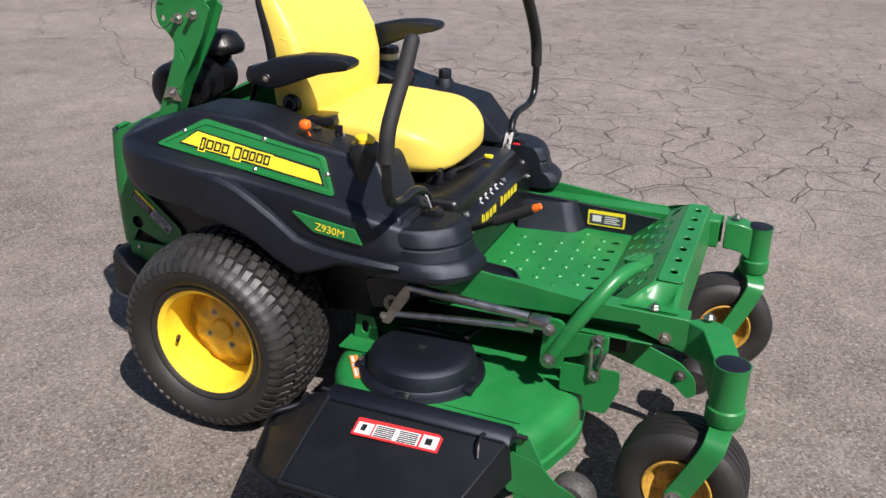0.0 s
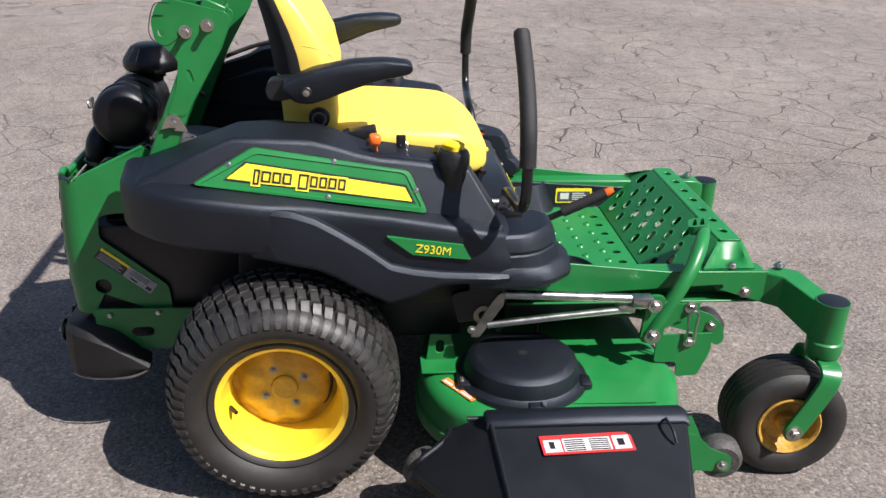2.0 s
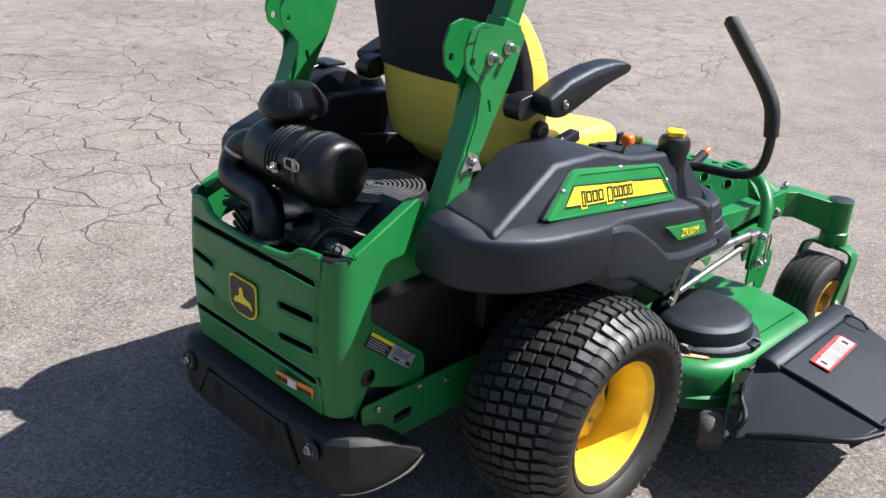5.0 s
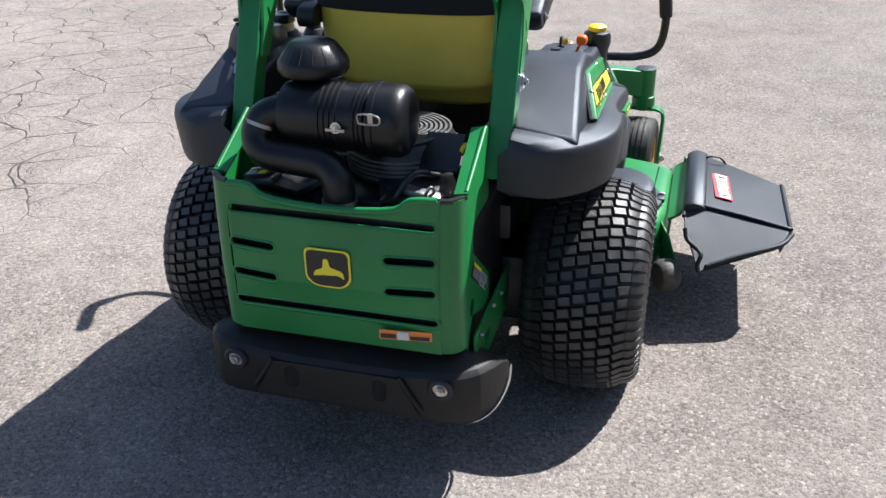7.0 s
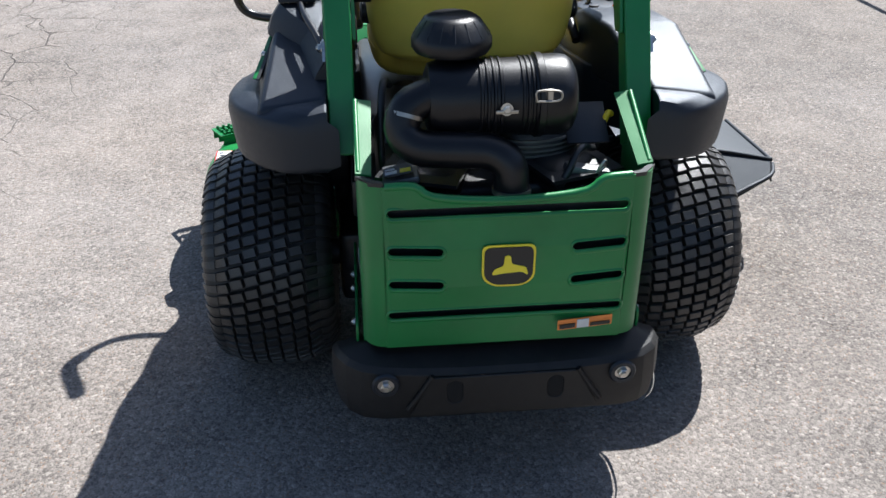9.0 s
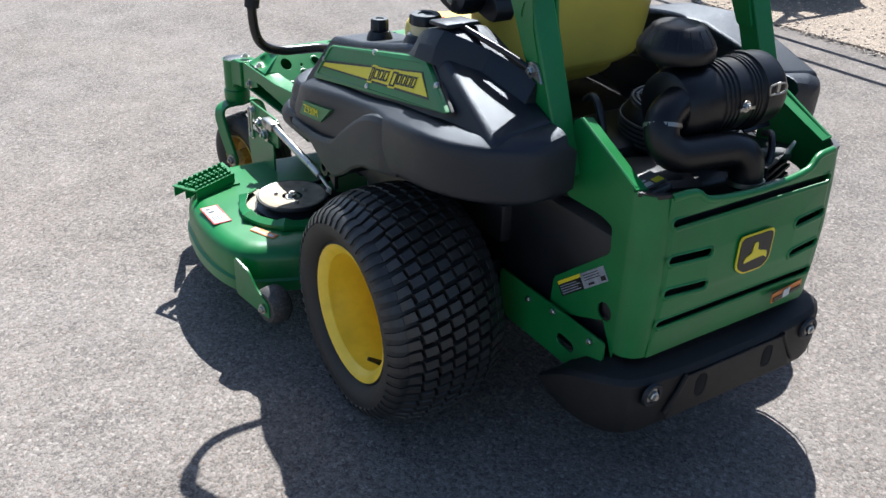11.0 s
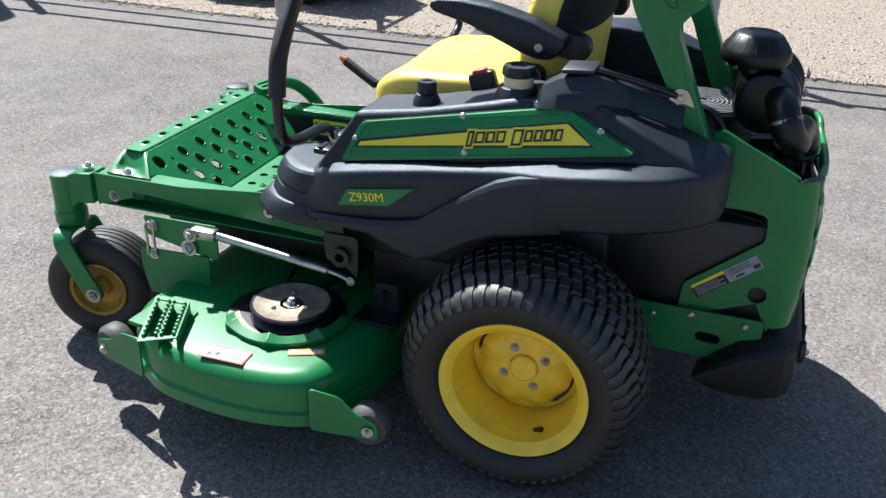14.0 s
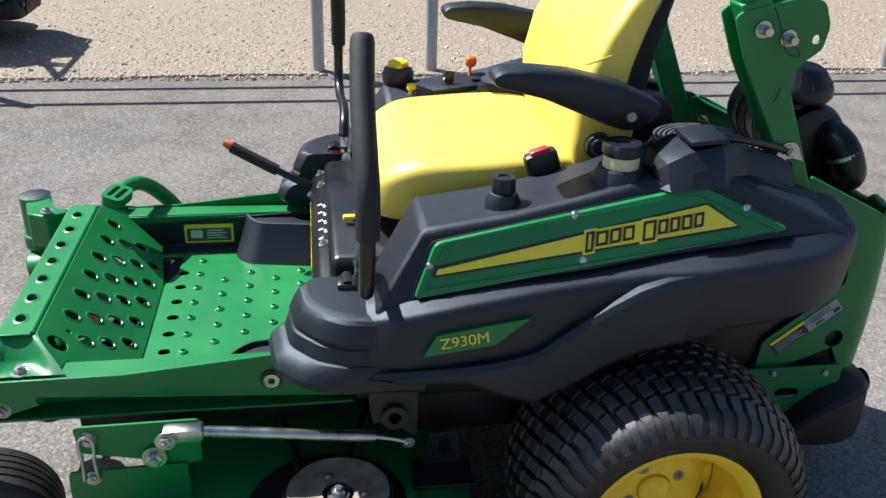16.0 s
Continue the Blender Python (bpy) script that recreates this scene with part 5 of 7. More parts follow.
def rops_at(z):
    return -0.262 + 0.42 * (z - 0.90)


def post_section(s, z, w):
    c = Vector((s * 0.318, rops_at(z), z))
    d = Vector((0, 1, -0.42)).normalized() * w
    return [c + Vector((-w, 0, 0)) - d, c + Vector((w, 0, 0)) - d, c + Vector((w, 0, 0)) + d, c + Vector((-w, 0, 0)) + d]


bm = bmesh.new()
add_box(bm, (0, rops_at(1.84), 1.845), (0.68, 0.044, 0.044), Matrix.Rotation(radians(-22.8), 3, "X"))
roll_bar = part("roll_bar", bm, GREEN, mower, "green folding roll bar leaning over the seat", bevel=0.004)
for s in (1, -1):
    for nm, z0, z1, w in (("lower_post", 0.71, 1.20, 0.028), ("upper_post", 1.06, 1.822, 0.023)):
        bm = bmesh.new()
        add_loft(bm, [post_section(s, z0, w), post_section(s, z1, w)])
        part(nm, bm, GREEN, roll_bar, "", bevel=0.004)
for s in (1, -1):
    for x in (0.345, 0.285):
        bm = bmesh.new()
        out = round_poly([(-0.222, 0.932), (-0.190, 0.990), (-0.136, 1.083), (-0.102, 1.168), (-0.115, 1.180), (-0.235, 1.207), (-0.268, 1.196), (-0.285, 1.155), (-0.279, 1.112), (-0.250, 1.090), (-0.230, 1.065), (-0.240, 1.000), (-0.266, 0.934)], 0.010, 4)
        add_plate(bm, out, [slot(-0.263, 1.130, 0.016, 0.018), slot(-0.205, 1.030, 0.010, 0.030, 15)], 0.007, frame_of((s * x - 0.0035, 0, 0), (0, 1, 0), (0, 0, 1)))
        part("hinge_plate", bm, GREEN, roll_bar, "green hinge plate", bevel=0.002)
    for y, z in ((-0.207, 1.133), (-0.156, 1.149)):
        bolt(roll_bar, (s * 0.350, y, z), (s, 0, 0), 0.0100, CHROME)
        bm = bmesh.new()
        add_cyl(bm, (s * 0.350, y, z), (s * 0.376, y, z), 0.0075, None, 12)
        part("pin", bm, CHROME, roll_bar)
    bm = bmesh.new()
    add_tube(bm, [(s * 0.364, -0.207, 1.133), (s * 0.372, -0.222, 1.108), (s * 0.366, -0.200, 1.112), (s * 0.368, -0.175, 1.165), (s * 0.360, -0.165, 1.190)] if s < 0 else [(s * 0.364, -0.207, 1.133), (s * 0.372, -0.25, 1.105), (s * 0.368, -0.285, 1.13), (s * 0.366, -0.27, 1.195), (s * 0.364, -0.235, 1.20)], 0.0012, 6, 6)
    part("retaining_wire", bm, DARK, roll_bar)
    bm = bmesh.new()
    add_plate(bm, round_poly([(-0.290, 0.888), (-0.218, 0.888), (-0.240, 0.936), (-0.266, 0.936)], 0.012), [slot(-0.254, 0.902, 0.010, 0.010)], 0.006, frame_of((s * 0.350 - 0.003, 0, 0), (0, 1, 0), (0, 0, 1)))
    part("foot_bracket", bm, CHROME, roll_bar, "zinc plated foot bracket")
    bolt(roll_bar, (s * 0.354, -0.253, 0.918), (s, 0, 0), 0.009, CHROME)


# ---- rear guard ----
guard = bmesh.new()


def guard_bow(x, z):
    return 0.024 * (1 - (x / 0.275) ** 2) + 0.012 * math.sin(math.pi * min(1, max(0, (z - 0.36) / 0.38)))


holes = [slot(0, 0.688, 0.475, 0.017), slot(0, 0.457, 0.482, 0.017)]
for z in (0.608, 0.533):
    holes += [slot(-0.184, z, 0.108, 0.018), slot(0.182, z, 0.110, 0.018)]
top = [(-0.247, 0.372), (0.247, 0.372), (0.247, 0.748), (0.180, 0.745), (0.150, 0.724), (0.05, 0.716), (-0.05, 0.716), (-0.150, 0.724), (-0.180, 0.745), (-0.247, 0.742)]
add_plate(guard, top, holes, 0.004, frame_of((0, -0.568, 0), (1, 0, 0), (0, 0, 1)), guard_bow)
for s in (1, -1):
    # rounded rear corner
    secs = []
    for k in range(11):
        a = radians(90 * k / 10)
        c = Vector((s * 0.247, -0.5245, 0))
        for_r = []
        for r, z in ((0.044, 0.372), (0.044, 0.460), (0.044, 0.560), (0.044, 0.660), (0.044, 0.746), (0.048, 0.746), (0.048, 0.660), (0.048, 0.560), (0.048, 0.460), (0.048, 0.372)):
            for_r.append(c + Vector((s * r * math.sin(a), -r * math.cos(a) - 0.012 * math.sin(math.pi * (z - 0.36) / 0.38) * math.cos(a), z)))
        secs.append(for_r)
    add_loft(guard, secs)
    side = [(-0.5245, 0.750), (-0.350, 0.836), (-0.332, 0.832), (-0.332, 0.660), (-0.440, 0.660), (-0.478, 0.650), (-0.482, 0.590), (-0.318, 0.452), (-0.310, 0.345), (-0.5245, 0.345)]
    add_plate(guard, round_poly(side, 0.012, 3), [slot(-0.487, 0.452, 0.044, 0.044)], 0.004, frame_of((s * 0.293 - 0.002, 0, 0), (0, 1, 0), (0, 0, 1)))
    a, b = Vector((s * 0.295, -0.528, 0.752)), Vector((s * 0.295, -0.345, 0.838))
    inn = Vector((-s * 0.038, 0, -0.006))
    add_loft(guard, [[a, b, b + inn, a + inn * 0.8], [v - Vector((0, 0, 0.004)) for v in (a, b, b + inn, a + inn * 0.8)]])
rear_guard = part("rear_guard", guard, GREEN, mower, "green slotted steel guard round the engine", 34)
for cx, cz, w in ((0, 0.688, 0.475), (0, 0.457, 0.482), (-0.184, 0.608, 0.108), (0.182, 0.608, 0.110), (-0.184, 0.533, 0.108), (0.182, 0.533, 0.110)):
    bm = bmesh.new()
    outer, inner = slot(cx, cz - 0.002, w + 0.014, 0.034, 0, 8), slot(cx, cz, w, 0.017, 0, 8)
    rows = []
    for f, lift in ((0.0, 0.0035), (0.30, 0.0062), (0.70, 0.0066), (1.0, 0.0030)):
        row = []
        for p, q in zip(outer, inner):
            x, z = p[0] + (q[0] - p[0]) * f, p[1] + (q[1] - p[1]) * f
            row.append(bm.verts.new((x, -0.568 - guard_bow(x, z) - lift, z)))
        rows.append(row)
    for a, b in zip(rows, rows[1:]):
        for k in range(len(a)):
            bm.faces.new((a[k], a[(k + 1) % len(a)], b[(k + 1) % len(a)], b[k]))
    part("slot_lip", bm, GREEN, rear_guard, "", 60)
bm = bmesh.new()
edge_pts = [(x, z) for x, z in ((-0.240, 0.740), (-0.185, 0.743), (-0.150, 0.722), (-0.05, 0.714), (0.05, 0.714), (0.150, 0.722), (0.185, 0.744), (0.240, 0.746))]
add_tube(bm, [(x, -0.566 - guard_bow(x, z), z) for x, z in edge_pts], 0.0085, 12, 3)
part("top_fold", bm, GREEN, rear_guard, "", 60)
for s in (1, -1):
    bm = bmesh.new()
    add_loft(bm, [[Vector((s * x, y, z)) for x, y in ((0.244, -0.5745), (0.270, -0.568), (0.2965, -0.536), (0.284, -0.534), (0.262, -0.557), (0.244, -0.564))] for z in (0.741, 0.7495)])
    part("corner_notch", bm, DARK, rear_guard)
    bm = bmesh.new()
    add_tube(bm, [(s * 0.290, -0.520, 0.751), (s * 0.290, -0.43, 0.796), (s * 0.290, -0.350, 0.836)], 0.0055, 12, 3)
    part("side_fold", bm, GREEN, rear_guard, "", 60)
# flat dark sheet close behind the slots
bm = bmesh.new()
add_loft(bm, [[Vector((x, -0.566, z)) for x, z in ((-0.24, 0.42), (0.24, 0.42), (0.24, 0.705), (-0.24, 0.705))], [Vector((x, -0.560, z)) for x, z in ((-0.24, 0.42), (0.24, 0.42), (0.24, 0.705), (-0.24, 0.705))]])
part("guard_backing", bm, DARK, rear_guard)
for grow, mat, lift, nm in ((0.0, STRIPE, 0.0, "badge"), (-0.0045, STICKER_BLACK, 0.0015, "badge_field")):
    bm = bmesh.new()
    o = [(-0.055 - grow, 0.622 + grow), (0.052 + grow, 0.622 + grow), (0.052 + grow, 0.545 - grow), (0.030, 0.528 - grow), (-0.030, 0.528 - grow), (-0.055 - grow, 0.545 - grow)]
    add_plate(bm, round_poly(o[::-1], 0.015, 4), (), 0.003, frame_of((0, -0.6045 - lift, 0), (1, 0, 0), (0, 0, 1)))
    part(nm, bm, mat, rear_guard, "black and yellow maker's plate" if not grow else "")
bm = bmesh.new()
add_plate(bm, round_poly([(-0.036, 0.556), (-0.030, 0.570), (-0.012, 0.576), (-0.010, 0.600), (0.002, 0.600), (0.004, 0.580), (0.034, 0.572), (0.038, 0.552), (0.026, 0.562), (-0.008, 0.560)], 0.006, 3), (), 0.002, frame_of((0, -0.6085, 0), (1, 0, 0), (0, 0, 1)))
part("badge_mark", bm, STRIPE, rear_guard, "plain yellow mark")
flat_sticker(rear_guard, "caution_label", STICKER_ORANGE, (0.108, -0.5985, 0.408), (1, 0.12, 0), (0, 0, 1), 0.120, 0.024, 0.002, 0.002, "orange caution label")
bars(rear_guard, "print", STICKER_BLACK, (0.108, -0.6015, 0.408), (1, 0.12, 0), (0, 0, 1), [(0.004, 0.004, 0.034, 0.010), (0.072, 0.003, 0.043, 0.008)])
bars(rear_guard, "pictogram", STICKER_WHITE, (0.108, -0.6015, 0.408), (1, 0.12, 0), (0, 0, 1), [(0.042, 0.002, 0.026, 0.020)])
for s in (1, -1):
    u = Vector((0, 0.145, -0.118)).normalized() if s > 0 else Vector((0, -0.145, 0.118)).normalized()
    o = Vector((s * 0.2962, -0.476, 0.570)) if s > 0 else Vector((s * 0.2962, -0.330, 0.451))
    v = Vector((0, 0.118, 0.145))
    off = -v.normalized() * 0.040
    flat_sticker(rear_guard, "warning_label", STICKER_BLACK, o + off, u, v, 0.086, 0.034, 0.0014, 0.002, "black and white warning label")
    flat_sticker(rear_guard, "warning_label_white", STICKER_DIMMED, o + off + u * 0.087, u, v, 0.086, 0.034, 0.0014, 0.002)
    bars(rear_guard, "print", STICKER_DIMMED, o + off + u * 0.004, u, v, [(0.002, 0.004 + 0.0055 * k, 0.072 - 0.010 * (k % 2), 0.0022) for k in range(4)], 0.002)
    bars(rear_guard, "print_dark", STICKER_BLACK, o + off + u * 0.095, u, v, [(0.002, 0.016 + 0.0055 * k, 0.055, 0.0020) for k in range(3)] + [(0.058, 0.004, 0.016, 0.010), (0.012, 0.004, 0.02, 0.005)], 0.002)
    bars(rear_guard, "caution_strip", STRIPE, o + off + u * 0.002, u, v, [(0.0, 0.027, 0.086, 0.008)], 0.002)

# lower side plates
for s in (1, -1):
    bm = bmesh.new()
    add_plate(bm, round_poly([(-0.515, 0.392), (-0.14, 0.392), (-0.14, 0.30), (-0.18, 0.27), (-0.40, 0.268), (-0.515, 0.345)], 0.012, 3), [slot(-0.394, 0.322, 0.060, 0.028, 4)], 0.006, frame_of((s * 0.308 - 0.003, 0, 0), (0, 1, 0), (0, 0, 1)))
    plate = part("side_plate", bm, GREEN, mower, "green lower side plate", bevel=0.0015)
    for y, z in ((-0.474, 0.374), (-0.348, 0.381), (-0.258, 0.365)):
        bolt(plate, (s * 0.311, y, z), (s, 0, 0), 0.0075, CHROME, washer=False)

# ---- bumper ----
bm = bmesh.new()
half_path = [(0.366, -0.372, 0.246, 0.232), (0.372, -0.42, 0.285, 0.214), (0.370, -0.475, 0.318, 0.207), (0.360, -0.530, 0.335, 0.203), (0.338, -0.575, 0.342, 0.202), (0.305, -0.602, 0.341, 0.202), (0.262, -0.613, 0.338, 0.202), (0.18, -0.616, 0.332, 0.203), (0.09, -0.618, 0.330, 0.204), (0.0, -0.618, 0.330, 0.204)]
path = half_path + [(-x, y, a, b) for x, y, a, b in reversed(half_path[:-1])]
secs = []
for i, (x, y, zt, zb) in enumerate(path):
    p0, p1 = path[max(i - 1, 0)], path[min(i + 1, len(path) - 1)]
    d = Vector((p1[0] - p0[0], p1[1] - p0[1], 0)).normalized()
    n_in = Vector((d.y, -d.x, 0))
    if n_in.dot(Vector((-x, -0.2 - y, 0))) < 0:
        n_in = -n_in
    c = Vector((x, y, 0))
    h = zt - zb
    secs.append([c + n_in * 0.016 + Vector((0, 0, zb)), c + n_in * 0.006 + Vector((0, 0, zb + 0.004)), c + Vector((0, 0, zb + h * 0.35)), c + n_in * 0.003 + Vector((0, 0, zt - 0.012)), c + n_in * 0.014 + Vector((0, 0, zt)), c + n_in * 0.070 + Vector((0, 0, zt + 0.018 * min(1, h * 9))), c + n_in * 0.070 + Vector((0, 0, zt - 0.004)), c + n_in * 0.022 + Vector((0, 0, zt - 0.014)), c + n_in * 0.022 + Vector((0, 0, zb))])
add_loft(bm, secs)
bumper = part("bumper", bm, DUSTY_BLACK, mower, "scuffed black rear bumper", 32, bevel=0.003)
bm = bmesh.new()
add_plate(bm, [(-0.205, 0.218), (0.205, 0.218), (0.158, 0.318), (-0.158, 0.318)], [slot(0.108, 0.278, 0.034, 0.060), slot(-0.108, 0.278, 0.034, 0.060)], 0.005, frame_of((0, -0.6165, 0), (1, 0, 0), (0, 0, 1)))
part("middle_panel", bm, DUSTY_BLACK, bumper, "", bevel=0.003)
for s in (1, -1):
    bolt(bumper, (s * 0.2535, -0.615, 0.303), (0, -1, 0), 0.012, CHROME)
    bm = bmesh.new()
    add_lathe(bm, [(0.018, 0.0), (0.030, 0.0), (0.026, 0.005), (0.018, 0.005)], axis_frame((s * 0.2535, -0.6165, 0.303), (s * 0.2535, -0.7, 0.303)), 24, True)
    part("bolt_boss", bm, BLACK, bumper)
    # near-black plug fills the slot in place of the pocket's shade
    bm = bmesh.new()
    add_box(bm, (s * 0.108, -0.6180, 0.278), (0.034, 0.003, 0.060), None, 0.0005)
    part("pocket", bm, PITCH, bumper)
    bm = bmesh.new()
    add_tube(bm, [(s * 0.155, -0.619, 0.322), (s * 0.180, -0.6195, 0.280), (s * 0.208, -0.6185, 0.238)], 0.006, 8, 3)
    part("rib", bm, DUSTY_BLACK, bumper)
    if s > 0:
        bm = bmesh.new()
        edge = [(s * x, y, zb + 0.004) for x, y, zt, zb in half_path[:6]]
        add_tube(bm, edge, [0.0035, 0.004, 0.003, 0.002, 0.0015, 0.001], 10, 4)
        part("worn_edge", bm, SCUFFED, bumper, "pale scuffed lower edge", 60)
    # dark disc on the solid face, coloured like a hole in shade
    bm = bmesh.new()
    add_lathe(bm, [(0, 0), (0.006, 0), (0.006, 0.002), (0, 0.002)], axis_frame((s * 0.05, -0.6175, 0.315), (s * 0.05, -0.7, 0.315)), 12)
    part("hole", bm, DARK, bumper)


# ---- engine ----
bm = bmesh.new()
add_box(bm, (0, -0.30, 0.52), (0.42, 0.36, 0.34), None, 0.02)
engine = part("engine", bm, DARK, mower, "black twin cylinder engine behind the seat", bevel=0.004)
bm = bmesh.new()
add_box(bm, (0.0, -0.18, 0.60), (0.50, 0.22, 0.24), None, 0.03)
part("fan_shroud", bm, DARK, engine)
for s in (1, -1):
    turn = Matrix.Rotation(radians(20 * s), 3, "Z")
    bm = bmesh.new()
    add_box(bm, (s * 0.14, -0.40, 0.66), (0.14, 0.14, 0.12), turn, 0.02)
    part("cylinder", bm, DARK, engine)
    for k in range(6):
        bm = bmesh.new()
        add_box(bm, (s * 0.15, -0.42, 0.60 + 0.022 * k), (0.17, 0.16, 0.008), turn)
        part("cooling_fin", bm, DARK, engine)
bm = bmesh.new()
add_lathe(bm, [(0, 0.70), (0.135, 0.70), (0.135, 0.755), (0.115, 0.785), (0, 0.785)], Matrix.Translation((0.075, -0.275, 0)), 40)
part("blower_housing", bm, DARK, engine)
for k in range(9):
    bm = bmesh.new()
    r = 0.112 - 0.0115 * k
    add_lathe(bm, [(r - 0.0028, 0.792), (r + 0.0028, 0.792), (r + 0.0028, 0.797), (r - 0.0028, 0.797)], Matrix.Translation((0.075, -0.275, 0)), 40, True)
    part("screen_ring", bm, ALUMINIUM, engine)
bm = bmesh.new()
for k in range(6):
    a = radians(60 * k)
    add_box(bm, (0.075 + 0.055 * math.cos(a), -0.275 + 0.055 * math.sin(a), 0.790), (0.11, 0.006, 0.004), Matrix.Rotation(a, 3, "Z"))
for k in range(5):
    add_lathe(bm, [(0.131, 0.708 + 0.011 * k), (0.138, 0.708 + 0.011 * k), (0.138, 0.713 + 0.011 * k), (0.131, 0.713 + 0.011 * k)], Matrix.Translation((0.075, -0.275, 0)), 40, True)
part("screen_spokes", bm, ALUMINIUM, engine)
for nm, c, q, turn, bev in (("shield", (0.195, -0.365, 0.775), (0.09, 0.10, 0.006), (38, "X"), 0.002), ("valve_cover", (0.18, -0.47, 0.712), (0.10, 0.035, 0.022), (10, "Y"), 0.008), ("valve_cover", (-0.205, -0.475, 0.715), (0.075, 0.055, 0.016), (-10, "Y"), 0.004)):
    bm = bmesh.new()
    add_box(bm, c, q, Matrix.Rotation(radians(turn[0]), 3, turn[1]), bev)
    part(nm, bm, DARK if nm == "shield" else ALUMINIUM, engine, "" if nm == "shield" else "cast aluminium cover")
flat_sticker(engine, "engine_label", STICKER_GREY, (-0.24, -0.50, 0.7265), (1, 0, 0.17), (0, 1, 0), 0.06, 0.050, 0.002, 0.004, "grey engine label with yellow and white marks")
bars(engine, "print", STICKER_WHITE, (-0.24, -0.50, 0.7265), (1, 0, 0.17), (0, 1, 0), [(0.004, 0.006, 0.024, 0.012), (0.004, 0.024, 0.020, 0.006)], 0.0035)
bars(engine, "caution_strip", STRIPE, (-0.24, -0.50, 0.7265), (1, 0, 0.17), (0, 1, 0), [(0.034, 0.006, 0.022, 0.016)], 0.0035)
bm = bmesh.new()
add_tube(bm, [(-0.235, -0.40, 0.66), (-0.240, -0.38, 0.74), (-0.236, -0.35, 0.82), (-0.228, -0.31, 0.86), (-0.215, -0.27, 0.84)], 0.008, 10, 6)
part("hose", bm, DARK, engine, "black rubber hose")
bm = bmesh.new()
add_tube(bm, [(0.10, -0.50, 0.66), (0.13, -0.50, 0.72), (0.16, -0.47, 0.76), (0.20, -0.42, 0.74)], 0.008, 10, 6)
part("hose", bm, DARK, engine, "black rubber hose")
bm = bmesh.new()
add_tube(bm, [(0.19, -0.50, 0.72), (0.205, -0.50, 0.745), (0.21, -0.49, 0.73), (0.195, -0.49, 0.715)], 0.0035, 8, 5)
part("hook", bm, CHROME, engine)
bm = bmesh.new()
add_tube(bm, [(0.235, -0.36, 0.77), (0.245, -0.355, 0.79), (0.255, -0.345, 0.785)], 0.007, 10, 4)
part("dipstick", bm, YELLOWP, engine, "yellow dipstick loop")
# air cleaner canister
mx = Matrix.Translation((0, -0.430, 0.864)) @ Matrix.Rotation(radians(90), 4, "Y")
bm = bmesh.new()
prof = [(0, -0.152), (0.060, -0.152), (0.080, -0.145), (0.088, -0.125), (0.088, -0.055)]
for k in range(4):
    z = -0.05 + 0.013 * k
    prof += [(0.088, z), (0.092, z + 0.002), (0.092, z + 0.006), (0.088, z + 0.008)]
prof += [(0.088, 0.03)]
for k in range(3):
    z = 0.032 + 0.010 * k
    prof += [(0.088, z), (0.092, z + 0.002), (0.092, z + 0.005), (0.088, z + 0.007)]
prof += [(0.092, 0.064), (0.098, 0.066), (0.098, 0.078), (0.094, 0.080), (0.094, 0.112), (0.091, 0.127), (0.083, 0.138), (0.068, 0.145), (0.040, 0.149), (0.0, 0.150)]
prof = [(r * 0.86, h) for r, h in prof]
add_lathe(bm, prof, mx, 56)
cleaner = part("air_cleaner", bm, CANISTER, mower, "ribbed black air cleaner canister", 30)
bm = bmesh.new()
add_tube(bm, [(-0.125, -0.455, 0.885), (-0.185, -0.470, 0.862), (-0.200, -0.488, 0.820), (-0.170, -0.505, 0.792), (-0.095, -0.512, 0.786), (-0.030, -0.520, 0.782), (0.004, -0.534, 0.758), (0.010, -0.540, 0.700)], [0.036, 0.036, 0.035, 0.036, 0.036, 0.036, 0.036, 0.035], 22, 6)
part("intake_pipe", bm, CANISTER, cleaner, "black bent intake pipe", 60)
bm = bmesh.new()
add_lathe(bm, [(0.036, 0), (0.039, 0), (0.039, 0.010), (0.036, 0.010)], axis_frame((0.010, -0.539, 0.714), (0.010, -0.540, 0.70)), 28, True)
part("hose_clamp", bm, STEEL, cleaner)
bm = bmesh.new()
add_lathe(bm, [(0.036, 0), (0.038, 0), (0.038, 0.008), (0.036, 0.008)], axis_frame((-0.192, -0.474, 0.850), (-0.198, -0.482, 0.83)), 28, True)
part("hose_clamp", bm, STEEL, cleaner)
bm = bmesh.new()
add_lathe(bm, [(0.027, 0.915), (0.027, 0.940), (0.052, 0.943), (0.074, 0.949), (0.080, 0.958), (0.080, 0.974), (0.076, 0.982), (0.066, 0.997), (0.054, 1.012), (0.044, 1.018), (0.0, 1.020)], Matrix.Translation((-0.094, -0.388, 0)), 48)
add_lathe(bm, [(0.034, 0.928), (0.034, 0.948), (0.027, 0.950)], Matrix.Translation((-0.094, -0.388, 0)), 32)
part("precleaner", bm, CANISTER, cleaner, "black mushroom shaped precleaner")
for k in range(16):
    a = 2 * math.pi * k / 16
    bm = bmesh.new()
    add_tube(bm, [(-0.094 + r * math.cos(a), -0.388 + r * math.sin(a), z) for r, z in ((0.0760, 0.9825), (0.0540, 1.0125))], 0.0010, 5, 1)
    part("rib", bm, DARK, cleaner)
bm = bmesh.new()
mm = Matrix.Translation((0.082, -0.511, 0.893))
add_tube(bm, [mm @ Vector(p) for p in ((-0.026, -0.010, -0.010), (0.014, -0.010, -0.010), (0.022, -0.011, 0.0), (0.014, -0.010, 0.010), (-0.026, -0.010, 0.010), (-0.026, -0.010, -0.010))], 0.0022, 6, 3)
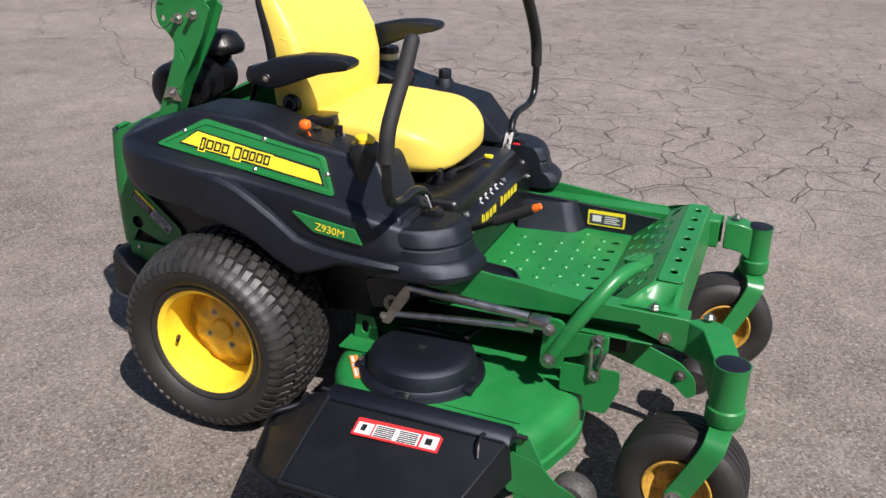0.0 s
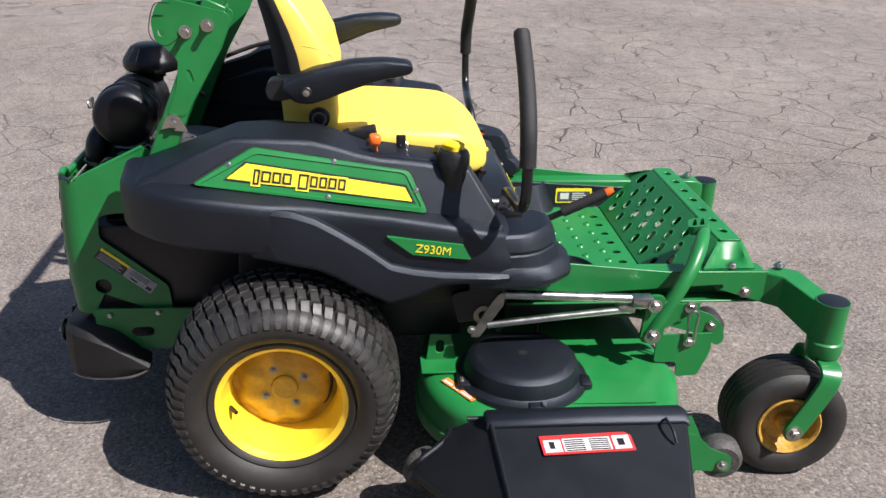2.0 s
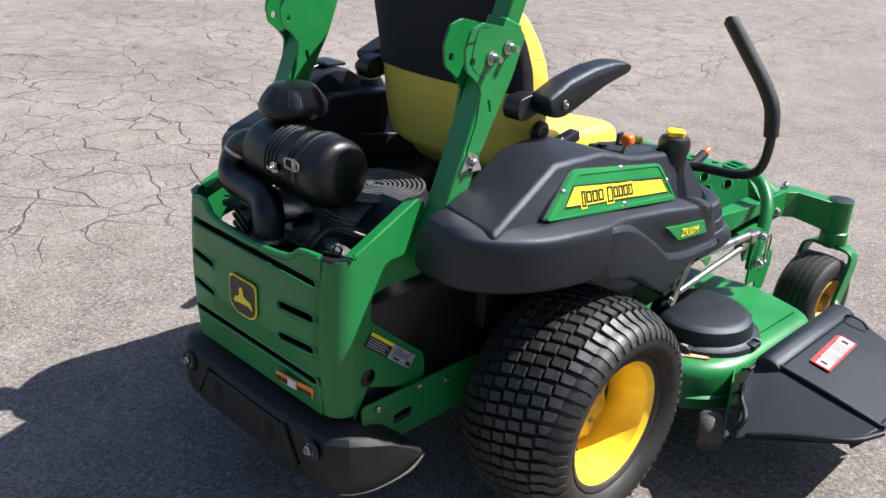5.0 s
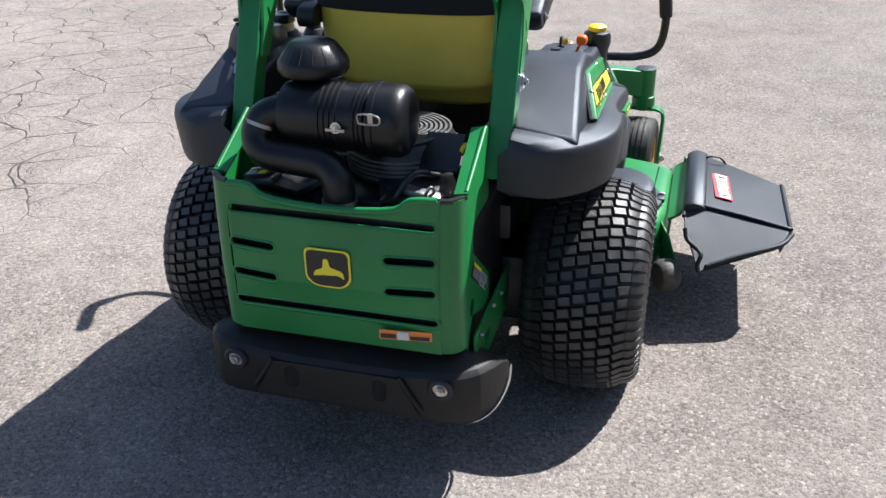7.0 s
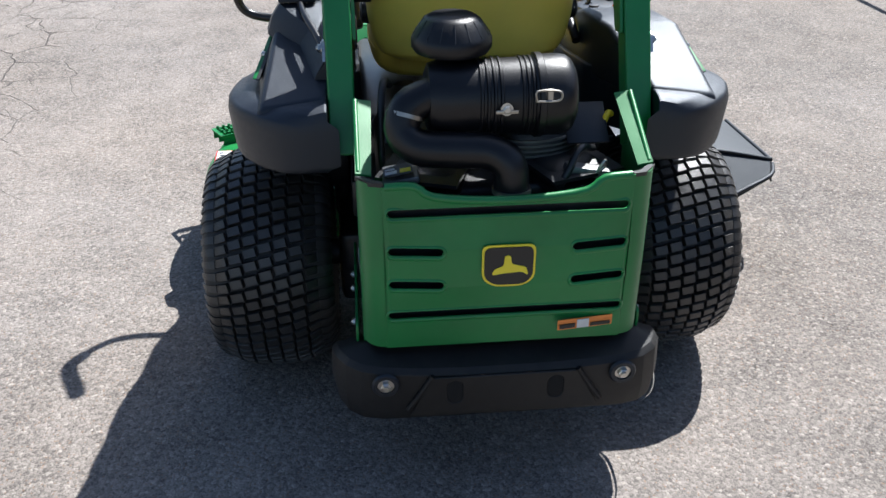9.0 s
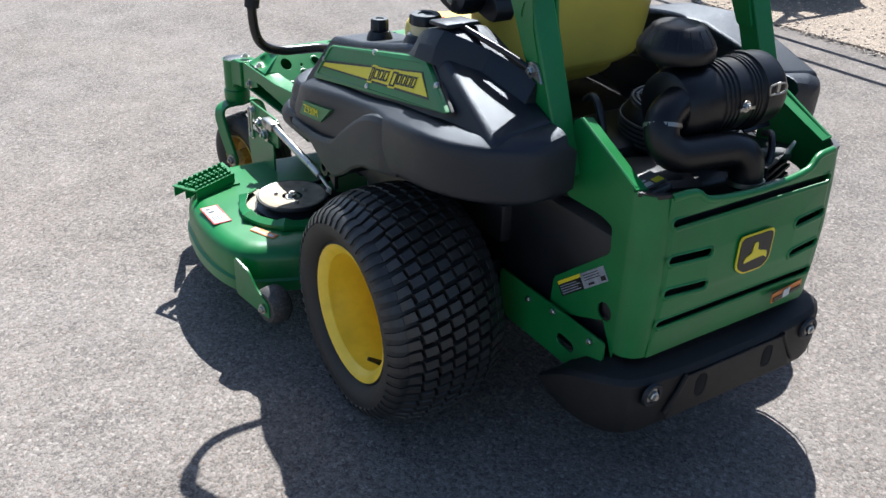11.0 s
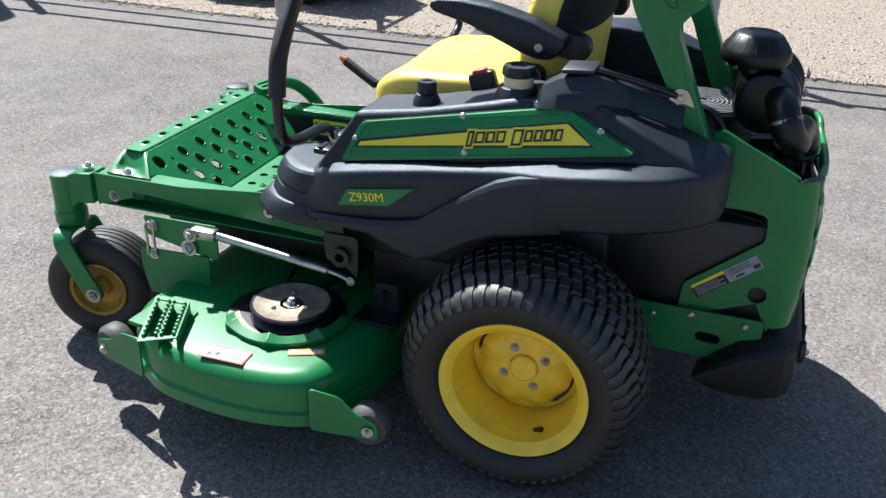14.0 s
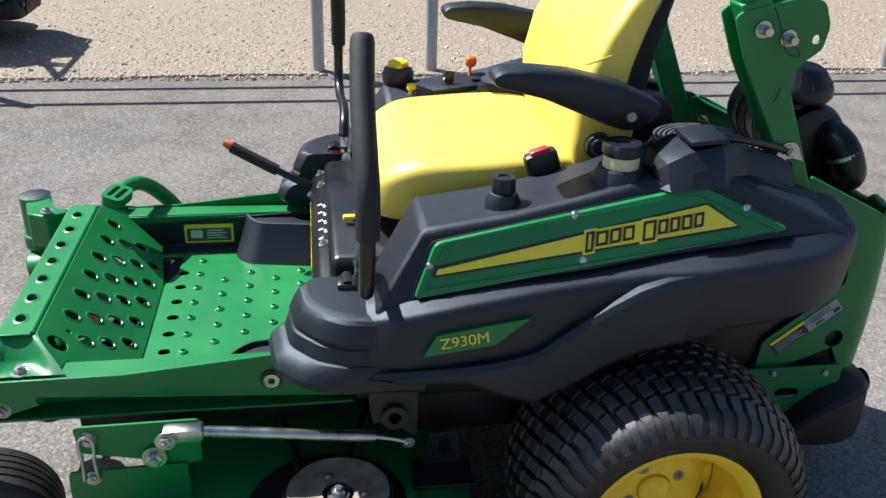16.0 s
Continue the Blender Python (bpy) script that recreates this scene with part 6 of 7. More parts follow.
add_box(bm, mm @ Vector((0.0, -0.007, 0)), (0.010, 0.004, 0.026))
part("clip", bm, STEEL, cleaner, "wire clip")
bolt(cleaner, (0.0, -0.512, 0.866), (0, -1, 0.1), 0.008, CHROME, "wing_bolt")
bm = bmesh.new()
add_box(bm, (0.0, -0.516, 0.862), (0.044, 0.004, 0.007), None, 0.001)
part("wing_nut", bm, STEEL, cleaner)


# ---- mower deck ----
DECK = [(-0.60, 1.045), (-0.700, 0.988), (-0.783, 0.855), (-0.806, 0.68), (-0.800, 0.55), (-0.768, 0.440), (-0.67, 0.395), (-0.55, 0.352), (-0.40, 0.335), (-0.20, 0.365), (0.0, 0.40), (0.20, 0.365), (0.38, 0.340), (0.50, 0.340), (0.60, 0.378), (0.675, 0.455), (0.705, 0.55), (0.715, 0.95), (0.655, 1.005), (0.48, 1.058), (0.20, 1.02), (-0.20, 1.02)]
edge_line = round_poly(DECK, 0.05, 3)
mid = Vector((-0.05, 0.70))


def deck_loop(inset, z):
    out = []
    k = len(edge_line)
    for i, p in enumerate(edge_line):
        t = (edge_line[(i + 1) % k] - edge_line[i - 1]).normalized()
        nrm = Vector((-t.y, t.x))
        if nrm.dot(mid - p) < 0:
            nrm = -nrm
        q = p + nrm * inset
        out.append(Vector((q.x, q.y, z)))
    return out


bm = bmesh.new()
add_loft(bm, [deck_loop(i, z) for i, z in ((0.006, 0.144), (0.0, 0.147), (0.0, 0.178), (0.008, 0.184), (0.009, 0.236), (0.013, 0.250), (0.023, 0.263), (0.040, 0.272), (0.060, 0.275))])
deck = part("mower_deck", bm, GREEN, mower, "green stamped steel mowing deck", 26)
# folded rim along the discharge side
bm = bmesh.new()
add_loft(bm, [[Vector((x, y, z)) for x, z in ((0.700, 0.262), (0.735, 0.285), (0.746, 0.305), (0.740, 0.307), (0.728, 0.290), (0.696, 0.270))] for y in (0.50, 0.72, 0.97)])
add_plate(bm, round_poly([(0.955, 0.10), (1.015, 0.10), (1.045, 0.18), (1.02, 0.24), (0.985, 0.31), (0.955, 0.315)], 0.015), (), 0.006, frame_of((0.728, 0, 0), (0, 1, 0), (0, 0, 1)))
part("discharge_rim", bm, GREEN, deck, bevel=0.002)
# round black belt cover on the right
bm = bmesh.new()
rows = []
for rr, z in ((0.0, 0.344), (0.012, 0.344), (0.118, 0.3432), (0.132, 0.3395), (0.142, 0.331), (0.148, 0.314), (0.151, 0.294), (0.156, 0.290), (0.171, 0.287), (0.174, 0.276)):
    row = []
    for k in range(64):
        a = 2 * math.pi * k / 64
        x, y = rr * math.cos(a), rr * math.sin(a)
        x = max(x, -0.80 * 0.155 if rr > 0.12 else x)
        row.append(bm.verts.new((0.500 + x, 0.612 + y, z)))
    rows.append(row)
for a, b in zip(rows, rows[1:]):
    for k in range(64):
        try:
            bm.faces.new((a[k], a[(k + 1) % 64], b[(k + 1) % 64], b[k]))
        except ValueError:
            pass
bmesh.ops.remove_doubles(bm, verts=bm.verts[:], dist=1e-5)
part("belt_cover", bm, BLACK, deck, "domed black plastic belt cover", 30)
for c, q in (((0.545, 0.455, 0.286), (0.05, 0.030, 0.018)), ((0.555, 0.770, 0.286), (0.05, 0.030, 0.018)), ((0.665, 0.625, 0.284), (0.03, 0.045, 0.018))):
    bm = bmesh.new()
    add_box(bm, c, q, None, 0.005)
    part("cover_tab", bm, BLACK, deck)
# near-black disc on the closed cover stands for the shade inside its hole
bm = bmesh.new()
add_lathe(bm, [(0, 0.3448), (0.011, 0.3448), (0.011, 0.340), (0, 0.340)], Matrix.Translation((0.500, 0.612, 0)), 20)
part("cover_hole_shade", bm, PITCH, deck)
for x, y in ((0.548, 0.449), (0.668, 0.64)):
    bm = bmesh.new()
    add_box(bm, (x, y, 0.297), (0.020, 0.010, 0.006), None, 0.002)
    part("cover_clip", bm, STEEL, deck)
# bare pulley on the left, in its opening
# flat dark disc on the closed deck puts the opening's shade into colour
bm = bmesh.new()
add_lathe(bm, [(0, 0.276), (0.155, 0.276), (0.155, 0.279), (0, 0.279)], Matrix.Translation((-0.515, 0.640, 0)), 40)
part("spindle_opening_disc", bm, DARK, deck, "flat dark disc standing for the shaded opening round the spindle")
bm = bmesh.new()
add_loft(bm, [[Vector((-0.515 + r * math.cos(radians(a)), 0.640 + r * math.sin(radians(a)), z)) for a, r in ((105, 0.152), (130, 0.153), (155, 0.153), (180, 0.150), (175, 0.118), (150, 0.112), (125, 0.115), (108, 0.125))] for z in (0.278, 0.282)])
part("bare_patch", bm, PALE, deck, "bare rubbed metal beside the pulley")
bm = bmesh.new()
add_lathe(bm, [(0.0, 0.302), (0.030, 0.304), (0.036, 0.311), (0.082, 0.312), (0.092, 0.318), (0.104, 0.320), (0.106, 0.315), (0.088, 0.303), (0.088, 0.299), (0.106, 0.288), (0.104, 0.283), (0.03, 0.283), (0, 0.283)], Matrix.Translation((-0.523, 0.620, 0)), 48)
part("pulley", bm, DARK, deck, "black spindle pulley with a worn pale face")
bm = bmesh.new()
add_lathe(bm, [(0.034, 0.3125), (0.094, 0.3185), (0.097, 0.3205), (0.080, 0.3150), (0.030, 0.3150)], Matrix.Translation((-0.523, 0.620, 0)), 48, True)
part("pulley_face", bm, PALE, deck)
bolt(deck, (-0.523, 0.620, 0.311), (0, 0, 1), 0.014, CHROME, "spindle_nut")
for a in (20, 140, 260):
    bolt(deck, (-0.523 + 0.05 * math.cos(radians(a)), 0.620 + 0.05 * math.sin(radians(a)), 0.313), (0, 0, 1), 0.007, CHROME, washer=False)
bm = bmesh.new()
arc = []
for k in range(17):
    a = radians(120 + 155 * k / 16)
    w = 1.0 + (0.06 if k % 5 == 2 else 0.0)
    p = Vector((-0.515 + 0.162 * w * math.cos(a), 0.630 + 0.162 * w * math.sin(a), 0))
    q = Vector((-0.515 + 0.140 * math.cos(a), 0.630 + 0.140 * math.sin(a), 0))
    h = 0.298 + (0.008 if k % 5 == 2 else 0)
    arc.append([p + Vector((0, 0, 0.272)), p + Vector((0, 0, h - 0.010)), q + Vector((0, 0, h)), q + Vector((0, 0, h - 0.005)), p + Vector((0, 0, h - 0.017))])
add_loft(bm, arc)
part("cover_bracket", bm, GREEN, deck, "bent green cover bracket", bevel=0.001)
# belt
bm = bmesh.new()
add_tube(bm, [(-0.42, 0.60, 0.301), (-0.20, 0.54, 0.301), (0.05, 0.55, 0.303), (0.30, 0.58, 0.301)], 0.008, 8, 4)
part("belt", bm, DARK, deck, "black drive belt")
bm = bmesh.new()
add_tube(bm, [(-0.44, 0.69, 0.301), (-0.15, 0.75, 0.301), (0.10, 0.73, 0.303), (0.36, 0.67, 0.301)], 0.008, 8, 4)
part("belt", bm, DARK, deck, "black drive belt")
bm = bmesh.new()
add_lathe(bm, [(0, 0.28), (0.12, 0.28), (0.12, 0.33), (0.09, 0.345), (0, 0.345)], Matrix.Translation((0.0, 0.74, 0)), 32)
part("middle_pulley", bm, DARK, deck)
# toothed step plate on the left front of the deck
bm = bmesh.new()


def step_at(u, v, lift=0.0):
    """A place on the step: u across the tread, v outwards along it."""
    p = Vector((-0.611, 0.865)).lerp(Vector((-0.613, 0.962)), u)
    q = Vector((-0.757, 0.806)).lerp(Vector((-0.802, 0.884)), u)
    p = p.lerp(q, v)
    return Vector((p.x, p.y, 0.309 + 0.05 * (p.x + 0.61) + lift))


rim = [step_at(u, v).to_2d() for u, v in ((0, 0), (1, 0), (1, 1), (0, 1))]
hol = [[step_at(u, v).to_2d() for u, v in ((u0, 0.07), (u1, 0.07), (u1, 0.93), (u0, 0.93))] for u0, u1 in ((0.09, 0.44), (0.56, 0.91))]
add_plate(bm, rim, hol, 0.004, Matrix.Translation((0, 0, 0.309)), lambda x, y: 0.05 * (x + 0.61))
for u in (0.10, 0.43, 0.57, 0.90):
    for k in range(9):
        add_box(bm, step_at(u, 0.10 + 0.10 * k, 0.007), (0.009, 0.006, 0.010), Matrix.Rotation(radians(20), 3, "Z"))
for u in (0.0, 0.5, 1.0):
    add_loft(bm, [[step_at(u, v), step_at(u, v) + Vector((0, 0, -0.034)), step_at(u, v) + Vector((0, 0.004, -0.034)), step_at(u, v) + Vector((0, 0.004, 0))] for v in (0.0, 0.97)])
part("step_plate", bm, GREEN, deck, "toothed green step on the deck")
bm = bmesh.new()
add_loft(bm, [[Vector((x, y, z)) for x, y in ((-0.72, 0.84), (-0.60, 0.852), (-0.60, 0.98), (-0.70, 0.99))] for z in (0.270, 0.281)])
part("step_base", bm, GREEN, deck)


def roller(x, y, z, r, w, yaw, arm, face=1):
    """An anti-scalp roller on a green arm that runs back to the deck."""
    mm = Matrix.Translation((x, y, z)) @ Matrix.Rotation(radians(yaw), 4, "Z") @ Matrix.Rotation(radians(90), 4, "Y")
    bm = bmesh.new()
    add_lathe(bm, [(0, -w), (r * 0.8, -w), (r, -w * 0.6), (r * 1.02, 0), (r, w * 0.6), (r * 0.8, w), (0, w)], mm, 32)
    ob = part("deck_roller", bm, WORN_ROLLER, deck, "scuffed black anti-scalp roller", 40)
    for q in (1, -1) if w > 0.05 else (face,):
        bm = bmesh.new()
        d = mm.to_3x3() @ Vector((0, 0, 1)) * (q * (w + 0.004))
        c = Vector((x, y, z)) + d
        e = Vector(arm) + d
        u = (e - c).normalized()
        v = Vector((0, 0, 1))
        L = (e - c).length
        add_plate(bm, round_poly([(-0.025, -0.024), (L + 0.05, -0.016), (L + 0.05, 0.100), (L * 0.75, 0.085), (L * 0.35, 0.045), (-0.022, 0.022)], 0.014), (), 0.005, frame_of(c, u, v))
        part("roller_arm", bm, GREEN, deck)
        bolt(deck, c + d.normalized() * 0.004, d, 0.009, CHROME)


roller(-0.652, 1.080, 0.164, 0.055, 0.030, -19, (-0.687, 0.972, 0.162), -1)
roller(-0.718, 0.318, 0.162, 0.052, 0.030, 12, (-0.734, 0.405, 0.162), -1)
roller(0.700, 1.095, 0.150, 0.055, 0.032, -8, (0.70, 0.99, 0.155))
roller(0.712, 0.345, 0.148, 0.052, 0.030, 30, (0.66, 0.46, 0.155))
# labels on the deck
flat_sticker(deck, "danger_label", STICKER_RED, (-0.768, 0.742, 0.2765), (0.02, -1, 0), (1, 0.02, 0.0), 0.118, 0.054, 0.0015, 0.003, "red and white danger label")
bars(deck, "pictogram", STICKER_WHITE, (-0.768, 0.742, 0.2765), (0.02, -1, 0), (1, 0.02, 0), [(0.004, 0.004, 0.054, 0.044), (0.061, 0.004, 0.053, 0.046)], 0.0022)
bars(deck, "print", STICKER_GREY, (-0.768, 0.742, 0.2765), (0.02, -1, 0), (1, 0.02, 0), [(0.016, 0.010, 0.010, 0.014), (0.036, 0.012, 0.010, 0.018)] + [(0.068, 0.010 + 0.007 * k, 0.038, 0.003) for k in range(4)], 0.0028)
flat_sticker(deck, "caution_label", STICKER_ORANGE, (-0.690, 0.545, 0.2765), (0.40, -0.9, 0), (0.9, 0.40, 0), 0.088, 0.024, 0.0015, 0.002, "orange caution label")
bars(deck, "print", STICKER_WHITE, (-0.690, 0.545, 0.2765), (0.40, -0.9, 0), (0.9, 0.40, 0), [(0.004, 0.004, 0.018, 0.016), (0.028, 0.004, 0.026, 0.007), (0.060, 0.004, 0.022, 0.012)], 0.0022)
flat_sticker(deck, "caution_label", STICKER_ORANGE, (0.520, 0.398, 0.2765), (0.85, 0.58, 0), (-0.58, 0.85, 0), 0.120, 0.024, 0.0015, 0.002, "orange caution label")
bars(deck, "print", STICKER_WHITE, (0.520, 0.398, 0.2765), (0.85, 0.58, 0), (-0.58, 0.85, 0), [(0.006, 0.004, 0.030, 0.008), (0.046, 0.003, 0.016, 0.018), (0.072, 0.004, 0.040, 0.006), (0.072, 0.014, 0.034, 0.005)], 0.0022)

# discharge chute
bm = bmesh.new()
A = [Vector((0.742, y, 0.318)) for y in (0.480, 0.960)]
B = [Vector((0.790, y, 0.330)) for y in (0.488, 0.955)]
C = [Vector((1.070, 0.505, 0.272)), Vector((1.065, 0.885, 0.262))]
D = [Vector((1.078, 0.503, 0.258)), Vector((1.073, 0.890, 0.246))]
E0, E1 = Vector((0.806, 0.298, 0.196)), Vector((1.036, 0.412, 0.248))
E2 = E1 + Vector((0.006, 0, -0.012))
F0 = Vector((0.752, 0.400, 0.290))
G0, G1 = B[1] + Vector((0, 0.012, -0.11)), C[1] + Vector((-0.005, 0.02, -0.035))
corner = {}
for quad in ((A[0], B[0], B[1], A[1]), (B[0], C[0], C[1], B[1]), (C[0], D[0], D[1], C[1]), (B[0], E0, E1, C[0]), (A[0], F0, E0, B[0]), (C[0], E1, E2, D[0]), (B[1], C[1], G1, G0)):
    for v in quad:
        if tuple(v) not in corner:
            corner[tuple(v)] = bm.verts.new(v)
    bm.faces.new([corner[tuple(v)] for v in quad])
bmesh.ops.recalc_face_normals(bm, faces=bm.faces[:])
bmesh.ops.solidify(bm, geom=bm.faces[:], thickness=0.006)
chute = part("discharge_chute", bm, CHUTE, mower, "black rubber discharge chute with a warning label", 30, bevel=0.003)
bm = bmesh.new()
add_tube(bm, [B[0] + Vector((0, 0, 0.004)), (B[0] + C[0]) / 2 + Vector((0, 0, 0.006)), C[0] + Vector((0, 0, 0.002))], 0.006, 10, 3)
add_tube(bm, [C[0], (C[0] + C[1]) / 2, C[1]], 0.008, 10, 2)
add_tube(bm, [E0 + Vector((0.02, 0.02, 0.012)), (E0 + E1) / 2 + Vector((0, 0.006, 0.012)), E1 + Vector((0, 0.005, 0.008)), D[0]], 0.007, 10, 3)
add_tube(bm, [F0, F0 + Vector((0.012, -0.02, -0.03)), E0 + Vector((0.0, 0.03, 0.05)), E0 + Vector((-0.006, 0.012, 0.02)), E0], 0.007, 10, 3)
part("chute_bead", bm, CHUTE, chute)
bm = bmesh.new()
add_loft(bm, [[Vector((x, y, z - drop)) for x, z in round_poly([(0.740, 0.312), (0.744, 0.338), (0.770, 0.347), (0.800, 0.341), (0.812, 0.326), (0.780, 0.318)], 0.010, 3)] for y, drop in ((0.478, 0.006), (0.486, 0.0), (0.720, -0.002), (0.945, 0.0), (0.958, 0.008))])
part("hinge_strip", bm, BLACK, chute, "wide rolled hinge strip of the chute", 50)
u = (C[1] - C[0]).normalized()
vv = (C[0] - B[0]).normalized()
o = Vector((0.838, 0.592, 0.3225))
flat_sticker(chute, "warning_label", STICKER_RED, o, vv, u, 0.056, 0.215, 0.0020, 0.003, "red and white warning label")
bars(chute, "pictogram", STICKER_WHITE, o, vv, u, [(0.014, 0.006, 0.036, 0.040), (0.010, 0.168, 0.040, 0.040), (0.012, 0.050, 0.038, 0.112)], 0.0028)
bars(chute, "print", STICKER_BLACK, o, vv, u, [(0.016 + 0.006 * k, 0.054 + 0.058 * c, 0.003, 0.046) for k in range(6) for c in (0, 1)] + [(0.020, 0.018, 0.020, 0.012), (0.020, 0.178, 0.020, 0.016)], 0.0036)
bm = bmesh.new()
add_tube(bm, [(0.800, 0.900, 0.333), (0.815, 0.895, 0.345), (0.850, 0.900, 0.340), (0.870, 0.905, 0.318)], 0.0035, 8, 4)
part("chute_spring", bm, DARK, chute)
bm = bmesh.new()
add_cyl(bm, (0.745, 0.440, 0.312), (0.745, 0.985, 0.312), 0.006)
part("hinge_rod", bm, DARK, chute)

# ---- deck lift linkage ----
for s in (1, -1):
    bm = bmesh.new()
    if s > 0:
        add_plate(bm, round_poly([(0.42, 0.50), (0.55, 0.525), (0.56, 0.47), (0.53, 0.42), (0.48, 0.385), (0.45, 0.40)], 0.02), [slot(0.506, 0.441, 0.030, 0.030)], 0.016, frame_of((0.448, 0, 0), (0, 1, 0), (0, 0, 1)))
    else:
        add_plate(bm, round_poly([(0.46, 0.50), (0.56, 0.50), (0.55, 0.42), (0.50, 0.36), (0.465, 0.365)], 0.02), [slot(0.511, 0.438, 0.030, 0.030)], 0.012, frame_of((-0.458, 0, 0), (0, 1, 0), (0, 0, 1)))
    crank_boss = bmesh.new()
    add_lathe(crank_boss, [(0.013, 0), (0.026, 0), (0.026, 0.022), (0.013, 0.022)], axis_frame((s * 0.448, 0.508, 0.440), (s * 0.5, 0.508, 0.440)), 24, True)
    crank = part("bell_crank", bm, DARK, mower, "pivot plate of the deck lift", bevel=0.002)
    # right boss is worn pale; the left one is coloured dark as shade
    part("boss", crank_boss, PALE if s > 0 else DARK, crank)
    if s > 0:
        bm = bmesh.new()
        add_plate(bm, round_poly([(0.476, 0.378), (0.500, 0.376), (0.560, 0.470), (0.560, 0.505), (0.545, 0.500), (0.515, 0.455)], 0.006), (), 0.006, frame_of((0.465, 0, 0), (0, 1, 0), (0, 0, 1)))
        part("worn_arm", bm, STEEL, crank, "worn bare steel arm")
    bolt(crank, (s * 0.466, 0.481, 0.378 if s < 0 else 0.396), (s, 0, 0), 0.008, CHROME)
    bm = bmesh.new()
    if s > 0:
        add_tube(bm, [(0.468, 0.560, 0.500), (0.468, 0.740, 0.490), (0.468, 0.895, 0.482)], 0.0125, 16, 1)
    else:
        add_tube(bm, [(-0.464, 0.545, 0.397), (-0.464, 0.72, 0.417), (-0.464, 0.868, 0.434)], 0.0115, 16, 1)
    rod = part("lift_rod", bm, CHROME, mower, "shiny zinc plated lift rod")
    bm = bmesh.new()
    if s > 0:
        add_tube(bm, [(0.466, 0.520, 0.410), (0.466, 0.700, 0.430), (0.466, 0.870, 0.447)], 0.010, 14, 1)
        part("lower_rod", bm, CHROME, rod)
        bm = bmesh.new()
        add_box(bm, (0.468, 0.925, 0.474), (0.040, 0.060, 0.034), None, 0.010)
        add_box(bm, (0.460, 0.885, 0.452), (0.030, 0.05, 0.026), None, 0.006)
    else:
        add_tube(bm, [(-0.464, 0.482, 0.378), (-0.464, 0.51, 0.388), (-0.464, 0.548, 0.397)], 0.006, 12, 1)
        part("rod_end", bm, CHROME, rod)
        bm = bmesh.new()
        add_box(bm, (-0.466, 0.900, 0.436), (0.036, 0.075, 0.030), None, 0.008)
    part("rod_yoke", bm, CHROME, rod)
    bolt(rod, (s * 0.490, 0.955 if s > 0 else 0.930, 0.470 if s > 0 else 0.436), (s, 0, 0), 0.012, CHROME)
    # hanger plates and the wire link between them
    bm = bmesh.new()
    if s < 0:
        add_plate(bm, round_poly([(0.873, 0.455), (1.098, 0.452), (1.092, 0.395), (0.90, 0.355), (0.873, 0.36)], 0.008), (), 0.006, frame_of((-0.456, 0, 0), (0, 1, 0), (0, 0, 1)))
    else:
        add_plate(bm, round_poly([(0.93, 0.44), (1.10, 0.45), (1.10, 0.405), (0.97, 0.36)], 0.008), (), 0.006, frame_of((0.430, 0, 0), (0, 1, 0), (0, 0, 1)))
    arm = part("lift_arm", bm, GREEN, mower, "green deck lift arm", bevel=0.0015)
    bolt(arm, (s * (0.456 if s < 0 else 0.437), 1.073, 0.426 if s < 0 else 0.437), (s, 0, 0), 0.011, CHROME)
    if s < 0:
        bolt(arm, (-0.462, 0.958, 0.381), (-1, 0, 0), 0.015, CHROME)
    bm = bmesh.new()
    outline = [(0.985, 0.280), (1.048, 0.278), (1.052, 0.232), (1.112, 0.236), (1.140, 0.312), (1.138, 0.366), (0.985, 0.362)] if s > 0 else [(0.900, 0.222), (1.100, 0.218), (1.118, 0.300), (1.116, 0.355), (0.900, 0.362)]
    add_plate(bm, round_poly(outline, 0.008), (), 0.006, frame_of(((0.448 if s > 0 else -0.463), 0, 0), (0, 1, 0), (0, 0, 1)))
    hanger = part("deck_hanger", bm, GREEN, mower, "green hanger plate on the deck", bevel=0.0015)
    bolt(hanger, (0.455 if s > 0 else -0.463, 1.073, 0.342), (s, 0, 0), 0.010, CHROME)
    bm = bmesh.new()
    x = 0.462 if s > 0 else -0.468
    add_tube(bm, [(x, 1.062, 0.340), (x, 1.064, 0.385), (x, 1.062, 0.425), (x, 1.075, 0.438), (x, 1.088, 0.425), (x, 1.086, 0.385), (x, 1.088, 0.340)], 0.0038, 8, 4)
    part("wire_link", bm, CHROME, hanger)
    bm = bmesh.new()
    add_plate(bm, [(0.365, 0.28), (0.450, 0.28), (0.430, 0.360), (0.375, 0.362)], [slot(0.402, 0.325, 0.022, 0.040)], 0.006, frame_of((s * 0.420, 0, 0), (0, 1, 0), (0, 0, 1)))
    add_box(bm, (s * 0.445, 0.41, 0.282), (0.09, 0.12, 0.006))
    # the left bracket's dark colour stands in for shade under the frame
    part("rear_hanger", bm, GREEN if s > 0 else DARK, mower, "green rear deck bracket" if s > 0 else "rear deck bracket coloured dark for the shade under the frame", bevel=0.0015)
# middle roller in front of the deck on its bracket
bm = bmesh.new()
add_plate(bm, round_poly([(1.00, 0.262), (1.02, 0.288), (1.16, 0.300), (1.262, 0.262), (1.305, 0.222), (1.316, 0.170), (1.290, 0.152), (1.250, 0.190), (1.05, 0.250)], 0.014), (), 0.006, frame_of((0.152, 0, 0), (0, 1, 0), (0, 0, 1)))
bracket = part("roller_bracket", bm, GREEN, mower, "green bracket of the middle deck roller", bevel=0.0015)
bolt(bracket, (0.158, 1.264, 0.225), (1, 0, 0), 0.011, CHROME)
bm = bmesh.new()
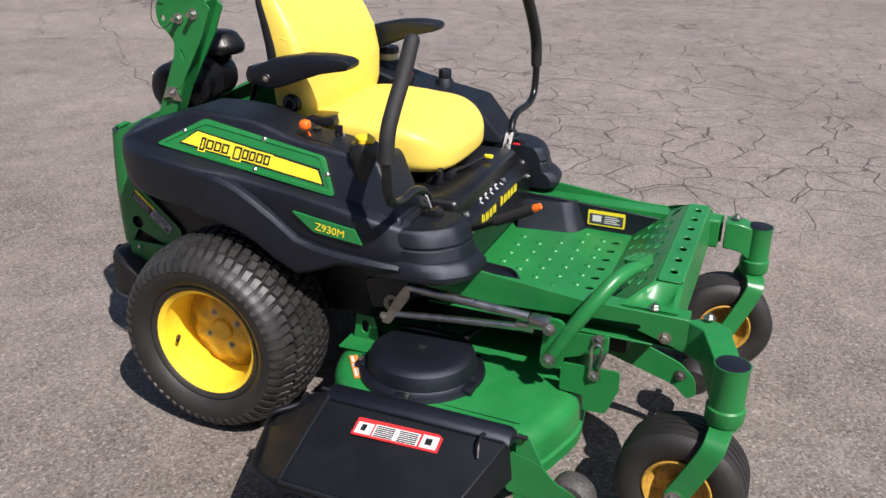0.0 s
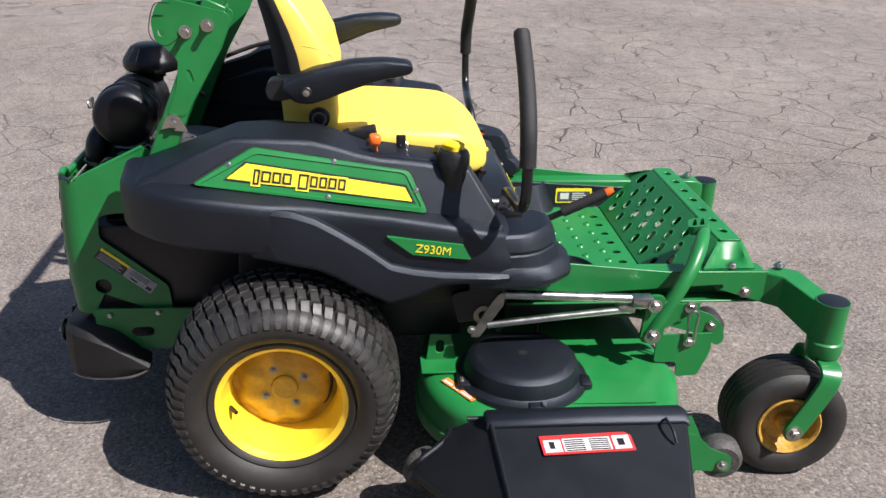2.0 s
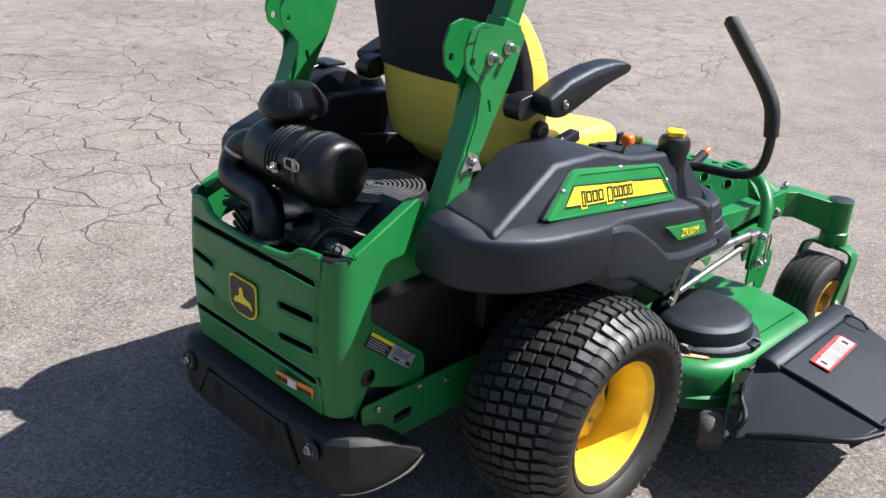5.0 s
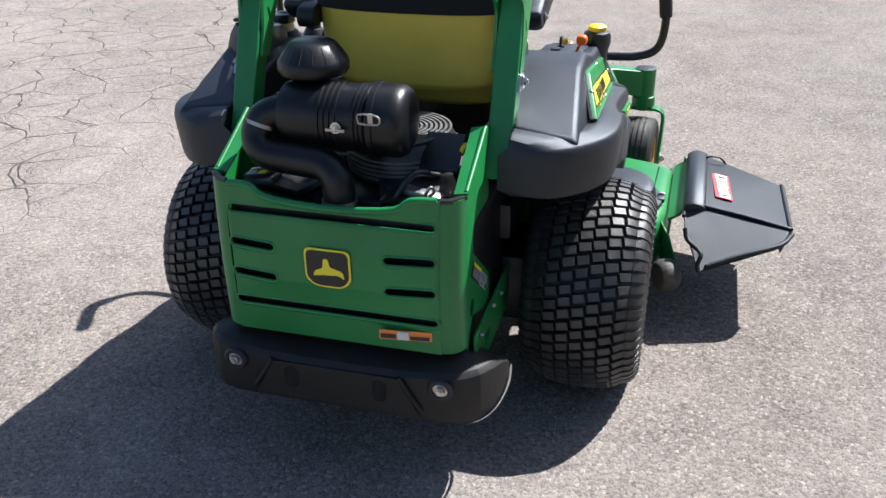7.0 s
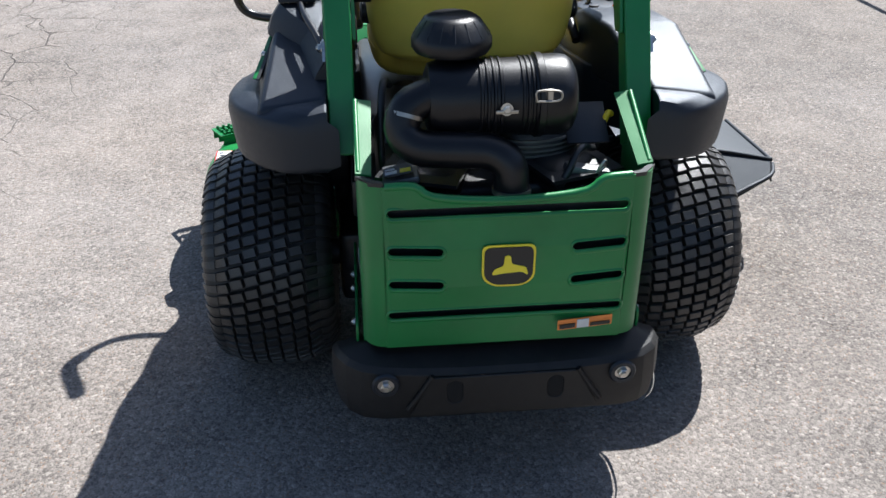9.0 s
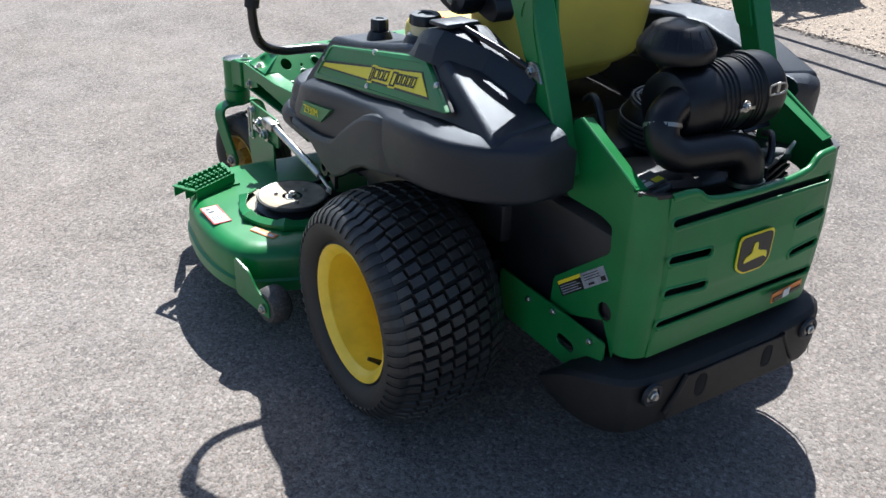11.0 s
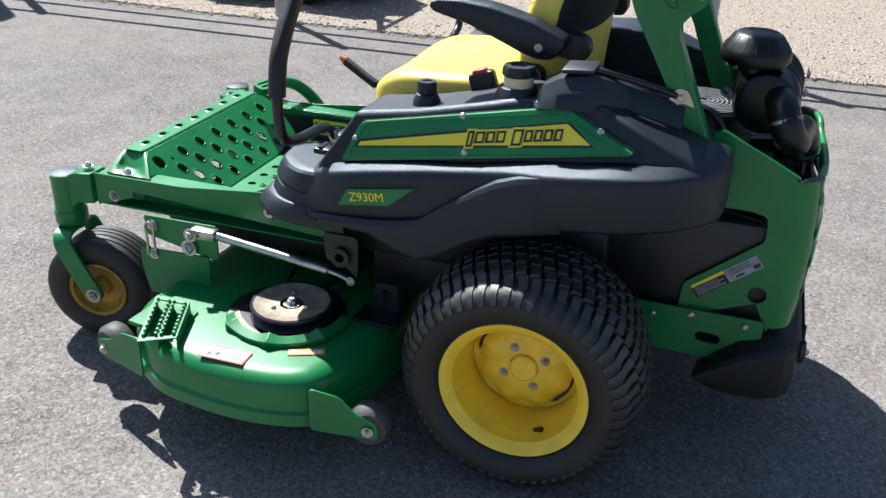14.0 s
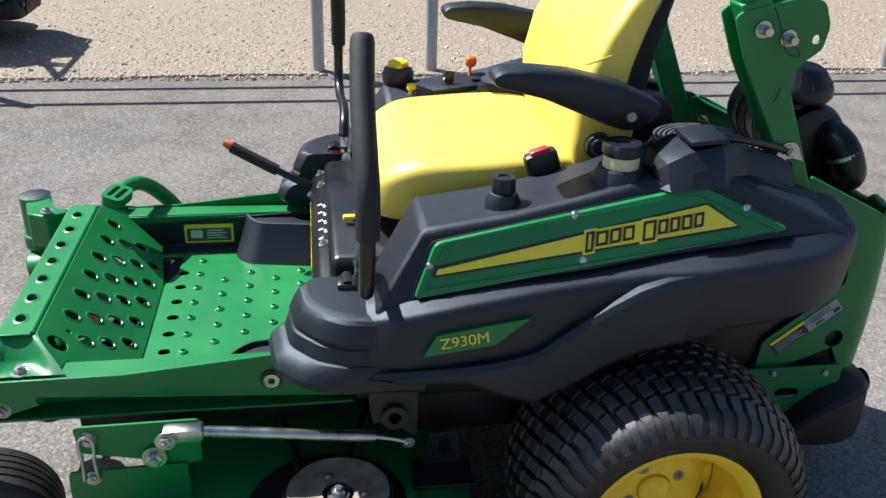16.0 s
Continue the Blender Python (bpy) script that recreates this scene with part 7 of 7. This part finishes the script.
add_cyl(bm, (0.152, 1.298, 0.172), (-0.03, 1.298, 0.172), 0.009)
part("axle", bm, STEEL, bracket)
bm = bmesh.new()
add_lathe(bm, [(0, -0.045), (0.038, -0.045), (0.048, -0.030), (0.050, 0), (0.048, 0.030), (0.038, 0.045), (0, 0.045)], Matrix.Translation((0.050, 1.298, 0.172)) @ Matrix.Rotation(radians(90), 4, "Y"), 32)
part("middle_roller", bm, RUBBER, bracket, "black rubber roller", 40)
# dark belly of frame and drive between the wheels and the foot well
bm = bmesh.new()
add_box(bm, (0, 0.22, 0.50), (0.62, 0.70, 0.10), None, 0.01)
add_box(bm, (0, 0.05, 0.42), (0.54, 0.40, 0.16), None, 0.02)
add_cyl(bm, (-0.30, 0.52, 0.44), (0.30, 0.52, 0.44), 0.024)
part("belly_plate", bm, DARK, mower, "dark frame and drive parts under the seat")
bm = bmesh.new()
add_box(bm, (0, 0.86, 0.378), (0.62, 0.54, 0.08), None, 0.012)
part("floor_pan", bm, DARK, mower, "dark frame under the foot plate")
bm = bmesh.new()
add_box(bm, (0, -0.26, 0.455), (0.564, 0.56, 0.33), None, 0.01)
part("engine_cradle", bm, DARK, mower, "dark frame under the engine")
for s in (1, -1):
    bm = bmesh.new()
    add_box(bm, (s * 0.36, 0.33, 0.500), (0.09, 0.50, 0.12), None, 0.01)
    part("dark_rail", bm, DARK, mower, "dark frame rail beside the wheel")
    bm = bmesh.new()
    add_box(bm, (s * 0.335, 0.30, 0.400), (0.05, 0.34, 0.17), None, 0.02)
    part("pump_cover", bm, DARK, mower, "dark drive pump beside the wheel")
# zinc ring beside the nose of one tank
bm = bmesh.new()
add_lathe(bm, [(0.007, 0.0), (0.0150, 0.0), (0.0150, 0.006), (0.007, 0.006)], axis_frame((-0.4045, 0.738, 0.500), (-0.5, 0.738, 0.500)), 24, True)
part("grommet", bm, CHROME, mower, "zinc ring on the frame rail")
bm = bmesh.new()
add_cyl(bm, (-0.400, 0.738, 0.500), (-0.406, 0.738, 0.500), 0.021)
part("grommet_boss", bm, DARK, mower)


# ---- fence, posts and the next machines ----
fence = new("fence")
tagged(fence, "grey galvanised pipe fence with two rails at the lot's edge", "fence")
for y in (5.4, 2.97, 0.60, -0.10, -3.20, -5.6):
    bm = bmesh.new()
    add_cyl(bm, (3.66, y, 0), (3.66, y, 1.28), 0.038 if y not in (2.97,) else 0.034, None, 20)
    part("post", bm, GREYPOST, fence)
for z in (0.66, 1.22):
    bm = bmesh.new()
    add_cyl(bm, (3.66, -6.5, z), (3.66, 5.75, z), 0.022, None, 14)
    part("rail", bm, GREYPOST, fence)


# unseen plain wall far beyond the gravel, added to darken low reflections
bm = bmesh.new()
add_box(bm, (16.0, 0, 3.0), (0.3, 80, 6.0))
tagged(part("reflection_wall", bm, WALL), "unseen plain wall added far beyond the gravel to darken reflections", "wall", kind="structure")


# unseen plain wall where the fence ends, added to cast a boxy shadow
TOP = 2.4
bm = bmesh.new()
start, run = Vector((2.69 + 0.5 * TOP, 4.64 + 0.645 * TOP, 0)), Vector((-0.09, 1.27, 0)).normalized()
add_loft(bm, [[start + Vector((0, 0, z)), start + run * 8 + Vector((0, 0, z)), start + run * 8 + Vector((0.97, 0.2, 0)) * 0.18 + Vector((0, 0, z)), start + Vector((0.97, 0.2, 0)) * 0.18 + Vector((0, 0, z))] for z in (0, TOP)])
tagged(part("shadow_wall", bm, WALL), "unseen plain wall added to cast a shadow by the fence's end", "wall", kind="structure")


# a smaller machine of the same make, parked on the gravel
neighbour = copy_thing(mower, Matrix.Translation((4.60, 3.01, 0.012)) @ Matrix.Diagonal((0.85, 0.85, 0.85, 1)))
tagged(neighbour, "smaller green riding mower parked on the gravel", "mower")
